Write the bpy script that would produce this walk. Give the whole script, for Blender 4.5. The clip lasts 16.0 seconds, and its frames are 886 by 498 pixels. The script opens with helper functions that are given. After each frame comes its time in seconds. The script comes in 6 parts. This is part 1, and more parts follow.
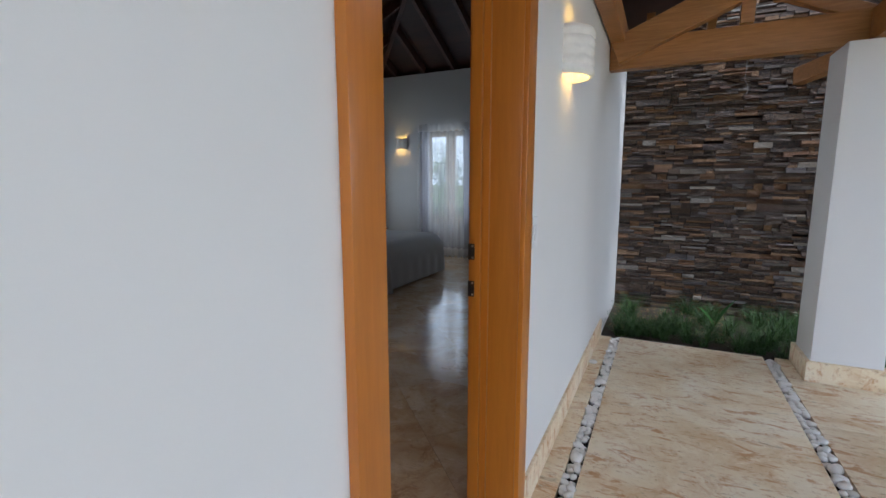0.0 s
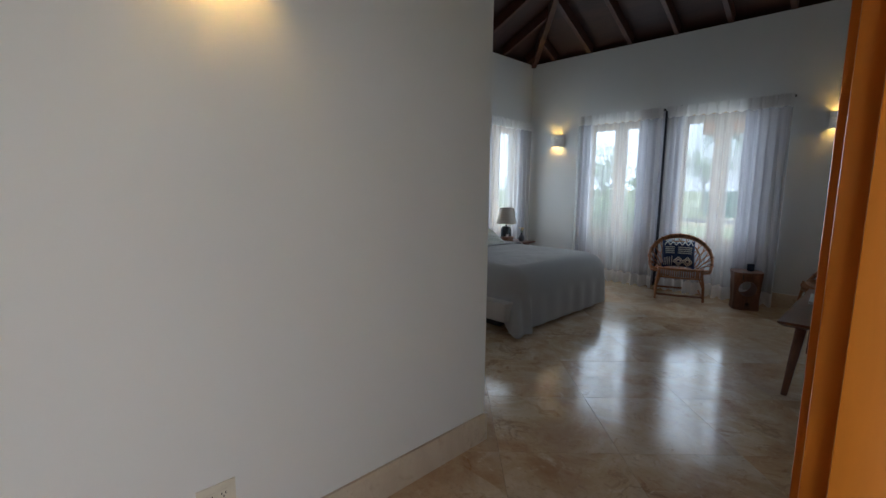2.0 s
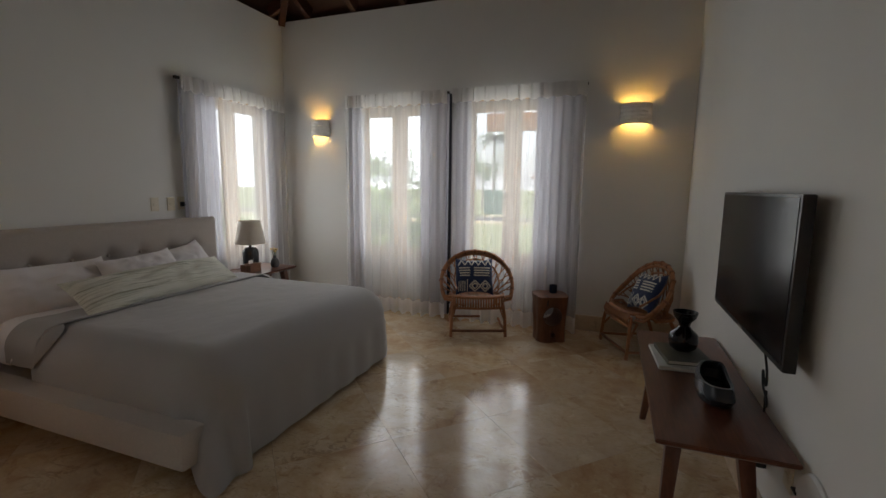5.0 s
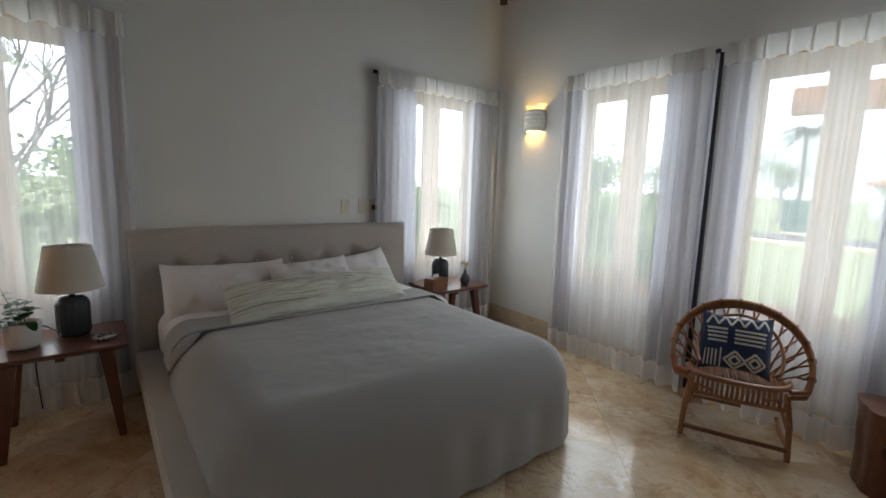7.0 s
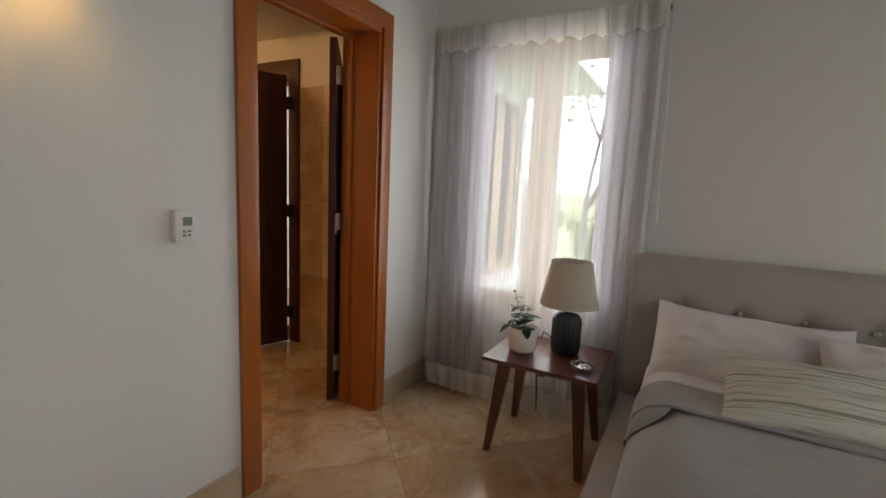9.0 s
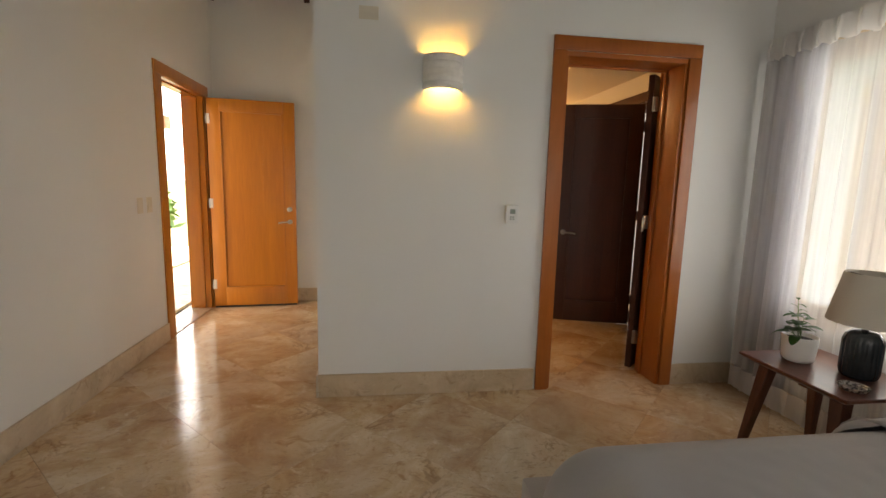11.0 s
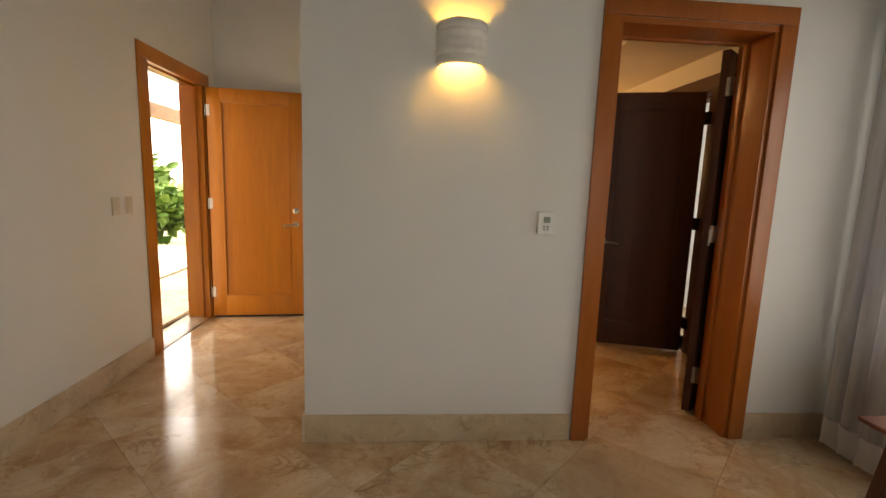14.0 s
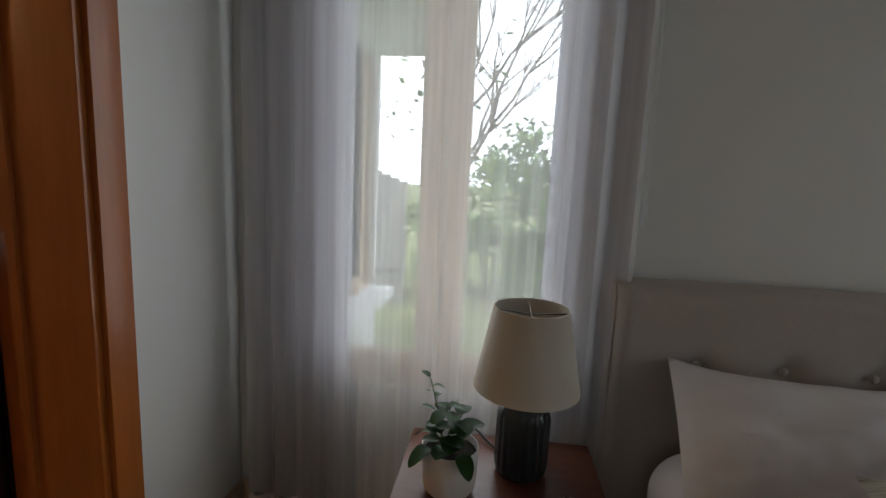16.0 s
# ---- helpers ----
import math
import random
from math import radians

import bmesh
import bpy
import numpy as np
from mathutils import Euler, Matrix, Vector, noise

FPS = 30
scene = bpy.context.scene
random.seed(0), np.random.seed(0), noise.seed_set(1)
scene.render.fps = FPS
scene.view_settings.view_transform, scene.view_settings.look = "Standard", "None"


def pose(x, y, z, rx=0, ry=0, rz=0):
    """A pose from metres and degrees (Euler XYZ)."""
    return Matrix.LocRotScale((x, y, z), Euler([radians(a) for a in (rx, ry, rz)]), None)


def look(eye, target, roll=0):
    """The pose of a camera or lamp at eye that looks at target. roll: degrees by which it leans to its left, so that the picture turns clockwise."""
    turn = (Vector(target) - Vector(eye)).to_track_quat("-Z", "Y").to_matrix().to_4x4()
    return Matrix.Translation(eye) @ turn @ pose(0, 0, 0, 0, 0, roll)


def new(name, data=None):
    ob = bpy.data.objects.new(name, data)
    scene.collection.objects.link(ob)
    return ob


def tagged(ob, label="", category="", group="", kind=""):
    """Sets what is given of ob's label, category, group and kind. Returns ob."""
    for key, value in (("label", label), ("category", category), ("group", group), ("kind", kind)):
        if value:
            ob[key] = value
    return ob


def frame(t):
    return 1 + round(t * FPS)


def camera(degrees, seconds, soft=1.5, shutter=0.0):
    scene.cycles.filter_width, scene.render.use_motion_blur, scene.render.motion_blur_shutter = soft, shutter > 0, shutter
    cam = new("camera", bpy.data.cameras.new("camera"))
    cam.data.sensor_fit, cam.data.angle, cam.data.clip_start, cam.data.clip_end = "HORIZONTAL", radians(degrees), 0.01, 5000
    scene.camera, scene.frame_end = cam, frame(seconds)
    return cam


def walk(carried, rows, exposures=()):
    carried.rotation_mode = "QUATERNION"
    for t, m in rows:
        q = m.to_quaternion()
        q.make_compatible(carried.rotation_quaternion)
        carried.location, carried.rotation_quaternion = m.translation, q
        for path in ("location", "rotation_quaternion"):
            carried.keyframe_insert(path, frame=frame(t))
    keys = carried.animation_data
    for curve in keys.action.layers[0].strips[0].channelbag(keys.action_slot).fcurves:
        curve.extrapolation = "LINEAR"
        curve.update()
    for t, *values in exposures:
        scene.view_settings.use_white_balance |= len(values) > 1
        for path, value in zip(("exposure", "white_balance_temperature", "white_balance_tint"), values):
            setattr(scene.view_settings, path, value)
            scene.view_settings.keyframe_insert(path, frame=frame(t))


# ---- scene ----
cam = camera(89.2, 16.0)
PATH = [
    (0, (0.126, 0.194, 1.306), (-0.745, 1.971, 1.018), -0.0),
    (0.5, (0.029, 0.547, 1.288), (-0.945, 2.271, 1.004), 0.2),
    (1, (-0.068, 0.829, 1.357), (-1.229, 2.43, 1.066), 0.4),
    (1.5, (-0.235, 1.107, 1.335), (-1.565, 2.574, 1.055), 0.4),
    (2, (-0.472, 1.286, 1.323), (-1.886, 2.673, 1.047), 0.6),
    (2.5, (-0.656, 1.464, 1.379), (-2.033, 2.888, 1.102), 0.3),
    (3, (-0.838, 1.72, 1.366), (-2.065, 3.277, 1.099), 0.5),
    (3.5, (-1.001, 2.011, 1.355), (-2.011, 3.716, 1.089), 0.6),
    (4, (-1.11, 2.328, 1.364), (-1.875, 4.156, 1.092), 0.6),
    (4.2, (-1.129, 2.467, 1.359), (-1.794, 4.333, 1.088), 0.6),
    (6.3, (-1.158, 3.903, 1.432), (-2.235, 5.563, 1.143), 1.3),
    (6.5, (-1.212, 4.002, 1.434), (-2.434, 5.559, 1.146), 1.3),
    (7, (-1.388, 4.19, 1.408), (-2.95, 5.406, 1.128), 1.8),
    (7.5, (-1.546, 4.423, 1.402), (-3.405, 5.11, 1.129), 1.8),
    (8, (-1.812, 4.476, 1.401), (-3.789, 4.594, 1.126), 2.2),
    (8.5, (-2.02, 4.508, 1.393), (-3.951, 4.06, 1.124), 2.2),
    (9, (-2.17, 4.585, 1.381), (-3.907, 3.634, 1.103), 2.6),
    (9.2, (-2.185, 4.694, 1.369), (-3.807, 3.558, 1.091), 2.5),
    (11.3, (-2.338, 5.957, 1.375), (-2.362, 3.977, 1.094), 1.7),
    (11.5, (-2.377, 6.044, 1.376), (-2.232, 4.069, 1.099), 1.9),
    (12, (-2.422, 6.209, 1.373), (-1.926, 4.294, 1.084), 1.9),
    (12.5, (-2.482, 6.212, 1.374), (-1.814, 4.35, 1.075), 2.0),
    (13, (-2.489, 5.977, 1.371), (-1.853, 4.105, 1.068), 2.1),
    (13.5, (-2.411, 5.656, 1.353), (-2.072, 3.707, 1.06), 2.1),
    (14, (-2.424, 5.264, 1.378), (-2.577, 3.291, 1.092), 2.0),
    (14.5, (-2.54, 4.866, 1.378), (-3.285, 3.031, 1.102), 2.0),
    (15, (-2.689, 4.491, 1.37), (-4.019, 3.021, 1.104), 2.1),
    (15.5, (-2.973, 4.19, 1.354), (-4.727, 3.265, 1.095), 2.2),
    (16, (-3.303, 3.945, 1.35), (-5.27, 3.719, 1.063), 2.6),
]

EXPOSURES = [(0.0, 0.72), (0.5, 0.75), (1.0, 1.15), (1.5, 1.2), (2.0, 1.38), (2.5, 1.25), (3.0, 1.12), (3.5, 1.15), (4.2, 1.3), (6.3, 1.7), (7.0, 1.88), (7.5, 1.95), (8.0, 2.15), (9.0, 2.28), (11.5, 2.42), (13.0, 2.5), (14.0, 2.25), (14.5, 1.8), (15.0, 1.58), (16.0, 1.4)]
KELVIN = [(0.0, 5500), (0.5, 6250), (1.0, 6700), (1.5, 6900), (2.0, 5650), (2.5, 6000), (3.0, 6900), (4.2, 6900), (6.5, 6550), (7.0, 6350), (8.0, 6650), (9.0, 7000), (11.5, 7700), (12.5, 7550), (14.0, 8200), (15.0, 7000), (16.0, 6500)]
TINT = [(0.0, 10), (1.5, 10), (2.0, 7), (2.5, 9), (4.0, 13), (6.5, 13), (7.0, 9), (8.0, 11), (9.0, 14), (14.0, 14), (16.0, 10)]
along_time = lambda t, keys: float(np.interp(t, [k[0] for k in keys], [k[1] for k in keys]))
EXPOSURES = [(t, s, along_time(t, KELVIN), along_time(t, TINT)) for t, s in EXPOSURES]
walk(cam, [(t, look(eye, target, roll)) for t, eye, target, roll in PATH], EXPOSURES)

# ---- world and sun: bright day with thin cloud ----
world = bpy.data.worlds.new("world")
scene.world = world
world.use_nodes = True
wn = world.node_tree
sky = wn.nodes.new("ShaderNodeTexSky")
sky.sky_type = "NISHITA"
sky.sun_disc = False
sky.sun_elevation, sky.sun_rotation = radians(62), radians(70)
sky.air_density, sky.dust_density, sky.ozone_density = 1.0, 3.0, 1.0
cloud_map = wn.nodes.new("ShaderNodeTexCoord")
cloud = wn.nodes.new("ShaderNodeTexNoise")
cloud.inputs["Scale"].default_value, cloud.inputs["Detail"].default_value = 2.2, 6
ramp = wn.nodes.new("ShaderNodeValToRGB")
ramp.color_ramp.elements[0].position, ramp.color_ramp.elements[1].position = 0.30, 0.55
cloud_mix = wn.nodes.new("ShaderNodeMixRGB")
cloud_mix.inputs[2].default_value = (17.0, 17.7, 18.9, 1)
wn.links.new(cloud_map.outputs["Generated"], cloud.inputs["Vector"])
wn.links.new(cloud.outputs["Fac"], ramp.inputs["Fac"])
wn.links.new(ramp.outputs["Color"], cloud_mix.inputs[0])
wn.links.new(sky.outputs["Color"], cloud_mix.inputs[1])
wn.links.new(cloud_mix.outputs["Color"], wn.nodes["Background"].inputs["Color"])
wn.nodes["Background"].inputs["Strength"].default_value = 0.10

sun_data = bpy.data.lights.new("sun", "SUN")
sun_data.energy, sun_data.angle, sun_data.color = 1.5, radians(10.0), (1.0, 0.95, 0.88)
sun = new("sun", sun_data)
sun.matrix_world = look((0, 0, 30), Vector((0, 0, 30)) - Vector((0.441, -0.161, 0.883)))


# ---- materials ----
def nodes_of(name):
    m = bpy.data.materials.new(name)
    m.use_nodes = True
    t = m.node_tree
    return m, t, t.nodes["Principled BSDF"]


def link(t, a, b):
    t.links.new(a, b)


def coords(t, scale=(1, 1, 1), rot=(0, 0, 0)):
    c = t.nodes.new("ShaderNodeTexCoord")
    mp = t.nodes.new("ShaderNodeMapping")
    mp.inputs["Scale"].default_value = scale
    mp.inputs["Rotation"].default_value = [radians(a) for a in rot]
    link(t, c.outputs["Object"], mp.inputs["Vector"])
    return mp.outputs["Vector"]


def noise_node(t, vec, scale, detail=4.0, rough=0.55, distortion=0.0):
    n = t.nodes.new("ShaderNodeTexNoise")
    n.inputs["Scale"].default_value, n.inputs["Detail"].default_value = scale, detail
    n.inputs["Roughness"].default_value, n.inputs["Distortion"].default_value = rough, distortion
    link(t, vec, n.inputs["Vector"])
    return n.outputs["Fac"]


def ramp_node(t, fac, stops):
    r = t.nodes.new("ShaderNodeValToRGB")
    el = r.color_ramp.elements
    while len(el) < len(stops):
        el.new(0.5)
    for e, (p, c) in zip(el, stops):
        e.position, e.color = p, (*c, 1)
    link(t, fac, r.inputs["Fac"])
    return r.outputs["Color"]


def mix(t, fac, a, b, mode="MIX"):
    m = t.nodes.new("ShaderNodeMixRGB")
    m.blend_type = mode
    for sock, v in zip(m.inputs, (fac, a, b)):
        if isinstance(v, (int, float)):
            sock.default_value = v
        elif isinstance(v, tuple):
            sock.default_value = (*v, 1)
        else:
            link(t, v, sock)
    return m.outputs["Color"]


def bump(t, bsdf, height, strength=0.2, distance=0.01):
    b = t.nodes.new("ShaderNodeBump")
    b.inputs["Strength"].default_value, b.inputs["Distance"].default_value = strength, distance
    link(t, height, b.inputs["Height"])
    link(t, b.outputs["Normal"], bsdf.inputs["Normal"])


def plain(name, col, rough=0.5, metal=0.0, var=0.08, scale=8.0, bumpy=0.1, fine=90.0, spec=0.5):
    m, t, b = nodes_of(name)
    v = coords(t)
    n = noise_node(t, v, scale, 5)
    dark, light = tuple(c * (1 - var) for c in col), tuple(min(1, c * (1 + var)) for c in col)
    link(t, ramp_node(t, n, [(0.3, dark), (0.7, light)]), b.inputs["Base Color"])
    b.inputs["Roughness"].default_value, b.inputs["Metallic"].default_value = rough, metal
    b.inputs["Specular IOR Level"].default_value = spec
    if bumpy:
        bump(t, b, noise_node(t, v, fine, 3), bumpy, 0.003)
    return m


def plaster(name, col):
    m, t, b = nodes_of(name)
    v = coords(t)
    big, fine = noise_node(t, v, 0.9, 4), noise_node(t, v, 45, 5)
    link(t, ramp_node(t, big, [(0.3, tuple(c * 0.955 for c in col)), (0.7, col)]), b.inputs["Base Color"])
    b.inputs["Roughness"].default_value = 0.62
    b.inputs["Specular IOR Level"].default_value = 0.25
    bump(t, b, mix(t, 0.6, big, fine), 0.12, 0.006)
    return m


def wood(name, dark, light, rough=0.35, grain_axis="Z", scale=1.0, coat=0.0, vary=0.0, streak=0.35):
    m, t, b = nodes_of(name)
    stretch = {"X": (0.08, 1, 1), "Y": (1, 0.08, 1), "Z": (1, 1, 0.08)}[grain_axis]
    v = coords(t, tuple(s * scale for s in stretch))
    info = t.nodes.new("ShaderNodeObjectInfo")
    add = t.nodes.new("ShaderNodeVectorMath")
    add.operation = "MULTIPLY_ADD"
    add.inputs[1].default_value = (1, 1, 1)
    link(t, v, add.inputs[0])
    shift = t.nodes.new("ShaderNodeMath")
    shift.operation = "MULTIPLY"
    shift.inputs[1].default_value = 37.0
    link(t, info.outputs["Random"], shift.inputs[0])
    link(t, shift.outputs[0], add.inputs[2])
    v = add.outputs[0]
    broad = noise_node(t, v, 5, 4, 0.6, 0.6)
    fine = noise_node(t, v, 70, 6, 0.6, 0.3)
    c = ramp_node(t, broad, [(0.28, dark), (0.72, light)])
    c = mix(t, streak, c, ramp_node(t, fine, [(0.35, tuple(x * 0.55 for x in dark)), (0.65, light)]))
    if vary:
        c = mix(t, vary, c, ramp_node(t, info.outputs["Random"], [(0, (0.55, 0.55, 0.55)), (1, (1.2, 1.2, 1.2))]), "MULTIPLY")
    link(t, c, b.inputs["Base Color"])
    b.inputs["Roughness"].default_value = rough
    b.inputs["Coat Weight"].default_value = coat
    b.inputs["Coat Roughness"].default_value = 0.15
    bump(t, b, fine, 0.12, 0.002)
    return m


def travertine(name, low, mid, high, rough=0.16, pits=0.2, spec=0.5, lo=0.60, veins=0.0, rust=0.0):
    m, t, b = nodes_of(name)
    v = coords(t)
    info = t.nodes.new("ShaderNodeObjectInfo")
    add = t.nodes.new("ShaderNodeVectorMath")
    add.operation = "MULTIPLY_ADD"
    add.inputs[1].default_value = (1, 1, 1)
    sc = t.nodes.new("ShaderNodeMath")
    sc.operation = "MULTIPLY"
    sc.inputs[1].default_value = 23.0
    link(t, info.outputs["Random"], sc.inputs[0])
    link(t, v, add.inputs[0])
    link(t, sc.outputs[0], add.inputs[2])
    vv = add.outputs[0]
    cloudy = noise_node(t, vv, 2.4, 9, 0.68, 0.5)
    c = ramp_node(t, cloudy, [(0.30, low), (0.50, mid), (0.68, high)])
    blotch = noise_node(t, vv, 9, 9, 0.72, 0.9)
    c = mix(t, ramp_node(t, blotch, [(0.56, (0, 0, 0)), (0.66, (0.6, 0.6, 0.6))]), c, tuple(x * k for x, k in zip(low, (0.86, 0.72, 0.6))))
    pale = noise_node(t, vv, 7, 8, 0.7, 1.0)
    c = mix(t, ramp_node(t, pale, [(0.58, (0, 0, 0)), (0.70, (0.7, 0.7, 0.7))]), c, tuple(min(1, x * 1.08) for x in high))
    stretch = t.nodes.new("ShaderNodeMapping")
    stretch.inputs["Scale"].default_value = (1.0, 2.6, 1.0)
    stretch.inputs["Rotation"].default_value = (0, 0, 0.6)
    link(t, vv, stretch.inputs["Vector"])
    fleck = noise_node(t, stretch.outputs["Vector"], 24, 6, 0.75, 0.6)
    c = mix(t, ramp_node(t, fleck, [(lo, (0, 0, 0)), (lo + 0.08, (0.62, 0.62, 0.62))]), c, tuple(x * k for x, k in zip(low, (0.55, 0.45, 0.38))))
    if veins:
        crack = noise_node(t, vv, 3.2, 10, 0.62, 1.8)
        line = ramp_node(t, crack, [(0.465, (0, 0, 0)), (0.495, (1, 1, 1)), (0.505, (0.9, 0.9, 0.9)), (0.530, (0, 0, 0))])
        where = ramp_node(t, noise_node(t, vv, 2.1, 3), [(0.52, (0, 0, 0)), (0.64, (veins, veins, veins))])
        c = mix(t, mix(t, 1.0, line, where, "MULTIPLY"), c, tuple(x * k for x, k in zip(low, (0.45, 0.36, 0.3))))
        cool = noise_node(t, vv, 1.3, 5, 0.6, 0.4)
        c = mix(t, ramp_node(t, cool, [(0.50, (0, 0, 0)), (0.64, (0.45, 0.45, 0.45))]), c, (0.60, 0.50, 0.39))
    if rust:
        sm = t.nodes.new("ShaderNodeMapping")
        sm.inputs["Scale"].default_value = (1.0, 2.8, 1.0)
        sm.inputs["Rotation"].default_value = (0, 0, -0.25)
        link(t, vv, sm.inputs["Vector"])
        smear = noise_node(t, sm.outputs["Vector"], 5.5, 9, 0.7, 0.9)
        c = mix(t, ramp_node(t, smear, [(0.535, (0, 0, 0)), (0.62, (rust, rust, rust))]), c, (0.55, 0.27, 0.10))
        grey = noise_node(t, sm.outputs["Vector"], 7.5, 8, 0.7, 0.7)
        c = mix(t, ramp_node(t, grey, [(0.60, (0, 0, 0)), (0.68, (rust * 0.7,) * 3)]), c, (0.36, 0.31, 0.22))
    tone = [(0, (0.90, 0.84, 0.76)), (0.4, (1.0, 1.0, 1.0)), (0.75, (0.97, 0.95, 0.92)), (1, (1.0, 0.93, 0.84))]
    c = mix(t, 1.0, c, ramp_node(t, info.outputs["Random"], tone), "MULTIPLY")
    link(t, c, b.inputs["Base Color"])
    rr = ramp_node(t, fleck, [(0.5, (rough,) * 3), (0.72, (min(1, rough + 0.3),) * 3)])
    link(t, rr, b.inputs["Roughness"])
    b.inputs["Specular IOR Level"].default_value = spec
    bump(t, b, mix(t, 0.5, fleck, noise_node(t, vv, 3.0, 2)), pits, 0.004)
    return m


def fabric(name, col, weave=420.0, var=0.12, rough=0.9, bumpy=0.25, sheen=0.3):
    m, t, b = nodes_of(name)
    v = coords(t)
    a = noise_node(t, coords(t, (1, 8, 1)), weave * 0.25, 2)
    c2 = noise_node(t, coords(t, (8, 1, 6)), weave * 0.25, 2)
    weave_mix = mix(t, 0.5, a, c2)
    big = noise_node(t, v, 3.0, 4)
    c = ramp_node(t, weave_mix, [(0.3, tuple(x * (1 - var) for x in col)), (0.7, tuple(min(1, x * (1 + var)) for x in col))])
    c = mix(t, 0.25, c, ramp_node(t, big, [(0.3, tuple(x * 0.85 for x in col)), (0.7, col)]))
    link(t, c, b.inputs["Base Color"])
    b.inputs["Roughness"].default_value = rough
    b.inputs["Sheen Weight"].default_value = sheen
    b.inputs["Specular IOR Level"].default_value = 0.2
    bump(t, b, weave_mix, bumpy, 0.002)
    return m


def sheer(name, col, clear, weave=900.0):
    m, t, b = nodes_of(name)
    out = t.nodes["Material Output"]
    tr = t.nodes.new("ShaderNodeBsdfTransparent")
    tl = t.nodes.new("ShaderNodeBsdfTranslucent")
    df = t.nodes.new("ShaderNodeBsdfDiffuse")
    tl.inputs["Color"].default_value = (*col, 1)
    df.inputs["Color"].default_value = (*col, 1)
    cloth = t.nodes.new("ShaderNodeMixShader")
    cloth.inputs[0].default_value = 0.30
    link(t, df.outputs[0], cloth.inputs[1])
    link(t, tl.outputs[0], cloth.inputs[2])
    n = noise_node(t, coords(t, (1, 1, 0.02)), 28, 3)
    r = t.nodes.new("ShaderNodeMapRange")
    r.inputs["To Min"].default_value, r.inputs["To Max"].default_value = min(0.9, clear * 1.2), clear * 0.75
    link(t, n, r.inputs["Value"])
    both = t.nodes.new("ShaderNodeMixShader")
    link(t, r.outputs[0], both.inputs[0])
    link(t, cloth.outputs[0], both.inputs[1])
    link(t, tr.outputs[0], both.inputs[2])
    link(t, both.outputs[0], out.inputs["Surface"])
    return m


def glow(name, col, strength):
    m, t, b = nodes_of(name)
    b.inputs["Base Color"].default_value = (*col, 1)
    b.inputs["Emission Color"].default_value = (*col, 1)
    b.inputs["Emission Strength"].default_value = strength
    return m


def leaf_mat(name, dark, light, rough=0.45):
    m, t, b = nodes_of(name)
    g = t.nodes.new("ShaderNodeNewGeometry")
    c = ramp_node(t, g.outputs["Random Per Island"], [(0.1, dark), (0.9, light)])
    c = mix(t, 0.3, c, ramp_node(t, noise_node(t, coords(t), 3, 3), [(0.3, dark), (0.7, light)]))
    link(t, c, b.inputs["Base Color"])
    b.inputs["Roughness"].default_value = rough
    b.inputs["Specular IOR Level"].default_value = 0.25
    return m


def stone_mat(name):
    m, t, b = nodes_of(name)
    info = t.nodes.new("ShaderNodeObjectInfo")
    g = t.nodes.new("ShaderNodeNewGeometry")
    s = t.nodes.new("ShaderNodeMath")
    s.operation = "ADD"
    f = t.nodes.new("ShaderNodeMath")
    f.operation = "FRACT"
    link(t, info.outputs["Random"], s.inputs[0])
    link(t, g.outputs["Random Per Island"], s.inputs[1])
    link(t, s.outputs[0], f.inputs[0])
    c = ramp_node(t, f.outputs[0], [(0.0, (0.018, 0.016, 0.018)), (0.22, (0.06, 0.040, 0.028)), (0.42, (0.13, 0.085, 0.056)), (0.56, (0.06, 0.056, 0.062)),
                                     (0.68, (0.26, 0.115, 0.045)), (0.80, (0.36, 0.20, 0.085)), (0.90, (0.17, 0.165, 0.19)), (1.0, (0.46, 0.42, 0.35))])
    v = coords(t, (1, 1, 2.5))
    n = noise_node(t, v, 34, 8, 0.75, 1.2)
    c = mix(t, 0.45, c, ramp_node(t, n, [(0.38, (0.006, 0.005, 0.006)), (0.48, (0.06, 0.044, 0.038)), (0.58, (0.26, 0.16, 0.09)), (0.70, (0.46, 0.43, 0.42))]))
    link(t, c, b.inputs["Base Color"])
    b.inputs["Roughness"].default_value = 0.7
    bump(t, b, n, 0.9, 0.02)
    return m


M_WALL = plaster("white_plaster", (0.80, 0.795, 0.77))
M_WALL_OUT = plaster("exterior_white_plaster", (0.80, 0.80, 0.80))
M_CEIL_FLAT = plaster("flat_ceiling_paint", (0.78, 0.74, 0.66))
M_FLOOR = travertine("polished_travertine", (0.44, 0.265, 0.135), (0.63, 0.47, 0.30), (0.78, 0.67, 0.50), 0.11, 0.08, 0.5, 0.57, 0.5)
M_JOINT = plain("joint_grout", (0.34, 0.245, 0.155), 0.7)
M_BASE = travertine("travertine_skirting", (0.44, 0.34, 0.23), (0.60, 0.49, 0.36), (0.72, 0.63, 0.50), 0.3, 0.12, 0.5, 0.62, 0.5)
M_PATIO = travertine("rough_travertine", (0.70, 0.50, 0.28), (0.85, 0.73, 0.53), (0.91, 0.83, 0.67), 0.55, 0.5, 0.3, 0.57, 0.0, 0.8)
M_TILE = travertine("bathroom_tile_stone", (0.46, 0.30, 0.17), (0.60, 0.43, 0.27), (0.70, 0.54, 0.36), 0.3, 0.1)
M_ROOFWOOD = wood("dark_roof_timber", (0.026, 0.009, 0.005), (0.06, 0.02, 0.011), 0.5, "X", 1.0, 0, 0.3)
M_RAFTER = wood("roof_rafter_timber", (0.05, 0.016, 0.008), (0.11, 0.036, 0.018), 0.45, "X")
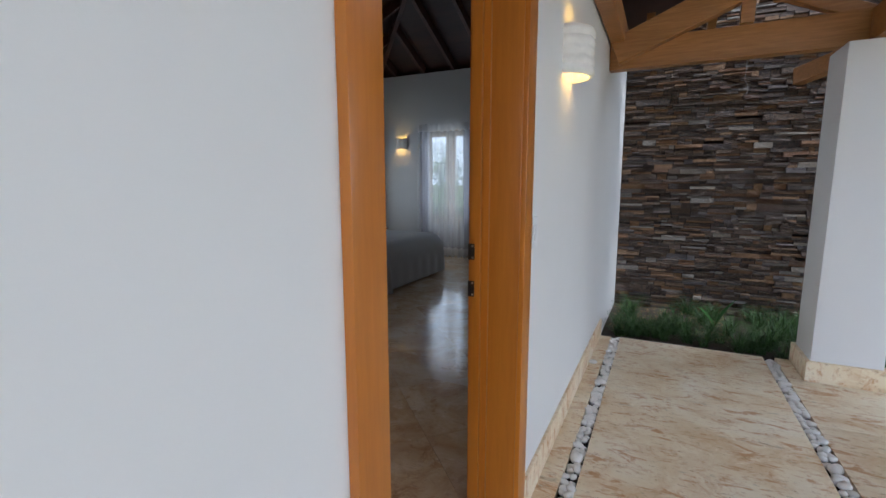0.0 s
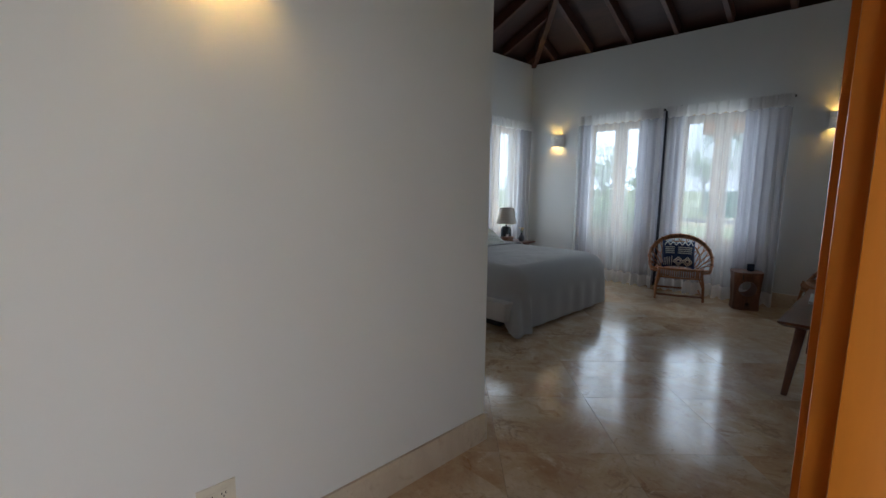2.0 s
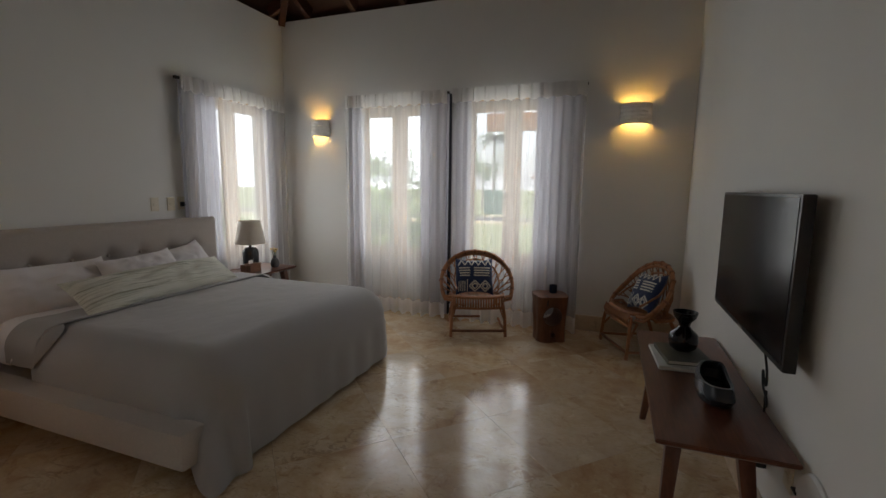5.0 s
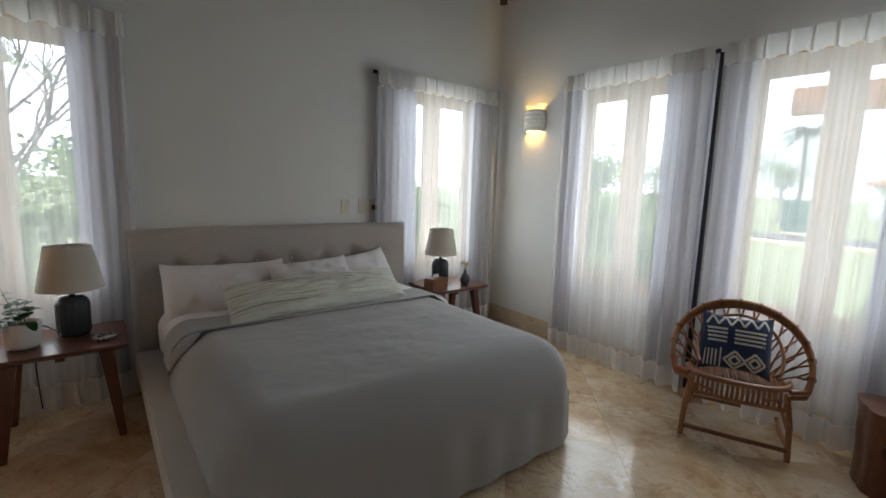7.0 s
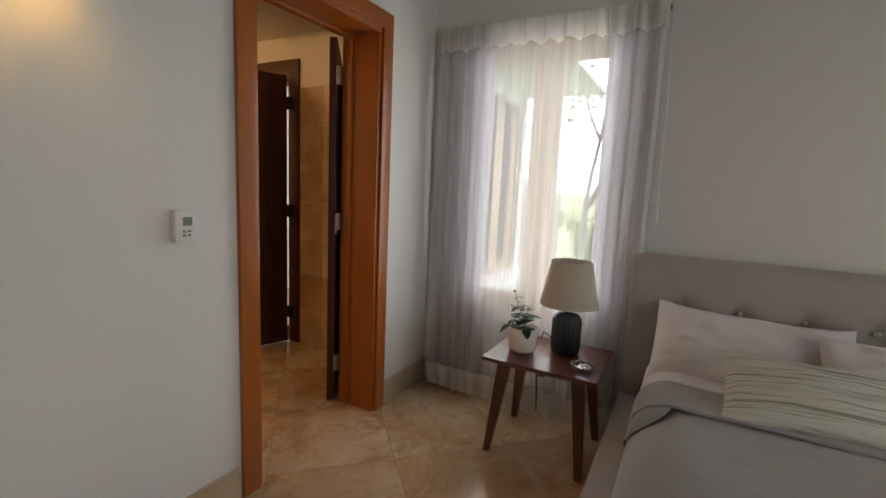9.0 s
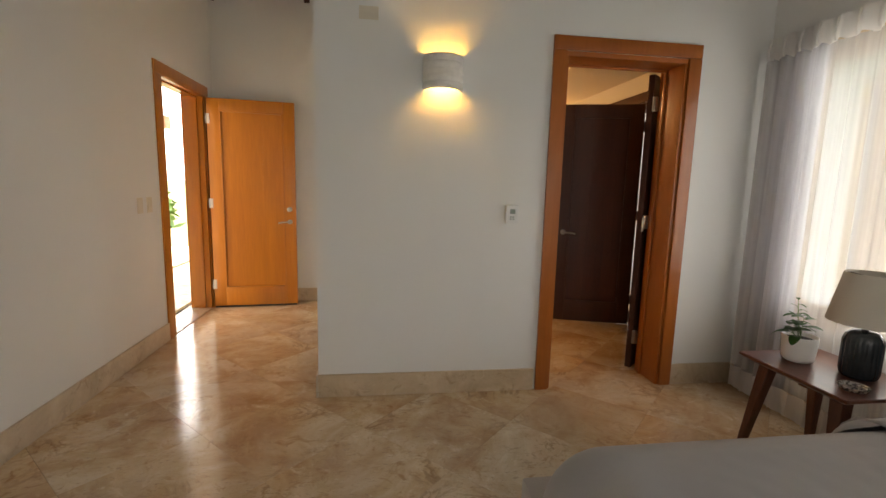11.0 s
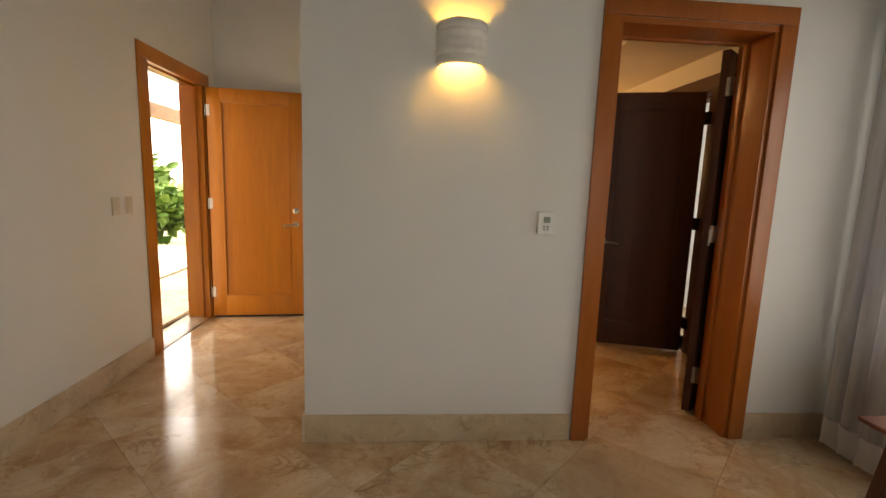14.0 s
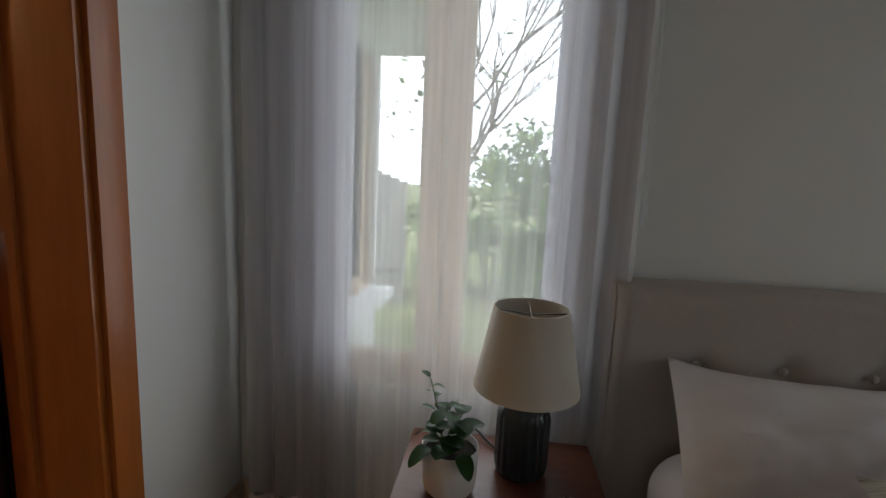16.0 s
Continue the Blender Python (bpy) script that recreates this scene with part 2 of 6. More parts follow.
M_PORCH = wood("porch_timber", (0.29, 0.118, 0.03), (0.50, 0.235, 0.07), 0.45, "X")
M_DOORWOOD = wood("honey_door_wood", (0.41, 0.130, 0.011), (0.58, 0.205, 0.018), 0.34, "Z", 1.0, 0.25, 0.0, 0.14)
M_DARKDOOR = wood("dark_stained_wood", (0.045, 0.011, 0.004), (0.085, 0.023, 0.009), 0.5, "Z", 1.0, 0.0, 0.0, 0.2)
M_WALNUT = wood("walnut_stained_wood", (0.095, 0.026, 0.013), (0.19, 0.058, 0.026), 0.32, "Y", 1.4, 0.25)
M_WALNUT_LEG = wood("walnut_leg_wood", (0.085, 0.024, 0.012), (0.17, 0.052, 0.024), 0.35, "Z", 1.4, 0.2)
M_STOOL = wood("root_wood", (0.085, 0.028, 0.013), (0.24, 0.09, 0.04), 0.45, "Z", 1.5, 0.1)
M_WINDOWWOOD = wood("pale_window_wood", (0.50, 0.36, 0.22), (0.66, 0.50, 0.34), 0.5, "Z")
M_SHEER = sheer("sheer_white_voile", (0.95, 0.94, 0.93), 0.60)
M_SHEERHEAD = sheer("sheer_heading_cloth", (0.90, 0.88, 0.85), 0.12)
M_HEM = sheer("sheer_double_hem", (0.92, 0.90, 0.88), 0.22)
M_DRAPE = sheer("grey_drape_cloth", (0.47, 0.46, 0.50), 0.03)
# the drape cloth again, with the shade between the curtains put into its colour
M_DRAPE_SHADED = sheer("shaded_drape_cloth", (0.05, 0.05, 0.06), 0.01)
M_BLANKET = fabric("grey_cotton_cover", (0.36, 0.345, 0.337), 500, 0.07, 0.85, 0.12)
M_SHEET = fabric("white_cotton", (0.80, 0.76, 0.76), 500, 0.03, 0.85, 0.08)
M_LINEN = fabric("oatmeal_linen_upholstery", (0.47, 0.42, 0.38), 260, 0.10, 0.92, 0.18)
M_BUTTON = fabric("linen_button_cloth", (0.56, 0.51, 0.46), 300, 0.05, 0.9, 0.1)
M_SHADE = fabric("lampshade_linen", (0.60, 0.55, 0.47), 600, 0.06, 0.9, 0.12)
M_LAMPBASE = plain("dark_glazed_ceramic", (0.022, 0.028, 0.032), 0.25, 0, 0.2, 20, 0.05)
M_VASEBLACK = plain("black_glossy_ceramic", (0.008, 0.008, 0.010), 0.10, 0, 0.1, 20, 0.0)
M_VASEGREY = plain("grey_matt_ceramic", (0.09, 0.09, 0.10), 0.55)
M_WHITEPOT = plain("white_pot_ceramic", (0.78, 0.76, 0.73), 0.4, 0, 0.03, 10, 0.04)
M_SCONCE = plain("white_ribbed_ceramic", (0.86, 0.82, 0.75), 0.6, 0, 0.05, 25, 0.3, 60)
M_PLASTIC = plain("ivory_plastic", (0.72, 0.66, 0.54), 0.4, 0, 0.03, 10, 0.0)
M_WHITEPLASTIC = plain("white_plastic", (0.78, 0.78, 0.77), 0.4, 0, 0.03, 10, 0.0)
M_BLACKPLASTIC = plain("black_plastic", (0.012, 0.012, 0.013), 0.35, 0, 0.1, 30, 0.0)
M_SCREEN = plain("tv_glass", (0.003, 0.003, 0.004), 0.22, 0, 0.1, 5, 0.0, 90, 0.18)
M_LCD = plain("grey_lcd", (0.26, 0.30, 0.26), 0.2, 0, 0.05, 5, 0.0)
M_STEEL = plain("brushed_steel", (0.52, 0.51, 0.49), 0.28, 1.0, 0.06, 60, 0.05)
M_DARKMETAL = plain("dark_metal", (0.05, 0.045, 0.04), 0.4, 0.8)
M_RATTAN = wood("brown_rattan", (0.25, 0.088, 0.030), (0.43, 0.175, 0.062), 0.42, "Z", 2.0, 0.15)
M_RATTAN_DARK = wood("dark_rattan", (0.16, 0.055, 0.02), (0.28, 0.11, 0.042), 0.45, "Z", 2.0, 0.1)
M_CUSH_BLUE = fabric("navy_cushion_cloth", (0.028, 0.045, 0.11), 420, 0.2)
M_CUSH_WHITE = fabric("ivory_print", (0.66, 0.64, 0.58), 420, 0.08)
M_LEAF = leaf_mat("houseplant_leaf", (0.008, 0.036, 0.006), (0.03, 0.095, 0.014), 0.48)
M_STEM = plain("plant_stem", (0.10, 0.16, 0.05), 0.6)
M_SOIL = plain("potting_soil", (0.03, 0.022, 0.016), 0.9, 0, 0.4, 40, 0.6)
M_STONE = stone_mat("ledger_slate")
M_MORTAR = plain("dark_mortar", (0.03, 0.028, 0.026), 0.9)
M_PEBBLE = plain("white_pebble", (0.72, 0.69, 0.65), 0.5, 0, 0.12, 12, 0.05)
M_GRASSBLADE = leaf_mat("mondo_grass", (0.010, 0.036, 0.010), (0.085, 0.15, 0.045), 0.45)
M_EARTH = plain("garden_soil", (0.05, 0.035, 0.024), 0.95, 0, 0.35, 14, 0.6, 50)
M_LAWN = plain("lawn_grass", (0.17, 0.19, 0.08), 0.9, 0, 0.3, 3, 0.6, 60)
M_TREELEAF = leaf_mat("tree_leaf", (0.06, 0.13, 0.025), (0.19, 0.30, 0.07), 0.5)
M_BARK = plain("grey_bark", (0.14, 0.12, 0.095), 0.9, 0, 0.25, 14, 0.7, 40)
M_ROOFTILE = plain("terracotta_roof_tile", (0.34, 0.15, 0.08), 0.75, 0, 0.2, 8, 0.3)
M_FENCE = plain("weathered_fence_board", (0.30, 0.29, 0.275), 0.85, 0, 0.2, 6, 0.3)
M_ROAD = plain("asphalt", (0.06, 0.06, 0.06), 0.9, 0, 0.2, 4, 0.4)
M_GREENBOX = plain("green_painted_metal", (0.03, 0.12, 0.07), 0.5)
M_STRIPE = None
M_BULB = glow("warm_bulb", (1.0, 0.62, 0.22), 9.0)
M_GLOBE = glow("warm_globe", (1.0, 0.74, 0.42), 5.0)
M_VANITY = wood("reddish_cabinet_wood", (0.16, 0.045, 0.018), (0.27, 0.085, 0.03), 0.35, "Z", 1, 0.2)

m, t, b = nodes_of("window_glass")
M_GLASS = m
b.inputs["Base Color"].default_value = (0.46, 0.48, 0.49, 1)
b.inputs["Roughness"].default_value = 0.0
b.inputs["Transmission Weight"].default_value = 1.0
b.inputs["IOR"].default_value = 1.05
m, t, b = nodes_of("mirror_silver")
M_MIRROR = m
b.inputs["Base Color"].default_value = (0.9, 0.9, 0.9, 1)
b.inputs["Metallic"].default_value, b.inputs["Roughness"].default_value = 1.0, 0.02

# woven stripes for the long bolster
m, t, b = nodes_of("striped_woven_cloth")
M_STRIPE = m
v = coords(t, (0.10, 7.0, 0.6))
c = ramp_node(t, noise_node(t, v, 20, 4, 0.55, 0.04), [(0.36, (0.34, 0.34, 0.26)), (0.45, (0.66, 0.65, 0.56)), (0.58, (0.74, 0.73, 0.65)), (0.70, (0.44, 0.45, 0.36))])
link(t, c, b.inputs["Base Color"])
b.inputs["Roughness"].default_value = 0.9
bump(t, b, noise_node(t, v, 120, 3), 0.4, 0.003)


# ---- mesh helpers ----
def bm_box(bm, x0, x1, y0, y1, z0, z1, bevel=0.0, m=None):
    r = bmesh.ops.create_cube(bm, size=1.0)
    vs = r["verts"]
    bmesh.ops.scale(bm, vec=(x1 - x0, y1 - y0, z1 - z0), verts=vs)
    bmesh.ops.translate(bm, vec=((x0 + x1) / 2, (y0 + y1) / 2, (z0 + z1) / 2), verts=vs)
    if bevel:
        es = list({e for vv in vs for e in vv.link_edges})
        r = bmesh.ops.bevel(bm, geom=es, offset=bevel, segments=2, affect="EDGES", profile=0.7)
        vs = list({vv for f in r["faces"] for vv in f.verts} | {vv for vv in vs if vv.is_valid})
    if m is not None:
        bmesh.ops.transform(bm, matrix=m, verts=[vv for vv in vs if vv.is_valid])
    return bm


def box(x0, x1, y0, y1, z0, z1, bevel=0.0, m=None):
    return bm_box(bmesh.new(), x0, x1, y0, y1, z0, z1, bevel, m)


def lathe(profile, n=32, bm=None, centre=(0, 0, 0), close=False):
    """Turn (radius, height) pairs round z."""
    bm = bm or bmesh.new()
    rings = []
    for r, z in profile:
        rings.append([bm.verts.new((centre[0] + r * math.cos(2 * math.pi * i / n), centre[1] + r * math.sin(2 * math.pi * i / n), centre[2] + z)) for i in range(n)])
    for a, c in zip(rings, rings[1:]):
        for i in range(n):
            bm.faces.new((a[i], a[(i + 1) % n], c[(i + 1) % n], c[i]))
    if close:
        bm.faces.new(list(reversed(rings[0])))
        bm.faces.new(rings[-1])
    return bm


def tube(points, radius, sides=8, bm=None, loop=False, taper=None):
    """Sweep a circle along points."""
    bm = bm or bmesh.new()
    pts = [Vector(p) for p in points]
    n = len(pts)
    rings = []
    up = Vector((0, 0, 1))
    for i, p in enumerate(pts):
        a = pts[(i - 1) % n] if loop or i else p
        c = pts[(i + 1) % n] if loop or i < n - 1 else p
        d = (c - a).normalized()
        side = d.cross(up)
        if side.length < 1e-3:
            side = d.cross(Vector((1, 0, 0)))
        side.normalize()
        over = side.cross(d)
        r = radius if taper is None else radius + (taper - radius) * i / max(1, n - 1)
        rings.append([bm.verts.new(p + (side * math.cos(2 * math.pi * k / sides) + over * math.sin(2 * math.pi * k / sides)) * r) for k in range(sides)])
        up = over if over.length > 0.5 else up
    for i in range(n if loop else n - 1):
        a, c = rings[i], rings[(i + 1) % n]
        for k in range(sides):
            bm.faces.new((a[k], a[(k + 1) % sides], c[(k + 1) % sides], c[k]))
    if not loop:
        bm.faces.new(list(reversed(rings[0])))
        bm.faces.new(rings[-1])
    return bm


def prism(bm, bottom, top):
    """A block between two loops of the same length."""
    a, c = [bm.verts.new(p) for p in bottom], [bm.verts.new(p) for p in top]
    n = len(a)
    for i in range(n):
        bm.faces.new((a[i], a[(i + 1) % n], c[(i + 1) % n], c[i]))
    bm.faces.new(list(reversed(a)))
    bm.faces.new(c)
    return bm


def mesh_of(bm, name, mat, smooth=False):
    bmesh.ops.recalc_face_normals(bm, faces=bm.faces[:])
    me = bpy.data.meshes.new(name)
    bm.to_mesh(me)
    bm.free()
    me.materials.append(mat)
    if smooth:
        me.polygons.foreach_set("use_smooth", [True] * len(me.polygons))
    return me


def smooth_by_angle(me, degrees=40):
    bm = bmesh.new()
    bm.from_mesh(me)
    for f in bm.faces:
        f.smooth = True
    for e in bm.edges:
        if len(e.link_faces) == 2 and e.calc_face_angle(0) > radians(degrees):
            e.smooth = False
    bm.to_mesh(me)
    bm.free()


def part(name, bm, mat, parent, label="", smooth=True, m=None):
    me = mesh_of(bm, name, mat)
    if smooth:
        smooth_by_angle(me)
    ob = new(name, me)
    ob.parent = parent
    if m is not None:
        ob.matrix_basis = m
    if label:
        ob["label"] = label
    return ob


def thing(name, label, category, m=None, group="", kind=""):
    ob = new(name)
    ob.empty_display_size = 0.1
    if m is not None:
        ob.matrix_basis = m
    return tagged(ob, label, category, group, kind)


def solid(name, bm, mat, label, category, kind="", group="", smooth=True, m=None):
    """A thing that is one mesh."""
    me = mesh_of(bm, name, mat)
    if smooth:
        smooth_by_angle(me)
    ob = new(name, me)
    if m is not None:
        ob.matrix_basis = m
    return tagged(ob, label, category, group, kind)


def wall(name, along, a0, a1, t0, t1, z0, z1, openings, mat, label):
    """A wall along x or y with openings (a0, a1, z0, z1) through it."""
    us = sorted({a0, a1, *(v for o in openings for v in o[:2])})
    zs = sorted({z0, z1, *(v for o in openings for v in o[2:])})
    full = lambda i, k: 0 <= i < len(us) - 1 and 0 <= k < len(zs) - 1 and not any(
        o[0] <= (us[i] + us[i + 1]) / 2 <= o[1] and o[2] <= (zs[k] + zs[k + 1]) / 2 <= o[3] for o in openings)
    bm = bmesh.new()
    P = (lambda u, d, z: (u, d, z)) if along == "x" else (lambda u, d, z: (d, u, z))
    face = lambda *ps: bm.faces.new([bm.verts.new(p) for p in ps])
    for i in range(len(us) - 1):
        for k in range(len(zs) - 1):
            if not full(i, k):
                continue
            u0, u1, w0, w1 = us[i], us[i + 1], zs[k], zs[k + 1]
            for d in (t0, t1):
                face(P(u0, d, w0), P(u1, d, w0), P(u1, d, w1), P(u0, d, w1))
            for di, u in ((-1, u0), (1, u1)):
                if not full(i + di, k):
                    face(P(u, t0, w0), P(u, t1, w0), P(u, t1, w1), P(u, t0, w1))
            for dk, w in ((-1, w0), (1, w1)):
                if not full(i, k + dk):
                    face(P(u0, t0, w), P(u1, t0, w), P(u1, t1, w), P(u0, t1, w))
    bmesh.ops.remove_doubles(bm, verts=bm.verts[:], dist=1e-4)
    return solid(name, bm, mat, label, "wall", "structure", smooth=False)


# ---- structure ----
XW, XE, YN, YP, XC, YB = -4.85, -0.5, 7.56, 3.0, -1.9, 0.55   # inner faces: west, east, north, partition, corridor, corridor end
XO, EAVE = -0.32, 3.25
GZ0, GZ1 = 0.71, 2.14
WIN_N = [(-3.89, -2.83), (-2.63, -1.57)]
WIN_W = [(3.22, 4.29), (6.22, 7.29)]
ROOMLABEL = "smooth white plastered wall"
wall("wall_north", "x", XW - 0.25, XO, YN, YN + 0.25, -0.3, EAVE, [(a, c, 0.6, 2.28) for a, c in WIN_N], M_WALL, ROOMLABEL)
wall("wall_west", "y", -1.4, YN, XW - 0.25, XW, -0.3, EAVE, [(a, c, 0.6, 2.28) for a, c in WIN_W] + [(0.87, 1.66, 0, 2.22)], M_WALL, ROOMLABEL)
wall("wall_east", "y", -4.0, YN, XE, XO, -0.3, EAVE, [(0.81, 1.725, 0, 2.22)], M_WALL, "white plastered wall between bedroom and patio")
wall("wall_partition", "x", XW, XC, YP - 0.25, YP, 0, EAVE + 0.9, [(-4.265, -3.415, 0, 2.22)], M_WALL, "white partition wall with a bathroom doorway")
wall("wall_corridor", "y", YB, YP - 0.25, XC - 0.15, XC, 0, EAVE + 0.9, [], M_WALL, "white plastered corridor wall")
wall("wall_south", "x", XC - 0.15, XE, YB - 0.2, YB, 0, EAVE + 0.3, [], M_WALL, "white plastered wall at the end of the corridor")
wall("wall_bath_east", "y", -1.4, YB, XC - 0.15, XC, 0, 2.6, [], M_WALL, "painted bathroom wall")
wall("wall_bath_south", "x", XW - 0.25, XC, -1.6, -1.4, -0.3, 3.0, [], M_WALL, "painted bathroom wall behind the vanity")
# wing west of the bathroom, seen through the bedroom window
wall("wall_wing_north", "x", -6.45, XW - 0.25, 2.85, 3.1, -0.3, 2.9, [(-6.36, -5.48, 0.62, 2.14)], M_WALL_OUT, "white rendered wall of the bathroom wing")
wall("wall_wing_west", "y", 0.2, 2.85, -6.45, -6.2, -0.3, 2.9, [], M_WALL_OUT, "white rendered end wall of the wing")
wall("wall_wing_south", "x", -6.45, XW - 0.25, 0.0, 0.2, -0.3, 2.9, [], M_WALL_OUT, "white wall of the shower room")
solid("ceiling_wing", box(-6.45, XW - 0.25, 0.0, 3.1, 2.62, 2.7), M_CEIL_FLAT, "flat painted shower room ceiling", "ceiling", "structure")
bm = bmesh.new()
bm_box(bm, XW, XC - 0.15, -1.4, YP - 0.25, 2.5, 2.58)
bm_box(bm, -4.75, -4.0, 1.55, 2.0, 2.46, 2.499, 0.004)
solid("ceiling_bathroom", bm, M_CEIL_FLAT, "flat painted bathroom ceiling with a shallow vent panel", "ceiling", "structure")
bm = bmesh.new()
prism(bm, [(-6.45, 3.1, 2.60), (XW - 0.25, 3.1, 2.60), (XW - 0.25, 3.7, 2.37), (-7.1, 3.7, 2.37)], [(-6.45, 3.1, 2.68), (XW - 0.25, 3.1, 2.68), (XW - 0.25, 3.7, 2.45), (-7.1, 3.7, 2.45)])
prism(bm, [(-6.45, 3.1, 2.60), (-7.1, 3.7, 2.37), (-7.1, -0.4, 2.37), (-6.45, 0.2, 2.60)], [(-6.45, 3.1, 2.68), (-7.1, 3.7, 2.45), (-7.1, -0.4, 2.45), (-6.45, 0.2, 2.68)])
solid("eave_soffit", bm, M_WALL_OUT, "pale painted soffit under the wing's eave", "soffit", "structure")

# hipped timber roof over the bedroom and the corridor
PITCH = 0.47
CX, RISE = (XW + XE) / 2, (XE - XW) / 2 * PITCH
HALF = (XE - XW) / 2
OV = 0.55
bm = bmesh.new()
ex0, ex1, ey0, ey1 = XW - OV, XE + OV, YB - OV, YN + OV
zl = EAVE + 0.10 - OV * PITCH
top = EAVE + 0.10 + RISE
corner = [(ex0, ey0, zl), (ex1, ey0, zl), (ex1, ey1, zl), (ex0, ey1, zl)]
ridge = [(CX, YB + HALF, top), (CX, YN - HALF, top)]
for lift in (0.0, 0.06):
    c = [bm.verts.new((x, y, z + lift)) for x, y, z in corner]
    r = [bm.verts.new((x, y, z + lift)) for x, y, z in ridge]
    for f in ((c[0], c[1], r[0]), (c[1], c[2], r[1], r[0]), (c[2], c[3], r[1]), (c[3], c[0], r[0], r[1])):
        bm.faces.new(f)
solid("ceiling", bm, M_ROOFWOOD, "dark stained timber roof boarding", "ceiling", "structure", smooth=False)


def beam(name, a, c, w, h, mat, label, parent=None):
    """A squared timber from a to c, its top on the line."""
    a, c = Vector(a), Vector(c)
    d = (c - a).normalized()
    s = d.cross(Vector((0, 0, 1))).normalized() * w / 2
    dn = s.cross(d).normalized() * h
    if dn.z > 0:
        dn = -dn
    bm = bmesh.new()
    prism(bm, [a + s, a - s, a - s + dn, a + s + dn], [c + s, c - s, c - s + dn, c + s + dn])
    es = [e for e in bm.edges]
    bmesh.ops.bevel(bm, geom=es, offset=0.004, segments=1, affect="EDGES")
    if parent is not None:
        return part(name, bm, mat, parent, label, smooth=False)
    return solid(name, bm, mat, label, "roof beam", "structure", smooth=False)


rafters = thing("roof_rafters", "dark stained exposed timber rafters", "rafters", kind="structure")
slope_z = lambda d: EAVE + 0.095 + d * PITCH
for i in range(12):
    y = YB + 0.35 + i * 0.585
    if y > YN - 0.1:
        break
    run = min(HALF, y - YB, YN - y)
    if run > 0.15:
        for x, s in ((XW, 1), (XE, -1)):
            beam("rafter", (x - s * 0.0, y, slope_z(0)), (x + s * run, y, slope_z(run)), 0.055, 0.13, M_RAFTER, "", rafters)
for i in range(7):
    x = XW + 0.42 + i * 0.585
    run = min(HALF, x - XW, XE - x)
    if run > 0.15:
        for y, s in ((YN, -1), (YB, 1)):
            beam("rafter", (x, y, slope_z(0)), (x, y + s * run, slope_z(run)), 0.055, 0.13, M_RAFTER, "", rafters)
for x, y, rx, ry in ((XW, YN, 1, -1), (XE, YN, -1, -1), (XE, YB, -1, 1), (XW, YB, 1, 1)):
    beam("hip_rafter", (x, y, slope_z(0)), (x + rx * HALF, y + ry * HALF, slope_z(HALF)), 0.07, 0.16, M_RAFTER, "", rafters)
beam("ridge_beam", (CX, YB + HALF, top), (CX, YN - HALF, top), 0.07, 0.18, M_RAFTER, "", rafters)

# floors
solid("floor", box(XW, XE, -1.4, YN, -0.3, -0.012), M_JOINT, "travertine floor bed under polished slabs", "floor", "structure", smooth=False)
floor_ob = bpy.data.objects["floor"]


def clip_poly(poly, axis, v, keep_greater):
    out = []
    for i, p in enumerate(poly):
        q = poly[(i + 1) % len(poly)]
        pin, qin = (p[axis] >= v) == keep_greater, (q[axis] >= v) == keep_greater
        if pin:
            out.append(p)
        if pin != qin:
            k = (v - p[axis]) / (q[axis] - p[axis])
            out.append((p[0] + k * (q[0] - p[0]), p[1] + k * (q[1] - p[1])))
    return out


def floor_tiles(parent, x0, x1, y0, y1, size, turn, z, mat, gap=0.0016, thick=0.012, origin=(0, 0)):
    ca, sa = math.cos(radians(turn)), math.sin(radians(turn))
    n = int(12 / size)
    for i in range(-n, n):
        for j in range(-n, n):
            quad = [(i * size + gap, j * size + gap), ((i + 1) * size - gap, j * size + gap), ((i + 1) * size - gap, (j + 1) * size - gap), (i * size + gap, (j + 1) * size - gap)]
            poly = [(origin[0] + u * ca - w * sa, origin[1] + u * sa + w * ca) for u, w in quad]
            for ax, v, g in ((0, x0, True), (0, x1, False), (1, y0, True), (1, y1, False)):
                poly = clip_poly(poly, ax, v, g)
                if len(poly) < 3:
                    break
            if len(poly) < 3:
                continue
            area = abs(sum(p[0] * q[1] - q[0] * p[1] for p, q in zip(poly, poly[1:] + poly[:1]))) / 2
            if area < 0.002:
                continue
            bm = bmesh.new()
            prism(bm, [(px, py, z - thick) for px, py in poly], [(px, py, z) for px, py in poly])
            part("slab", bm, mat, parent, smooth=False)


# skirting of stone
def skirting(x0, x1, y0, y1):
    solid("baseboard", box(x0, x1, y0, y1, 0.0, 0.15, 0.003), M_BASE, "polished travertine skirting along the wall", "skirting", "structure")


skirting(XW, XW + 0.014, YP, YN)
skirting(XW + 0.014, XE - 0.014, YN - 0.014, YN)
skirting(XE - 0.014, XE, 1.834, YN)
skirting(XE - 0.014, XE, YB + 0.014, 0.698)
skirting(XC, XE, YB, YB + 0.014)
skirting(XC, XC + 0.014, YB + 0.014, YP + 0.014)
skirting(-3.325, XC, YP, YP + 0.014)
skirting(XW + 0.014, -4.345, YP, YP + 0.014)


# ---- windows: pairs of casements ----
SKY_IN, DOOR_IN = 3.05, 1.35


def sky_lamp(m, w, h, watts, colour=(0.86, 0.945, 1.0)):
    """Daylight of the sky entering through an opening."""
    d = bpy.data.lights.new("sky_light", "AREA")
    d.shape, d.size, d.size_y = "RECTANGLE", w, h
    d.energy, d.color = watts, colour
    ob = new("sky_light", d)
    ob.matrix_world = m @ pose(0, 0, 0, -90, 0, 0)


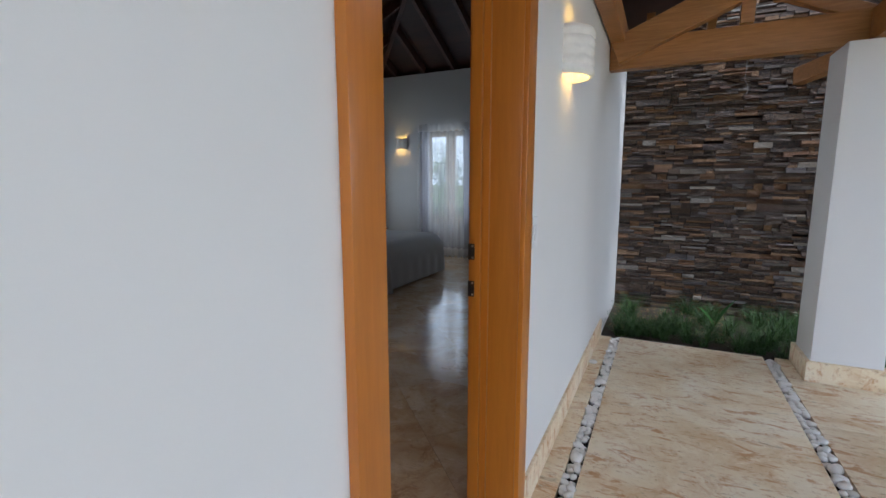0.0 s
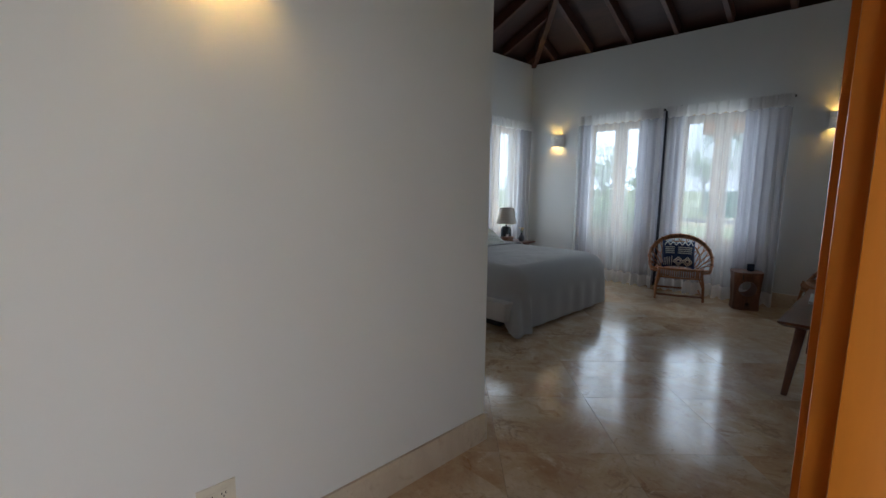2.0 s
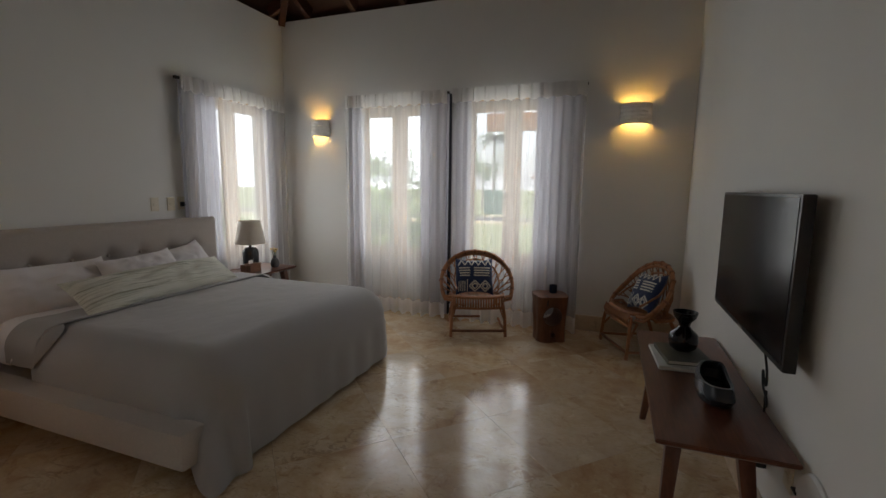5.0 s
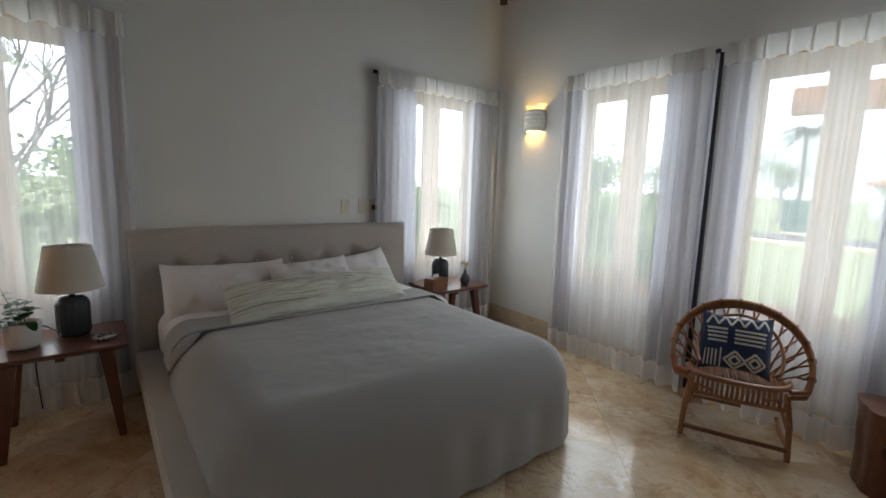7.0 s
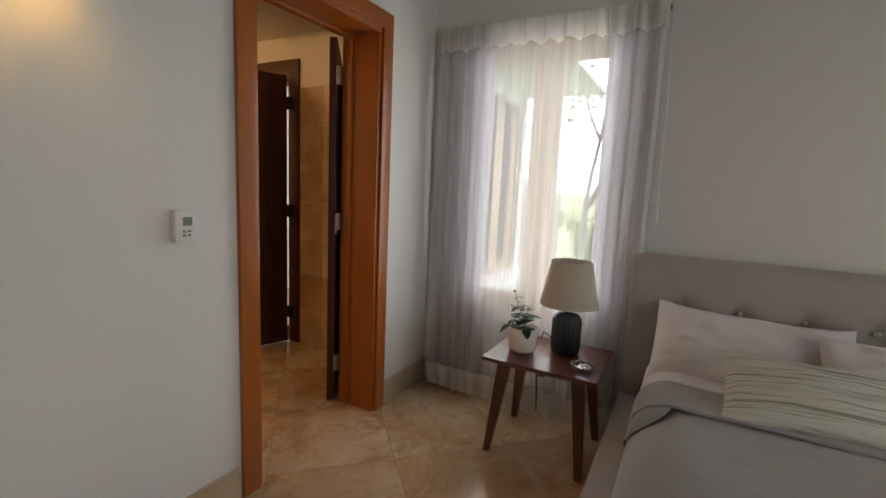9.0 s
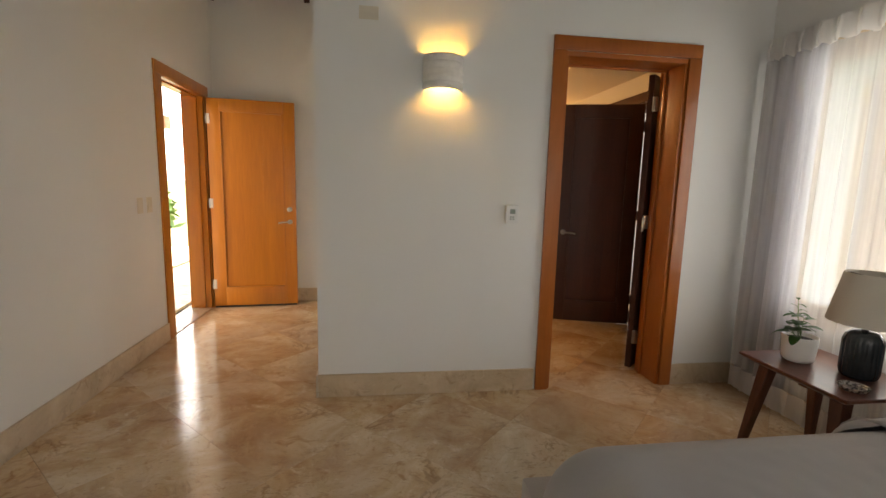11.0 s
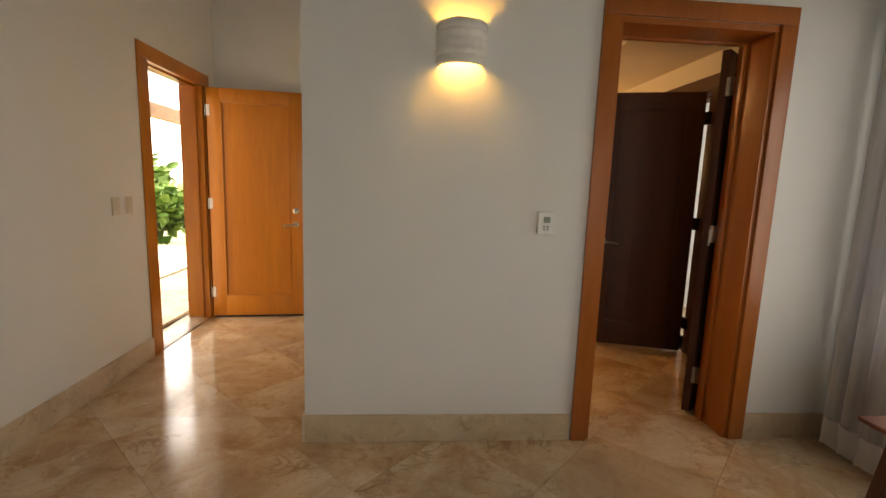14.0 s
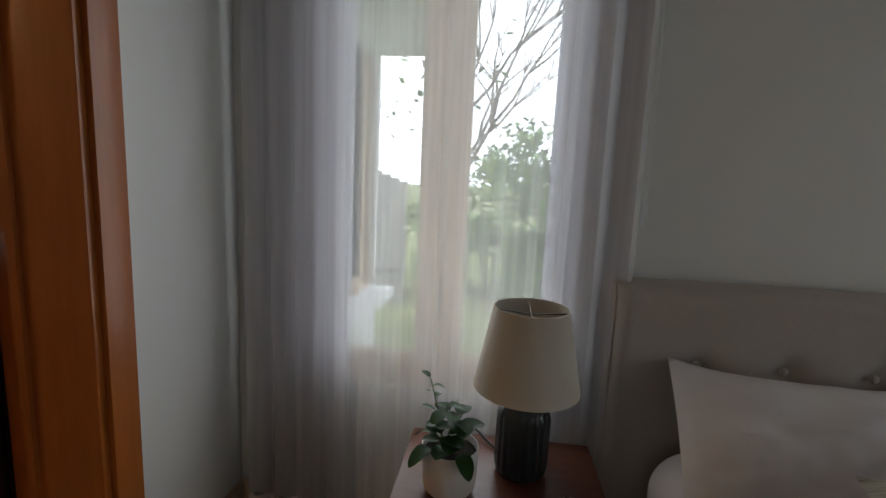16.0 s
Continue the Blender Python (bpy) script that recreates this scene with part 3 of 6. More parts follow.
def window(name, m, width, label, lamp=1.0):
    """Local x along the wall, y outward from the room face, z up."""
    w = thing(name, label, "window", m, kind="structure")
    z0, z1 = 0.6, 2.28
    part("window_frame", box(0, 0.05, 0.03, 0.13, z0, z1, 0.004), M_WINDOWWOOD, w)
    part("window_frame", box(width - 0.05, width, 0.03, 0.13, z0, z1, 0.004), M_WINDOWWOOD, w)
    part("window_frame", box(0.05, width - 0.05, 0.03, 0.13, z1 - 0.07, z1, 0.004), M_WINDOWWOOD, w)
    part("window_sill", box(0.05, width - 0.05, 0.02, 0.16, z0, z0 + 0.04, 0.004), M_WINDOWWOOD, w)
    mid = width / 2
    for a, c in ((0.052, mid - 0.002), (mid + 0.002, width - 0.052)):
        s = part("sash", box(a, a + 0.085, 0.05, 0.10, z0 + 0.042, z1 - 0.072, 0.004), M_WINDOWWOOD, w)
        bm = bmesh.new()
        bm_box(bm, c - 0.085, c, 0.05, 0.10, z0 + 0.042, z1 - 0.072, 0.004)
        bm_box(bm, a + 0.085, c - 0.085, 0.05, 0.10, z0 + 0.042, GZ0, 0.003)
        bm_box(bm, a + 0.085, c - 0.085, 0.05, 0.10, GZ1, z1 - 0.072, 0.003)
        part("sash_rail", bm, M_WINDOWWOOD, s)
        p = part("pane", box(a + 0.08, c - 0.08, 0.072, 0.078, GZ0 - 0.005, GZ1 + 0.005), M_GLASS, s, smooth=False)
        p.visible_shadow = False
    if lamp:
        sky_lamp(m @ pose(width / 2, 0.022, 1.44), width - 0.16, 1.5, SKY_IN * lamp * (width - 0.16) * 1.5)
    part("latch", box(mid - 0.03, mid + 0.03, 0.035, 0.05, 2.16, 2.175, 0.003), M_STEEL, w)


for k, (a, c) in enumerate(WIN_N):
    window("window_%d" % (k + 1), pose(a, YN, 0), c - a, "pale wooden double casement window behind sheer curtains")
for k, (a, c) in enumerate(WIN_W):
    window("window_%d" % (k + 3), pose(XW, a, 0, 0, 0, 90), c - a, "pale wooden double casement window beside the bed", (0.6, 1.0)[k])
window("window_5", pose(-5.48, 2.85, 0) @ pose(0, 0.25, 0, 0, 0, 180), 0.88, "pale wooden window of the bathroom wing", 0)
sky_lamp(pose(-5.92, 2.83, 1.40), 0.72, 1.42, 5.0)
solid("window_sill_wing", box(-6.42, -5.42, 3.1, 3.24, 0.54, 0.60, 0.008), M_WALL_OUT, "thick white rendered outside window sill", "sill", "structure")


# ---- curtains ----
def pleat_sheet(u0, u1, z0, z1, amp, period, seed, nz=14, droop=0.0, slack=0.0):
    rnd = random.Random(seed)
    n = int((u1 - u0) / period * 10)
    ph = [rnd.uniform(0, 6.28) for _ in range(6)]
    bm = bmesh.new()
    grid = []
    for k in range(nz + 1):
        z = z1 + (z0 - z1) * k / nz
        f = k / nz
        row = []
        for i in range(n + 1):
            u = u0 + (u1 - u0) * i / n
            s = u - u0
            w = amp * (0.55 + 0.45 * f) * (math.sin(2 * math.pi * s / period + 0.9 * math.sin(s * 5.1 + ph[0]) + 0.35 * f * math.sin(s * 9 + ph[1]))
                      + 0.35 * math.sin(2 * math.pi * s / period * 2.1 + ph[2] + f * 0.8) + 0.3 * f * math.sin(s * 13 + ph[3]))
            uu = u + 0.008 * f * math.sin(s * 21 + ph[4]) + slack * f * math.sin(s * 3 + ph[5])
            zz = z + (0.012 * math.sin(2 * math.pi * s / period + ph[1]) if k == nz else 0)
            row.append(bm.verts.new((uu, w, zz)))
        grid.append(row)
    for k in range(nz):
        for i in range(n):
            bm.faces.new((grid[k][i], grid[k][i + 1], grid[k + 1][i + 1], grid[k + 1][i]))
    return bm


def curtain(m, width, stack_a, stack_b, seed, label, edges=()):
    """Local x along the wall; y grows towards the room. Sheer before, grey drapes gathered at both ends."""
    c = thing("curtain", label, "curtain", m, group="bedroom curtains")
    part("sheer", pleat_sheet(0, width, 0.175, 2.205, 0.019, 0.112, seed, 20), M_SHEER, c, "thin white sheer cloth")
    part("hem", pleat_sheet(0, width, 0.022, 0.175, 0.021, 0.112, seed, 4), M_HEM, c)
    part("heading", pleat_sheet(-0.005, width + 0.005, 2.205, 2.338, 0.012, 0.112, seed, 5), M_SHEERHEAD, c, "pinch-pleated white heading")
    rnd = random.Random(seed)
    u = 0.03
    while u < width - 0.02:
        part("pinch", tube([(u, 0.012, 2.334), (u, 0.020, 2.29), (u, 0.026, 2.235), (u, 0.016, 2.205)], 0.007, 6), M_SHEERHEAD, c)
        u += 0.112 + rnd.uniform(-0.012, 0.012)
    for a, e in (stack_a, stack_b):
        part("drape", pleat_sheet(a, e, 0.06, 2.30, 0.024, 0.082, seed + 7, 12), M_DRAPE, c, "grey drape gathered to the side", m=pose(0, -0.055, 0))
    # narrow drape edges whose near-black colour stands in for shade
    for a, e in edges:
        part("shaded_drape_edge", pleat_sheet(a, e, 0.06, 2.30, 0.012, 0.03, seed + 9, 12), M_DRAPE_SHADED, c, "edge of the grey drape, coloured dark for the shade it hangs in", m=pose(0, -0.03, 0))
    part("rail", box(-0.01, width + 0.01, -0.07, -0.045, 2.305, 2.33, 0.003), M_DARKMETAL, c)
    for u in (0.15, width - 0.15):
        part("bracket", box(u - 0.02, u + 0.02, -0.095, -0.03, 2.325, 2.345, 0.004), M_DARKMETAL, c)


CURT = "white sheer curtain with grey drapes gathered beside the window"
curtain(pose(-2.725, YN - 0.19, 0, 0, 0, 180), 1.165, (-0.02, 0.31), (0.97, 1.155), 3, CURT)
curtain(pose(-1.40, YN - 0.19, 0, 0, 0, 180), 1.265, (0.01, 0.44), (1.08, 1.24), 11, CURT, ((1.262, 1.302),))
curtain(pose(XW + 0.105, 4.38, 0, 0, 0, -90), 1.29, (0.01, 0.27), (0.92, 1.28), 23, CURT)
curtain(pose(XW + 0.105, 7.43, 0, 0, 0, -90), 1.35, (0.01, 0.30), (0.92, 1.34), 31, CURT)
cord = solid("pull_cord", tube([(XW + 0.03, 4.42, 1.34), (XW + 0.028, 4.415, 1.8), (XW + 0.03, 4.40, 2.3)], 0.002, 6), M_WHITEPLASTIC, "thin white cord with a small pull beside the curtain", "cord")
part("tassel", lathe([(0.002, 0.10), (0.005, 0.09), (0.007, 0.02), (0.006, 0.0), (0.0005, 0.0)], 12), M_WHITEPLASTIC, cord, m=pose(XW + 0.03, 4.42, 1.24))


# ---- doors ----
def casing(parent, along, u0, u1, zt, face, out, w, mat, thick=0.022):
    """Flat casing round an opening on a wall face; out = direction of the room."""
    d0, d1 = sorted((face, face + out * thick))
    bx = (lambda a, c, z0, z1: box(a, c, d0, d1, z0, z1, 0.004)) if along == "x" else (lambda a, c, z0, z1: box(d0, d1, a, c, z0, z1, 0.004))
    part("casing", bx(u0 - w, u0, 0, zt), mat, parent)
    part("casing", bx(u1, u1 + w, 0, zt), mat, parent)
    part("casing", bx(u0 - w, u1 + w, zt + 0.001, zt + w), mat, parent)


def jambs(parent, along, u0, u1, zt, t0, t1, mat, stop):
    th = 0.03
    bx = (lambda a, c, e0, e1, z0, z1: box(a, c, e0, e1, z0, z1, 0.003)) if along == "x" else (lambda a, c, e0, e1, z0, z1: box(e0, e1, a, c, z0, z1, 0.003))
    part("jamb", bx(u0, u0 + th, t0, t1, 0, zt - th), mat, parent)
    part("jamb", bx(u1 - th, u1, t0, t1, 0, zt - th), mat, parent)
    part("head_jamb", bx(u0, u1, t0, t1, zt - th + 0.001, zt), mat, parent)
    part("door_stop", bx(u0 + th, u0 + th + 0.014, stop[0], stop[1], 0, zt - th), mat, parent)
    part("door_stop", bx(u1 - th - 0.014, u1 - th, stop[0], stop[1], 0, zt - th), mat, parent)
    part("door_stop", bx(u0 + th + 0.014, u1 - th - 0.014, stop[0], stop[1], zt - th - 0.014, zt - th), mat, parent)


def lever(parent, x, z, side, flip, t):
    """Handle with a round rose on the face y = side * t / 2."""
    y0 = side * t / 2
    ob = part("handle", lathe([(0.0005, 0), (0.026, 0), (0.026, 0.006), (0.020, 0.010), (0.011, 0.012), (0.010, 0.045), (0.0005, 0.047)], 20), M_STEEL, parent, "brushed steel lever handle",
              m=pose(x, y0, z, -90 * side, 0, 0))
    pts = [(0, 0, 0.040), (flip * 0.03, 0, 0.046), (flip * 0.08, 0.003 * side, 0.046), (flip * 0.115, 0.010 * side, 0.043)]
    part("lever", tube(pts, 0.0085, 10), M_STEEL, ob)


def leaf(name, m, w, h, mat, label, flip, deadbolt, t=0.042):
    """A one-panel door leaf: hinge at x = 0, leaf along +x, faces at y = +-t/2."""
    d = thing(name, label, "door", m, kind="structure")
    st, rt, rb = 0.115, 0.115, 0.20
    part("stile", box(0, st, -t / 2, t / 2, 0.012, h, 0.003), mat, d)
    part("stile", box(w - st, w, -t / 2, t / 2, 0.012, h, 0.003), mat, d)
    part("rail", box(st, w - st, -t / 2, t / 2, h - rt, h, 0.002), mat, d)
    part("rail", box(st, w - st, -t / 2, t / 2, 0.012, 0.012 + rb, 0.002), mat, d)
    third = (w - 2 * st) / 3
    for k in range(3):
        part("panel_board", box(st + k * third - 0.0004 * (k % 2), st + (k + 1) * third + 0.0004 * (k % 2), -0.004 - 0.0012 * (k % 2), 0.004 + 0.0012 * (k % 2), 0.012 + rb, h - rt), mat, d, smooth=False)
    for s in (-1, 1):
        bm = bmesh.new()
        a, c, z0, z1 = st, w - st, 0.012 + rb, h - rt
        y0, y1 = sorted((s * 0.004, s * (t / 2 + 0.003)))
        bm_box(bm, a, a + 0.016, y0, y1, z0, z1, 0.004)
        bm_box(bm, c - 0.016, c, y0, y1, z0, z1, 0.004)
        bm_box(bm, a, c, y0, y1, z0, z0 + 0.016, 0.004)
        bm_box(bm, a, c, y0, y1, z1 - 0.016, z1, 0.004)
        part("moulding", bm, mat, d)
        lever(d, w - 0.065, 0.93, s, flip, t)
        if deadbolt:
            part("deadbolt", lathe([(0.0005, 0), (0.027, 0), (0.027, 0.008), (0.016, 0.016), (0.0005, 0.018)], 20), M_STEEL, d, "round steel deadbolt", m=pose(w - 0.065, s * t / 2, 1.065, -90 * s, 0, 0))
    for z in (0.26, 1.12, 1.98):
        bm = box(-0.012, 0.03, -t / 2 - 0.003, -t / 2, z - 0.05, z + 0.05, 0.001)
        lathe([(0.007, z - 0.05), (0.007, z + 0.05)], 10, bm, (-0.006, -t / 2 - 0.004, 0), True)
        part("hinge", bm, M_STEEL, d, "steel butt hinge")
    return d


# entrance
e = thing("door_frame_entrance", "honey-coloured wooden entrance door frame with metal strike plates", "door frame", kind="structure")
casing(e, "y", 0.81, 1.735, 2.20, XE, -1, 0.10, M_DOORWOOD, 0.014)
casing(e, "y", 0.84, 1.70, 2.22, XO, 1, 0.095, M_DOORWOOD)
jambs(e, "y", 0.81, 1.725, 2.22, XE - 0.005, XO + 0.005, M_DOORWOOD, (XE + 0.05, XE + 0.075))
part("strike_jamb", box(XE + 0.012, XE + 0.049, 1.667, 1.70, 0.0, 2.185, 0.003), M_DOORWOOD, e)
for z, w in ((0.93, 0.032), (1.065, 0.03)):
    bm = bmesh.new()
    bm_box(bm, XE + 0.006, XE + 0.030, 1.664, 1.6665, z - 0.029, z + 0.029, 0.001)
    plate = part("strike_plate", bm, M_DARKMETAL, e, "worn metal strike plate")
    part("bolt_hole", box(XE + 0.010, XE + 0.022, 1.6625, 1.6645, z - 0.013, z + 0.013), M_BLACKPLASTIC, plate)
    for dz in (-0.021, 0.021):
        part("screw", lathe([(0.0005, 0.0), (0.004, 0.0), (0.004, 0.0015), (0.0005, 0.002)], 8), M_STEEL, plate, m=pose(XE + 0.023, 1.6638, z + dz, 90, 0, 0))
part("threshold", box(XE - 0.005, XO + 0.03, 0.81, 1.70, -0.01, 0.006, 0.003), M_BASE, e)
sky_lamp(pose(XE - 0.03, 1.24, 1.12, 0, 0, -90), 0.76, 2.0, DOOR_IN, (1.0, 0.88, 0.72))
d = leaf("door_1", pose(XE - 0.03, 0.812, 0, 0, 0, 186), 0.85, 2.185, M_DOORWOOD, "honey-coloured one-panel wooden entrance door, standing open", -1, True)
part("draught_seal", box(0.01, 0.84, -0.024, 0.024, 0.004, 0.022, 0.002), M_BLACKPLASTIC, d, "black rubber door seal")
# bathroom
e = thing("door_frame_bathroom", "reddish brown wooden bathroom door frame", "door frame", kind="structure")
M_DOOR2 = wood("reddish_door_wood", (0.31, 0.080, 0.012), (0.45, 0.130, 0.022), 0.34, "Z", 1.0, 0.25, 0.0, 0.14)
casing(e, "x", -4.255, -3.425, 2.22, YP, 1, 0.085, M_DOOR2)
jambs(e, "x", -4.265, -3.415, 2.22, YP - 0.255, YP + 0.004, M_DOOR2, (YP - 0.20, YP - 0.175))
for z in (0.26, 1.14, 1.98):
    part("hinge", box(-4.232, -4.205, YP - 0.27, YP - 0.245, z - 0.05, z + 0.05, 0.002), M_STEEL, e, "steel butt hinge")
leaf("door_2", pose(-4.19, YP - 0.285, 0, 0, 0, -141), 0.78, 2.185, M_DARKDOOR, "dark brown one-panel bathroom door, wide open", -1, False)
# inner door between bathroom and shower room
e = thing("door_frame_inner", "dark brown wooden inner door frame", "door frame", kind="structure")
casing(e, "y", 0.87, 1.66, 2.22, XW, 1, 0.10, M_DARKDOOR)
jambs(e, "y", 0.87, 1.66, 2.22, XW - 0.255, XW + 0.004, M_DARKDOOR, (XW - 0.10, XW - 0.075))
leaf("door_3", pose(XW + 0.052, 1.652, 0, 0, 0, -17), 0.76, 2.185, M_DARKDOOR, "dark brown one-panel inner door, half open", -1, False)


for z in (0.26, 1.12, 1.98):
    part("hinge", box(XW + 0.023, XW + 0.045, 1.648, 1.70, z - 0.05, z + 0.05, 0.002), M_DARKMETAL, e, "dark butt hinge")


# ---- wall lamps ----
def sconce(m, label, watts, w=0.24, h=0.19):
    """Half-round ribbed ceramic shade; local y points away from the wall."""
    s = thing("wall_lamp", label, "wall lamp", m, group="ribbed wall lamps")
    bm = bmesh.new()
    n, rows = 28, 25
    depth = 0.115
    outer, inner = [], []
    for k in range(rows):
        z = -h / 2 + h * k / (rows - 1)
        rib = 0.009 * abs(math.sin(math.pi * (k / (rows - 1)) * 5)) ** 0.6
        ro, ri = [], []
        for i in range(n + 1):
            a = math.pi * i / n
            wob = 0.0015 * math.sin(7 * a + k)
            ro.append(bm.verts.new(((w / 2 + rib + wob - 0.005) * math.cos(a), (depth + rib + wob - 0.005) * math.sin(a), z)))
            ri.append(bm.verts.new(((w / 2 - 0.016) * math.cos(a), (depth - 0.016) * math.sin(a), z)))
        outer.append(ro)
        inner.append(ri)
    for g, flip in ((outer, 1), (inner, -1)):
        for k in range(rows - 1):
            for i in range(n):
                bm.faces.new((g[k][i], g[k][i + 1], g[k + 1][i + 1], g[k + 1][i]))
    for k in (0, rows - 1):
        for i in range(n):
            bm.faces.new((outer[k][i], outer[k][i + 1], inner[k][i + 1], inner[k][i]))
    for i in (0, n):
        for k in range(rows - 1):
            bm.faces.new((outer[k][i], inner[k][i], inner[k + 1][i], outer[k + 1][i]))
    part("shade", bm, M_SCONCE, s, "half-round white ceramic shade with ribs")
    part("back_plate", box(-0.05, 0.05, 0.0, 0.012, -0.06, 0.06, 0.003), M_WHITEPLASTIC, s)
    part("bulb", lathe([(0.0005, -0.052), (0.016, -0.048), (0.024, -0.03), (0.024, -0.012), (0.014, 0.014), (0.013, 0.03), (0.0005, 0.03)], 16), M_BULB, s, "lit warm bulb", m=pose(0, 0.058, 0.0))
    part("socket", lathe([(0.0005, 0.03), (0.014, 0.03), (0.014, 0.055), (0.0005, 0.055)], 12), M_WHITEPLASTIC, s, m=pose(0, 0.058, 0.0))
    part("socket_arm", box(-0.008, 0.008, 0.012, 0.06, 0.04, 0.052, 0.002), M_WHITEPLASTIC, s)
    for z in (0.035, -0.06):
        lamp = bpy.data.lights.new("wall_lamp_bulb", "POINT")
        lamp.energy, lamp.color, lamp.shadow_soft_size = watts, (1.0, 0.57, 0.09), 0.02
        ob = new("bulb_light", lamp)
        ob.parent = s
        ob.location = (0, 0.062, z * 0.6)
    return s


WL = "lit half-round white ribbed ceramic wall lamp"
SC_W = 2.2
sconce(pose(-4.335, YN, 2.035, 0, 0, 180), WL + " near the room corner", SC_W, 0.22, 0.19)
sconce(pose(-0.98, YN, 2.05, 0, 0, 180), WL + " beside the curtain", SC_W, 0.26, 0.18)
sconce(pose(-2.655, YP, 2.035, 0, 0, 0), WL + " on the partition wall", SC_W, 0.24, 0.195)
sconce(pose(XC, 1.78, 2.02, 0, 0, -90), WL + " in the corridor", SC_W, 0.24, 0.19)
sconce(pose(XO, 2.44, 1.90, 0, 0, -90), WL + " outside on the patio wall", SC_W, 0.26, 0.21)


# ---- switches and small wall fittings ----
def wall_plate(m, w, h, label, keys=1, name="light_switch", mat=None):
    mat = mat or M_PLASTIC
    s = thing(name, label, "switch", m)
    part("plate", box(-w / 2, w / 2, 0, 0.007, -h / 2, h / 2, 0.002), mat, s)
    for k in range(keys):
        z = (k - (keys - 1) / 2) * h * 0.28
        part("rocker", box(-w * 0.24, w * 0.24, 0.0075, 0.011, z - h * 0.12, z + h * 0.12, 0.0015), mat, s)
    return s


wall_plate(pose(XE, 2.16, 1.16, 0, 0, 90), 0.072, 0.118, "ivory plastic light switch beside the entrance door", 2)
wall_plate(pose(XE, 2.02, 1.16, 0, 0, 90), 0.072, 0.118, "ivory plastic light switch beside the entrance door", 2)
wall_plate(pose(XW, 5.84, 1.205, 0, 0, -90), 0.072, 0.118, "ivory plastic light switch above the headboard", 1)
wall_plate(pose(XW, 5.995, 1.205, 0, 0, -90), 0.072, 0.118, "ivory plastic light switch above the headboard", 1)
s = wall_plate(pose(XW, 6.10, 1.21, 0, 0, -90), 0.072, 0.118, "ivory plastic socket with a black plug behind the curtain edge", 0, "socket")
part("plug", box(-0.018, 0.018, 0.007, 0.035, -0.03, 0.012, 0.005), M_BLACKPLASTIC, s)
wall_plate(pose(-2.212, YP, 2.35), 0.112, 0.072, "blank ivory plastic cover plate high on the wall", 1)
wall_plate(pose(XO, 1.90, 1.12, 0, 0, -90), 0.075, 0.12, "white outdoor light switch on the patio wall", 2, "light_switch", M_WHITEPLASTIC)
s = thing("socket", "ivory double socket low on the corridor wall", "socket", pose(XC, 1.69, 0.345, 0, 0, -90))
part("plate", box(-0.058, 0.058, 0, 0.007, -0.038, 0.038, 0.002), M_PLASTIC, s)
for x in (-0.02, 0.02):
    o = part("outlet", box(x - 0.014, x + 0.014, 0.0075, 0.010, -0.016, 0.016, 0.002), M_PLASTIC, s)
    for dx, dz in ((-0.006, 0.004), (0.006, 0.004), (0, -0.007)):
        part("slot", box(x + dx - 0.0015, x + dx + 0.0015, 0.0102, 0.0106, dz - 0.004, dz + 0.004), M_BLACKPLASTIC, o)
wall_plate(pose(XE, 4.84, 0.40, 0, 0, 90), 0.072, 0.118, "ivory plastic socket plate low on the wall under the console", 2, "socket")
s = thing("thermostat", "white wall thermostat with a small grey display", "thermostat", pose(-3.121, YP, 1.199))
part("body", box(-0.042, 0.042, 0, 0.028, -0.058, 0.058, 0.010), M_WHITEPLASTIC, s)
part("display", box(-0.018, 0.016, 0.0285, 0.030, 0.002, 0.032, 0.001), M_LCD, s, "grey display")
for dx in (-0.012, 0.006):
    for dz in (-0.018, -0.032):
        part("button", box(dx, dx + 0.011, 0.0285, 0.031, dz - 0.004, dz + 0.004, 0.002), M_LCD, s)
s = thing("wall_vent", "round white plastic vent low on the wall beside the console", "wall vent", pose(XE, 4.63, 0.385, 0, 0, 90))
part("disc", lathe([(0.125, 0.0), (0.125, 0.006), (0.118, 0.014), (0.05, 0.020), (0.0005, 0.021)], 40), M_WHITEPLASTIC, s, m=pose(0, 0, 0, -90, 0, 0))
part("catch", box(0.10, 0.14, 0.0, 0.02, 0.0, 0.008, 0.002), M_BLACKPLASTIC, s)

# ---- television and its cable ----
tv = thing("television", "black flat wall-mounted television, switched off", "television", pose(XE, 5.28, 1.078, 0, 0, 90))
part("housing", box(-0.52, 0.52, 0.045, 0.085, -0.293, 0.293, 0.008), M_BLACKPLASTIC, tv)
part("screen", box(-0.507, 0.507, 0.0855, 0.0875, -0.271, 0.281, 0.001), M_SCREEN, tv, "glossy black screen")
part("back_box", box(-0.28, 0.28, 0.02, 0.047, -0.22, 0.12, 0.008), M_BLACKPLASTIC, tv)
part("bracket", box(-0.18, 0.18, 0.0, 0.022, -0.12, 0.12, 0.002), M_DARKMETAL, tv)
part("badge", box(-0.03, 0.03, 0.086, 0.0875, -0.286, -0.278), M_STEEL, tv)
cab = [(XE - 0.05, 5.06, 0.77), (XE - 0.035, 5.06, 0.68), (XE - 0.03, 5.07, 0.62), (XE - 0.03, 5.10, 0.64), (XE - 0.035, 5.105, 0.67), (XE - 0.04, 5.07, 0.62), (XE - 0.035, 5.035, 0.58), (XE - 0.03, 5.04, 0.545), (XE - 0.03, 5.065, 0.56), (XE - 0.03, 5.06, 0.60), (XE - 0.028, 5.065, 0.5), (XE - 0.025, 5.06, 0.42), (XE - 0.025, 5.055, 0.33)]
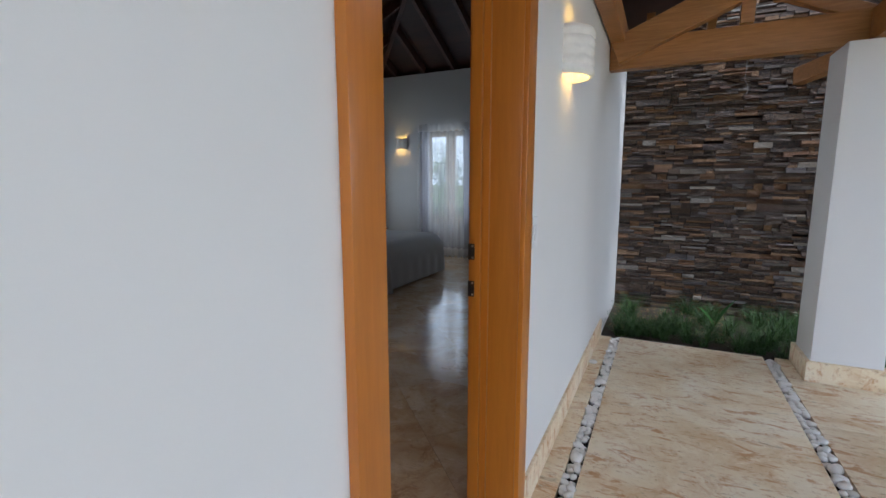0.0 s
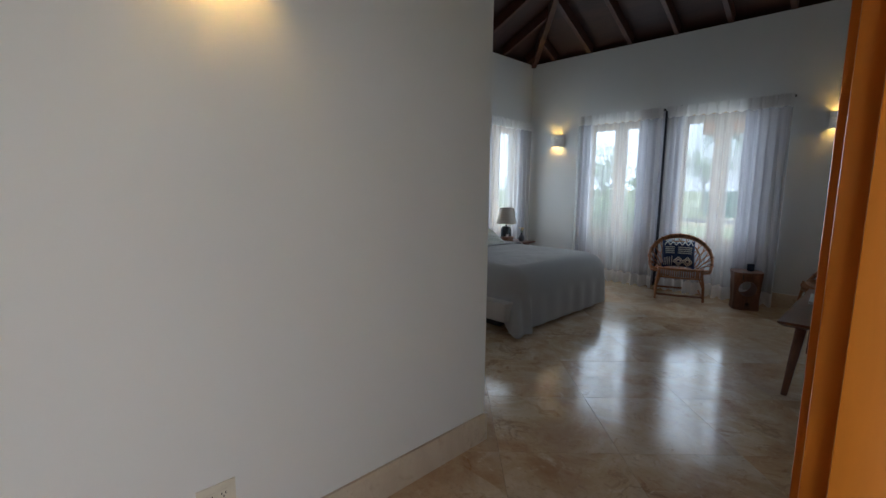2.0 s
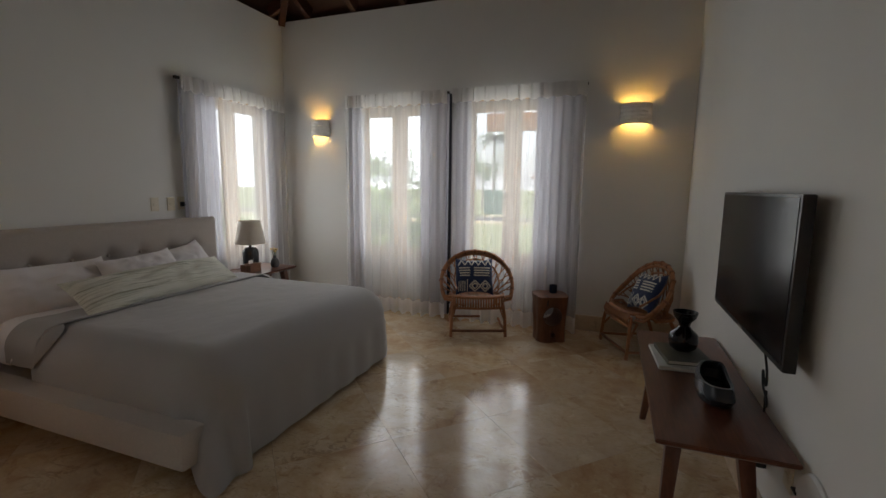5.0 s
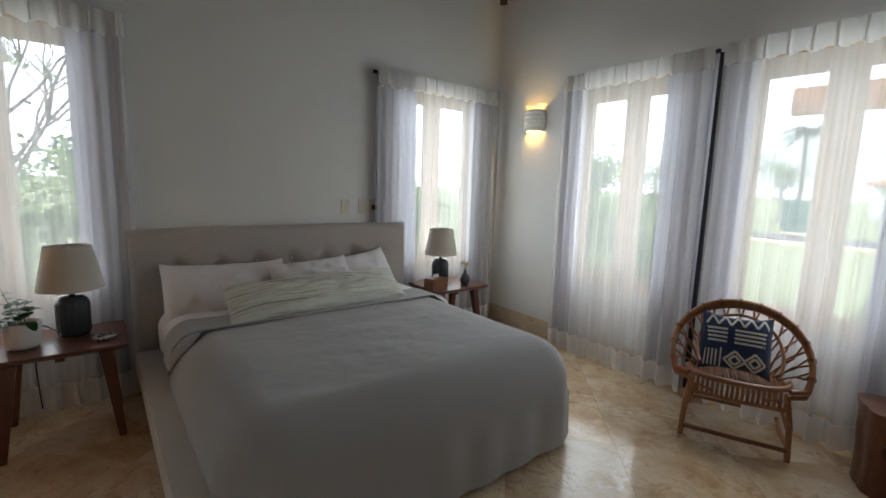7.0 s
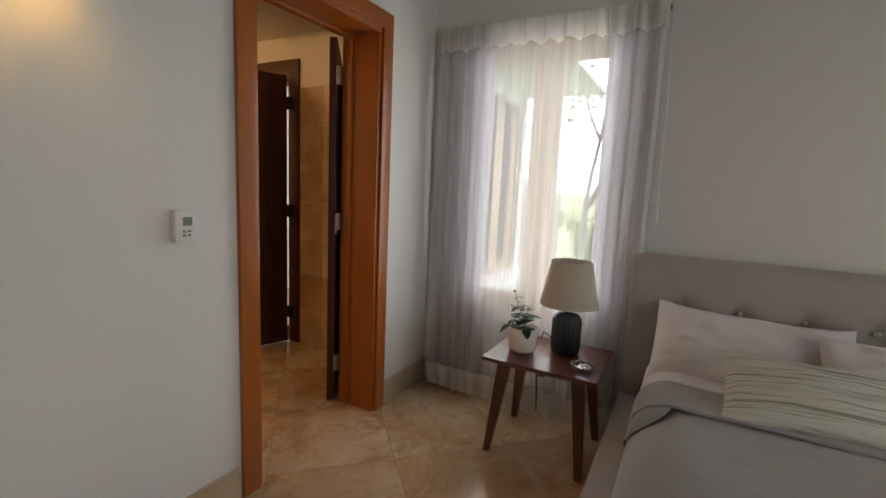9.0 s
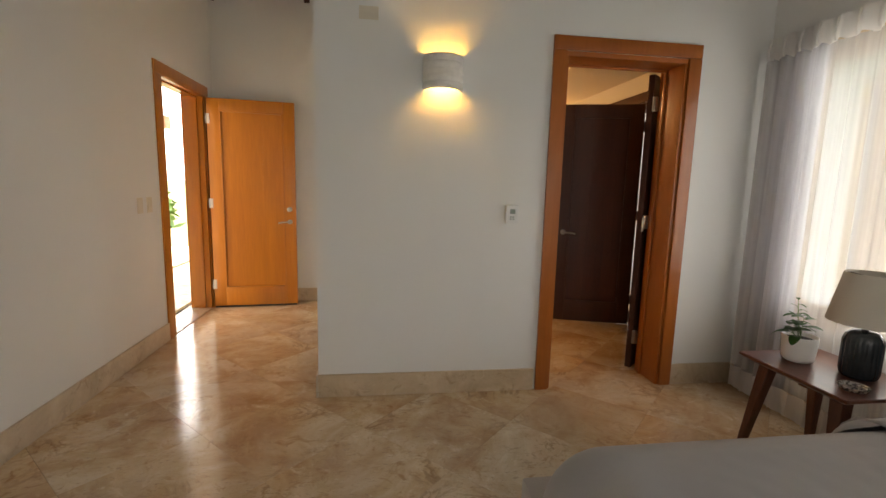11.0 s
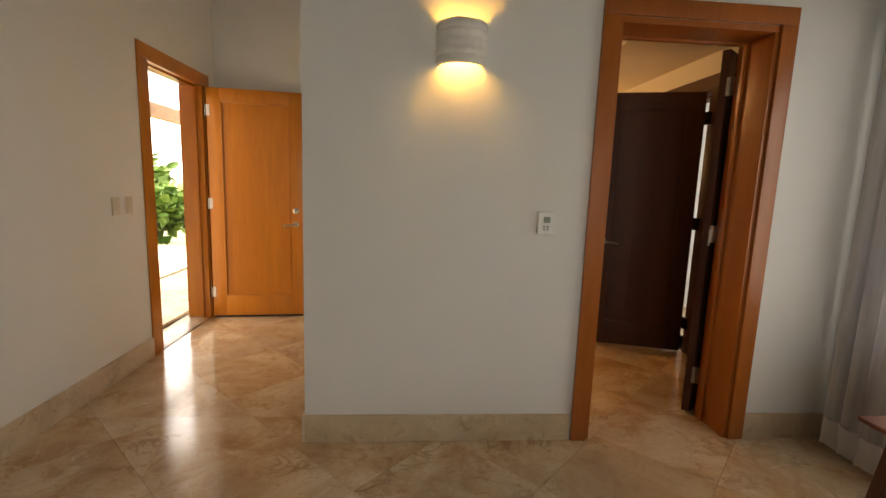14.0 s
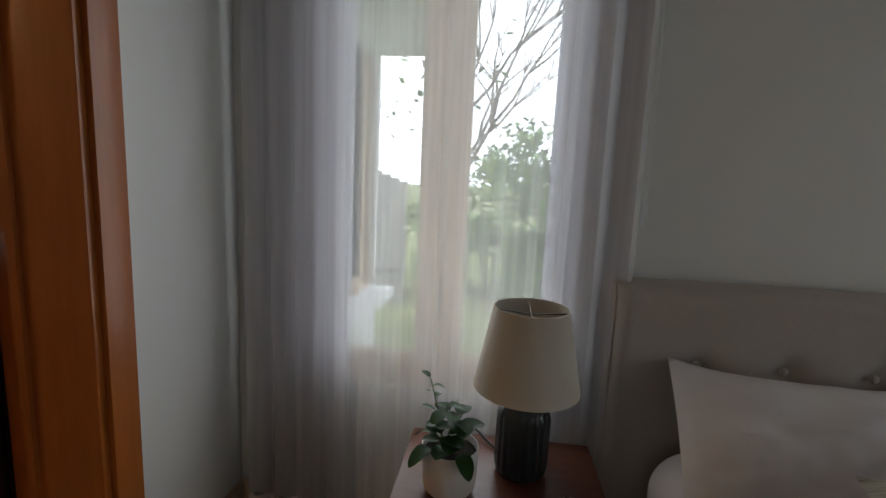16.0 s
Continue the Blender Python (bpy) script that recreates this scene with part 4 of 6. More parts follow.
def rounded(pts, steps=6):
    """A smooth line through the points."""
    q = [Vector(p) for p in pts]
    q = [q[0]] + q + [q[-1]]
    line = []
    for a, b, c, d in zip(q, q[1:], q[2:], q[3:]):
        for i in range(steps):
            f = i / steps
            line.append(0.5 * (2 * b + (c - a) * f + (2 * a - 5 * b + 4 * c - d) * f * f + (3 * b - a - 3 * c + d) * f ** 3))
    return [tuple(p) for p in line] + [tuple(q[-1])]


bm = tube(rounded(cab), 0.0045, 8)
cable = solid("tv_cable", bm, M_BLACKPLASTIC, "looped black power cable hanging under the television", "cable")
part("plug", box(XE - 0.045, XE - 0.008, 5.035, 5.08, 0.29, 0.33, 0.006), M_BLACKPLASTIC, cable)


# ---- tables ----
def leg_prism(bm, ax, ay, az, bx, by, w0, w1):
    """A square leg from the top point (ax, ay, az) to the floor at (bx, by), tapering w0 to w1."""
    q = lambda x, y, z, w: [(x - w, y - w, z), (x + w, y - w, z), (x + w, y + w, z), (x - w, y + w, z)]
    prism(bm, q(bx, by, 0, w1), q(ax, ay, az, w0))
    bmesh.ops.bevel(bm, geom=bm.edges[:], offset=0.003, segments=1, affect="EDGES")
    return bm


def splay_table(name, m, lx, ly, h, label, category, inset, foot):
    """A wooden top with underside chamfer on four splayed legs, local origin at its middle."""
    tb = thing(name, label, category, m)
    bm = bmesh.new()
    c = 0.035
    lo = [(-lx / 2 + c, -ly / 2 + c, h - 0.036), (lx / 2 - c, -ly / 2 + c, h - 0.036), (lx / 2 - c, ly / 2 - c, h - 0.036), (-lx / 2 + c, ly / 2 - c, h - 0.036)]
    mid = [(-lx / 2, -ly / 2, h - 0.014), (lx / 2, -ly / 2, h - 0.014), (lx / 2, ly / 2, h - 0.014), (-lx / 2, ly / 2, h - 0.014)]
    hi = [(x, y, h) for x, y, _ in mid]
    a, b2, d = [bm.verts.new(p) for p in lo], [bm.verts.new(p) for p in mid], [bm.verts.new(p) for p in hi]
    for i in range(4):
        j = (i + 1) % 4
        bm.faces.new((a[i], a[j], b2[j], b2[i]))
        bm.faces.new((b2[i], b2[j], d[j], d[i]))
    bm.faces.new(list(reversed(a)))
    bm.faces.new(d)
    bmesh.ops.bevel(bm, geom=bm.edges[:], offset=0.003, segments=2, affect="EDGES")
    part("tabletop", bm, M_WALNUT, tb)
    for sx in (-1, 1):
        for sy in (-1, 1):
            part("leg", leg_prism(bmesh.new(), sx * (lx / 2 - inset[0]), sy * (ly / 2 - inset[1]), h - 0.034, sx * (lx / 2 - foot[0]), sy * (ly / 2 - foot[1]), 0.031, 0.017), M_WALNUT_LEG, tb)
    part("apron", box(-lx / 2 + inset[0], lx / 2 - inset[0], -0.02, 0.02, h - 0.075, h - 0.034, 0.003), M_WALNUT, tb)
    return tb


splay_table("bedside_table", pose(-4.475, 4.00, 0), 0.50, 0.58, 0.52, "walnut-stained bedside table with splayed legs under a lamp and a plant", "bedside table", (0.10, 0.10), (0.035, 0.05))
splay_table("bedside_table", pose(-4.555, 6.715, 0), 0.50, 0.58, 0.52, "walnut-stained bedside table with splayed legs near the room corner", "bedside table", (0.10, 0.10), (0.035, 0.05))
splay_table("console_table", pose(-0.735, 5.355, 0), 0.43, 1.33, 0.513, "long walnut-stained console table with splayed legs under the television", "console table", (0.10, 0.27), (0.06, 0.135))


# ---- table lamps ----
def table_lamp(m, label):
    l = thing("table_lamp", label, "table lamp", m, group="bedside lamps")
    bm = bmesh.new()
    n, prof = 120, [(0.0005, 0.0), (0.066, 0.0), (0.072, 0.006), (0.074, 0.03), (0.074, 0.175), (0.070, 0.20), (0.052, 0.218), (0.030, 0.224), (0.0005, 0.226)]
    rings = []
    for r, z in prof:
        ring = []
        for i in range(n):
            a = 2 * math.pi * i / n
            rr = r + (0.0045 * abs(math.sin(a * 10)) if 0.02 < z < 0.19 else 0)
            ring.append(bm.verts.new((rr * math.cos(a), rr * math.sin(a), z)))
        rings.append(ring)
    for a, c in zip(rings, rings[1:]):
        for i in range(n):
            bm.faces.new((a[i], a[(i + 1) % n], c[(i + 1) % n], c[i]))
    part("base", bm, M_LAMPBASE, l, "dark ribbed ceramic base")
    part("neck", lathe([(0.014, 0.222), (0.014, 0.25), (0.018, 0.252), (0.018, 0.30), (0.0005, 0.302)], 16), M_DARKMETAL, l)
    part("shade", lathe([(0.152, 0.262), (0.106, 0.498), (0.1035, 0.498), (0.1495, 0.262), (0.152, 0.262)], 48), M_SHADE, l, "tapered beige linen shade")
    bm = tube([(-0.104, 0, 0.485), (0, 0, 0.478), (0.104, 0, 0.485)], 0.0018, 6)
    tube([(0, -0.104, 0.485), (0, 0, 0.478), (0, 0.104, 0.485)], 0.0018, 6, bm)
    part("spider", bm, M_DARKMETAL, l)
    part("bulb", lathe([(0.0005, 0.41), (0.02, 0.40), (0.03, 0.37), (0.028, 0.345), (0.015, 0.31), (0.013, 0.295), (0.0005, 0.295)], 16), M_WHITEPLASTIC, l, "unlit white bulb")
    return l


table_lamp(pose(-4.555, 4.06, 0.52), "unlit dark ribbed table lamp with beige shade beside a plant")
table_lamp(pose(-4.62, 6.68, 0.52), "unlit dark ribbed table lamp with beige shade beside a tissue box")
solid("lamp_cable", tube([(-4.60, 4.02, 0.526), (-4.66, 3.97, 0.528), (-4.69, 3.93, 0.55), (-4.70, 3.90, 0.56), (-4.705, 3.88, 0.50), (-4.72, 3.87, 0.3), (-4.73, 3.88, 0.05)], 0.004, 6), M_BLACKPLASTIC, "black lamp cable with an inline switch", "cable")

# ---- bedside things ----
pot = thing("potted_plant", "small green leafy plant in a round white pot", "potted plant", pose(-4.43, 3.86, 0.52))
part("pot", lathe([(0.0005, 0.0), (0.046, 0.0), (0.057, 0.004), (0.066, 0.013), (0.072, 0.028), (0.077, 0.1), (0.078, 0.132), (0.0765, 0.135), (0.0745, 0.135), (0.073, 0.132), (0.069, 0.03), (0.0005, 0.028)], 40), M_WHITEPOT, pot, "round white ceramic pot")
part("soil", lathe([(0.0005, 0.118), (0.072, 0.114)], 24), M_SOIL, pot)
rnd = random.Random(5)


def oval_leaf(bm, base, direction, length, width, droop):
    d = Vector(direction).normalized()
    side = d.cross(Vector((0, 0, 1))).normalized()
    up = side.cross(d)
    rows = []
    for k in range(7):
        f = k / 6
        w = width * math.sin(math.pi * min(1, 0.06 + 0.94 * f)) ** 0.75 * (1 - 0.15 * f) * 0.5 if k < 6 else 0.001
        c = Vector(base) + d * length * f + up * (-droop * f * f * length)
        rows.append([bm.verts.new(c - side * w + up * w * 0.35), bm.verts.new(c), bm.verts.new(c + side * w + up * w * 0.35)])
    for a, c in zip(rows, rows[1:]):
        bm.faces.new((a[0], a[1], c[1], c[0]))
        bm.faces.new((a[1], a[2], c[2], c[1]))


def round_leaf(base, direction, length, width, droop):
    """A thick, nearly round leaf with a short stalk and a shallow fold along its rib."""
    bm = bmesh.new()
    d = Vector(direction).normalized()
    side = d.cross(Vector((0, 0, 1))).normalized()
    up = side.cross(d)
    foot = Vector(base) + d * length * 0.22
    rows = []
    for k in range(10):
        f = 0.5 - 0.5 * math.cos(math.pi * k / 9)
        w = max(0.0006, width * 0.5 * math.sqrt(max(0.0, 1 - (2 * f - 1) ** 2)) * (1.06 - 0.12 * f))
        c = foot + d * length * f - up * (droop * f * f * length)
        rows.append([bm.verts.new(c + side * w * q + up * abs(q) ** 1.4 * w * 0.22) for q in (-1, -0.55, 0, 0.55, 1)])
    for u, v in zip(rows, rows[1:]):
        for j in range(4):
            bm.faces.new((u[j], u[j + 1], v[j + 1], v[j]))
    stalk = [Vector(base), Vector(base) + d * length * 0.12 - up * 0.001, foot + d * 0.004]
    part("stem", tube(stalk, 0.0013, 5), M_STEM, pot)
    part("leaf", bm, M_LEAF, pot)


stems = [((-0.01, -0.02, 0.115), (-0.03, -0.065, 0.30), 8, 0.042, 0.62), ((0.01, 0.01, 0.115), (0.015, 0.02, 0.235), 6, 0.058, 0.9),
         ((-0.005, 0.0, 0.115), (0.02, -0.015, 0.25), 7, 0.054, 0.85), ((0.02, 0, 0.115), (0.045, -0.03, 0.18), 5, 0.056, 0.92)]
for a, c, count, size, round_ in stems:
    a, c = Vector(a), Vector(c)
    part("stem", tube([a, a.lerp(c, 0.5) + Vector((0.006, 0.004, 0.01)), c], 0.003, 6, taper=0.0015), M_STEM, pot)
    for k in range(count):
        f = 0.3 + 0.7 * k / (count - 1)
        p = a.lerp(c, f) + Vector((0.006, 0.004, 0.01)) * (4 * f * (1 - f))
        ang = k * 2.4 + rnd.uniform(-0.4, 0.4)
        ln = size * rnd.uniform(0.85, 1.15) * (1.15 - 0.35 * f)
        round_leaf(p, (math.cos(ang), math.sin(ang), rnd.uniform(0.0, 0.7)), ln, ln * round_, rnd.uniform(0.1, 0.45))
for ang, ln in ((-2.2, 0.062), (-0.9, 0.058), (0.5, 0.055)):
    round_leaf((0.052 * math.cos(ang), 0.052 * math.sin(ang), 0.139), (math.cos(ang), math.sin(ang), 0.12), ln, ln * 0.86, 0.75)

m, t, b = nodes_of("patterned_glass_dish")
M_DISH = m
c = ramp_node(t, noise_node(t, coords(t), 90, 1), [(0.45, (0.10, 0.09, 0.08)), (0.55, (0.70, 0.66, 0.60))])
link(t, c, b.inputs["Base Color"])
b.inputs["Roughness"].default_value, b.inputs["Metallic"].default_value = 0.2, 0.5
solid("coaster_dish", lathe([(0.0005, 0.006), (0.045, 0.007), (0.056, 0.018), (0.058, 0.018), (0.050, 0.0), (0.0005, 0.0)], 32), M_DISH, "small round patterned dish on the bedside table", "dish", m=pose(-4.375, 4.19, 0.52))
tb = thing("tissue_box", "brown woven tissue box with a tissue sticking out", "tissue box", pose(-4.47, 6.52, 0.52, 0, 0, 12))
bm = bmesh.new()
for k in range(9):
    bm_box(bm, -0.055, 0.055, -0.095, 0.095, 0.001 + k * 0.0095, 0.0095 + k * 0.0095, 0.003)
part("box", bm, M_RATTAN_DARK, tb)
bm = bmesh.new()
g = [[bm.verts.new((0.012 * math.sin(i * 1.7) * k / 3, -0.04 + 0.08 * i / 6, 0.085 + 0.012 * k + 0.006 * math.sin(i * 2.3 + k))) for i in range(7)] for k in range(4)]
for k in range(3):
    for i in range(6):
        bm.faces.new((g[k][i], g[k][i + 1], g[k + 1][i + 1], g[k + 1][i]))
part("tissue", bm, M_SHEET, tb, "white paper tissue")
v = thing("bud_vase", "small grey vase with dried yellow flowers", "vase", pose(-4.45, 6.84, 0.52))
part("vase", lathe([(0.0005, 0.0), (0.030, 0.0), (0.043, 0.02), (0.046, 0.045), (0.036, 0.08), (0.017, 0.10), (0.016, 0.118), (0.020, 0.124), (0.015, 0.122), (0.013, 0.10), (0.0005, 0.09)], 28), M_VASEGREY, v)
M_DRYFLOWER = plain("dried_flower", (0.55, 0.40, 0.18), 0.9, 0, 0.25, 60, 0.2)
for k in range(11):
    a, r = k * 2.4, rnd.uniform(0.01, 0.045)
    top_p = (r * math.cos(a), r * math.sin(a), 0.165 + rnd.uniform(0, 0.035))
    st = part("flower_stem", tube([(0, 0, 0.10), top_p], 0.001, 5), M_STEM, v)
    bm = bmesh.new()
    bmesh.ops.create_icosphere(bm, subdivisions=1, radius=rnd.uniform(0.007, 0.012), matrix=Matrix.Translation(top_p))
    part("flower", bm, M_DRYFLOWER, st, smooth=False)


# ---- bed ----
BX0, BX1, BY0, BY1 = -4.68, -2.79, 4.31, 6.20
bed = thing("bed", "low king bed with oatmeal linen platform and tall buttoned headboard", "bed", pose(-0.02, 0.03, 0))
part("side_rail", box(BX0, BX1, BY0, BY0 + 0.13, 0.14, 0.31, 0.02), M_LINEN, bed)
part("side_rail", box(BX0, BX1, BY1 - 0.13, BY1, 0.14, 0.31, 0.02), M_LINEN, bed)
part("foot_rail", box(BX1 - 0.13, BX1, BY0 + 0.131, BY1 - 0.131, 0.14, 0.31, 0.02), M_LINEN, bed)
part("deck", box(BX0, BX1 - 0.131, BY0 + 0.131, BY1 - 0.131, 0.15, 0.29, 0.005), M_LINEN, bed)
part("plinth", box(BX0 + 0.1, BX1 - 0.25, BY0 + 0.25, BY1 - 0.25, 0.0, 0.15), M_BLACKPLASTIC, bed, "recessed dark plinth")
# headboard with a tufted line of buttons
BUTTONS = [4.557 + 0.25 * k for k in range(7)]
bm = bmesh.new()
ny, nz = 120, 60
H0, H1 = 0.10, 1.075
front = []
for k in range(nz + 1):
    z = H0 + (H1 - H0) * k / nz
    row = []
    for i in range(ny + 1):
        y = 4.30 + 2.015 * i / ny
        e = min(y - 4.30, 6.315 - y, H1 - z)
        x = -4.672 - 0.035 * max(0, 1 - e / 0.035) ** 2
        for yb in BUTTONS:
            d = math.hypot((y - yb) / 0.055, (z - 0.833) / 0.05)
            x -= 0.034 * math.exp(-d * d)
            if abs(z - 0.833) > 0.0:
                x -= 0.006 * math.exp(-((y - yb) / 0.018) ** 2) * math.exp(-abs(z - 0.833) / 0.07)
        x -= 0.004 * math.exp(-((z - 0.833) / 0.02) ** 2)
        row.append(bm.verts.new((x, y, z)))
    front.append(row)
for k in range(nz):
    for i in range(ny):
        bm.faces.new((front[k][i], front[k][i + 1], front[k + 1][i + 1], front[k + 1][i]))
loop = front[0] + [r[-1] for r in front[1:]] + front[-1][-2::-1] + [r[0] for r in front[-2:0:-1]]
back = [bm.verts.new((-4.80, v.co.y, v.co.z)) for v in loop]
n = len(loop)
for i in range(n):
    bm.faces.new((loop[i], loop[(i + 1) % n], back[(i + 1) % n], back[i]))
bm.faces.new(back)
hb = part("headboard", bm, M_LINEN, bed, "tall oatmeal linen headboard with a row of buttons")
for yb in BUTTONS:
    part("button", lathe([(0.012, 0.0), (0.012, 0.006), (0.008, 0.012), (0.0005, 0.014)], 16), M_BUTTON, hb, m=pose(-4.698, yb, 0.833, 0, 90, 0))
for y in (4.302, 6.313):
    part("piping", tube([(-4.705, y, 0.12), (-4.705, y, 1.05), (-4.72, y, 1.073), (-4.79, y, 1.076)], 0.006, 8), M_LINEN, hb)
MX0, MX1, MY0, MY1, MT = -4.66, -2.97, 4.53, 6.13, 0.572
solid("mattress", box(MX0, MX1, MY0, MY1, 0.311, MT - 0.012, 0.09), M_SHEET, "white mattress on the bed platform", "mattress", m=pose(-0.02, 0.03, 0))


def drape_cover(x0, x1, y0, y1, ztop, ds, dn, df, r, seed, corner_drop=0.0, nx=70, ny=80):
    """A cloth over a block, hanging by ds (south), dn (north) and df (foot); the head end lies flat."""
    us = [x0 + (x1 - x0) * i / nx for i in range(nx + 1)] + [x1 + df * (k / 26) for k in range(1, 27)]
    vs = [y0 - ds * (k / 22) for k in range(22, 0, -1)] + [y0 + (y1 - y0) * i / ny for i in range(ny + 1)] + [y1 + dn * (k / 22) for k in range(1, 23)]
    bm = bmesh.new()
    rows = []
    for u in us:
        row = []
        for v in vs:
            dx = max(0.0, u - x1) / df
            if v < y0:
                dy, side, dv = (y0 - v) / ds, -1, ds
            else:
                dy, side, dv = max(0.0, v - y1) / dn, 1, dn
            q = max(dx, dy)
            bx, by = min(u, x1), min(max(v, y0), y1)
            if q <= 0:
                z = ztop + 0.010 * noise.noise((u * 2.2, v * 2.2, seed)) + 0.005 * noise.noise((u * 8, v * 5, seed + 3)) + 0.0025 * noise.noise((u * 21, v * 15, seed))
                row.append(bm.verts.new((bx, by, z)))
                continue
            th = math.atan2(dy, dx) if dx + dy else 0
            f = th / (math.pi / 2)
            f = f if dx > 0 else 1.0
            drop = df * (1 - f) + dv * f
            if dx > 0 and dy > 0:
                drop += corner_drop * math.sin(2 * th) * (1 if side < 0 else 0.0)
            d = q * drop
            if d < r * math.pi / 2:
                out, down = r * math.sin(d / r), r * (1 - math.cos(d / r))
            else:
                rest = d - r * math.pi / 2
                along = (by if f < 0.5 else bx) * 1.0
                fold = 0.006 * math.sin(along * 26 + seed) + 0.010 * noise.noise((along * 6, rest, seed))
                cf = math.sin(2 * th) * (1.0 if side < 0 else 0.12) if dx > 0 and dy > 0 else 0
                fold += cf * (0.05 * math.sin(th * 9 + 0.6) + 0.03)
                out, down = r + rest * (0.03 + 0.26 * cf) + fold * min(1, rest / 0.12), r + rest
            px, py = bx + out * math.cos(th) if dx > 0 else bx, by
            if dy > 0:
                py = by + side * out * (math.sin(th) if dx > 0 else 1)
            z = max(0.012, ztop - down)
            row.append(bm.verts.new((px, py, z)))
        rows.append(row)
    for a, c in zip(rows, rows[1:]):
        for i in range(len(vs) - 1):
            bm.faces.new((a[i], a[i + 1], c[i + 1], c[i]))
    return bm


cov = thing("bed_cover", "plain grey cotton bed cover draped to the floor at the foot", "bed cover", pose(-0.02, 0.03, 0))
part("cover", drape_cover(-4.02, -2.98, 4.65, 6.03, 0.590, 0.41, 0.66, 0.685, 0.23, 2.0, 0.16), M_BLANKET, cov)
fold = drape_cover(-4.24, -3.99, 4.565, 6.115, 0.598, 0.30, 0.44, 0.02, 0.145, 2.0, 0.0, nx=16)
part("turned_edge", fold, M_BLANKET, cov, "turned-back strip of the cover")
bm = tube([(-3.975, 4.425, 0.46), (-3.975, 4.44, 0.53), (-3.975, 4.485, 0.58)] + [(-3.972 + 0.004 * math.sin(k), 4.56 + 1.56 * k / 24, 0.603) for k in range(25)] + [(-3.975, 6.20, 0.575), (-3.975, 6.24, 0.53)], 0.007, 8)
part("hem_roll", bm, M_BLANKET, cov)
part("sheet", drape_cover(-4.62, -4.20, 4.56, 6.12, 0.586, 0.29, 0.32, 0.02, 0.13, 5.0, 0.0, nx=20), M_SHEET, cov, "white bed sheet")


def pillow(w, h, t, seed, nu=34, nv=26, crease=0.03):
    bm = bmesh.new()
    grids = []
    for s in (1, -1):
        g = []
        for j in range(nv + 1):
            b_ = -1 + 2 * j / nv
            row = []
            for i in range(nu + 1):
                a = -1 + 2 * i / nu
                edge = max(0, (1 - abs(a) ** 3.2)) * max(0, (1 - abs(b_) ** 3.2))
                z = s * t / 2 * edge ** 0.55
                pinch_x = 1 - 0.025 * (1 - b_ * b_) * abs(a) ** 3
                pinch_y = 1 - 0.17 * (1 - abs(a) ** 2.5) * abs(b_) ** 2
                z += crease * edge * noise.noise((a * 2.3 + seed, b_ * 2.6, s + seed)) + 0.35 * crease * edge ** 0.5 * (1 - abs(noise.noise((a * 3.1 + 2 * b_ + seed, b_ * 3.5 - a, seed)))) ** 6 + 0.5 * crease * edge * noise.noise((a * 6 + seed, b_ * 4, s))
                row.append(bm.verts.new((a * w / 2 * pinch_x, b_ * h / 2 * pinch_y, z)))
            g.append(row)
        grids.append(g)
    for g in grids:
        for j in range(nv):
            for i in range(nu):
                bm.faces.new((g[j][i], g[j][i + 1], g[j + 1][i + 1], g[j + 1][i]))
    bmesh.ops.remove_doubles(bm, verts=bm.verts[:], dist=0.0004)
    return bm


def put_pillow(name, x, y, z, lean, w, h, t, mat, label, seed, yaw=0.0, roll=0.0):
    """Stands on its long edge, leaning back against the headboard."""
    m = pose(x - 0.02, y + 0.03, z, 0, 0, 90 + yaw) @ pose(0, 0, 0, 90 - lean, 0, 0) @ pose(0, 0, 0, 0, 0, roll)
    return solid(name, pillow(w, h, t, seed), mat, label, "pillow", group="pillows on the bed", m=m)


put_pillow("pillow", -4.52, 4.835, 0.672, 36, 0.77, 0.45, 0.19, M_SHEET, "plump white cotton pillow against the headboard", 1, 0, -1.5)
put_pillow("pillow", -4.53, 5.76, 0.668, 34, 0.66, 0.44, 0.19, M_SHEET, "plump white cotton pillow against the headboard", 7, 0, 7)
put_pillow("pillow", -4.39, 5.36, 0.715, 34, 0.58, 0.34, 0.15, M_SHEET, "smaller white cotton pillow between the larger ones", 13, 0, 3)
put_pillow("bolster_cushion", -4.16, 5.33, 0.675, 56, 1.22, 0.33, 0.15, M_STRIPE, "long cream cushion with thin green-grey woven stripes", 19, 2, 0)


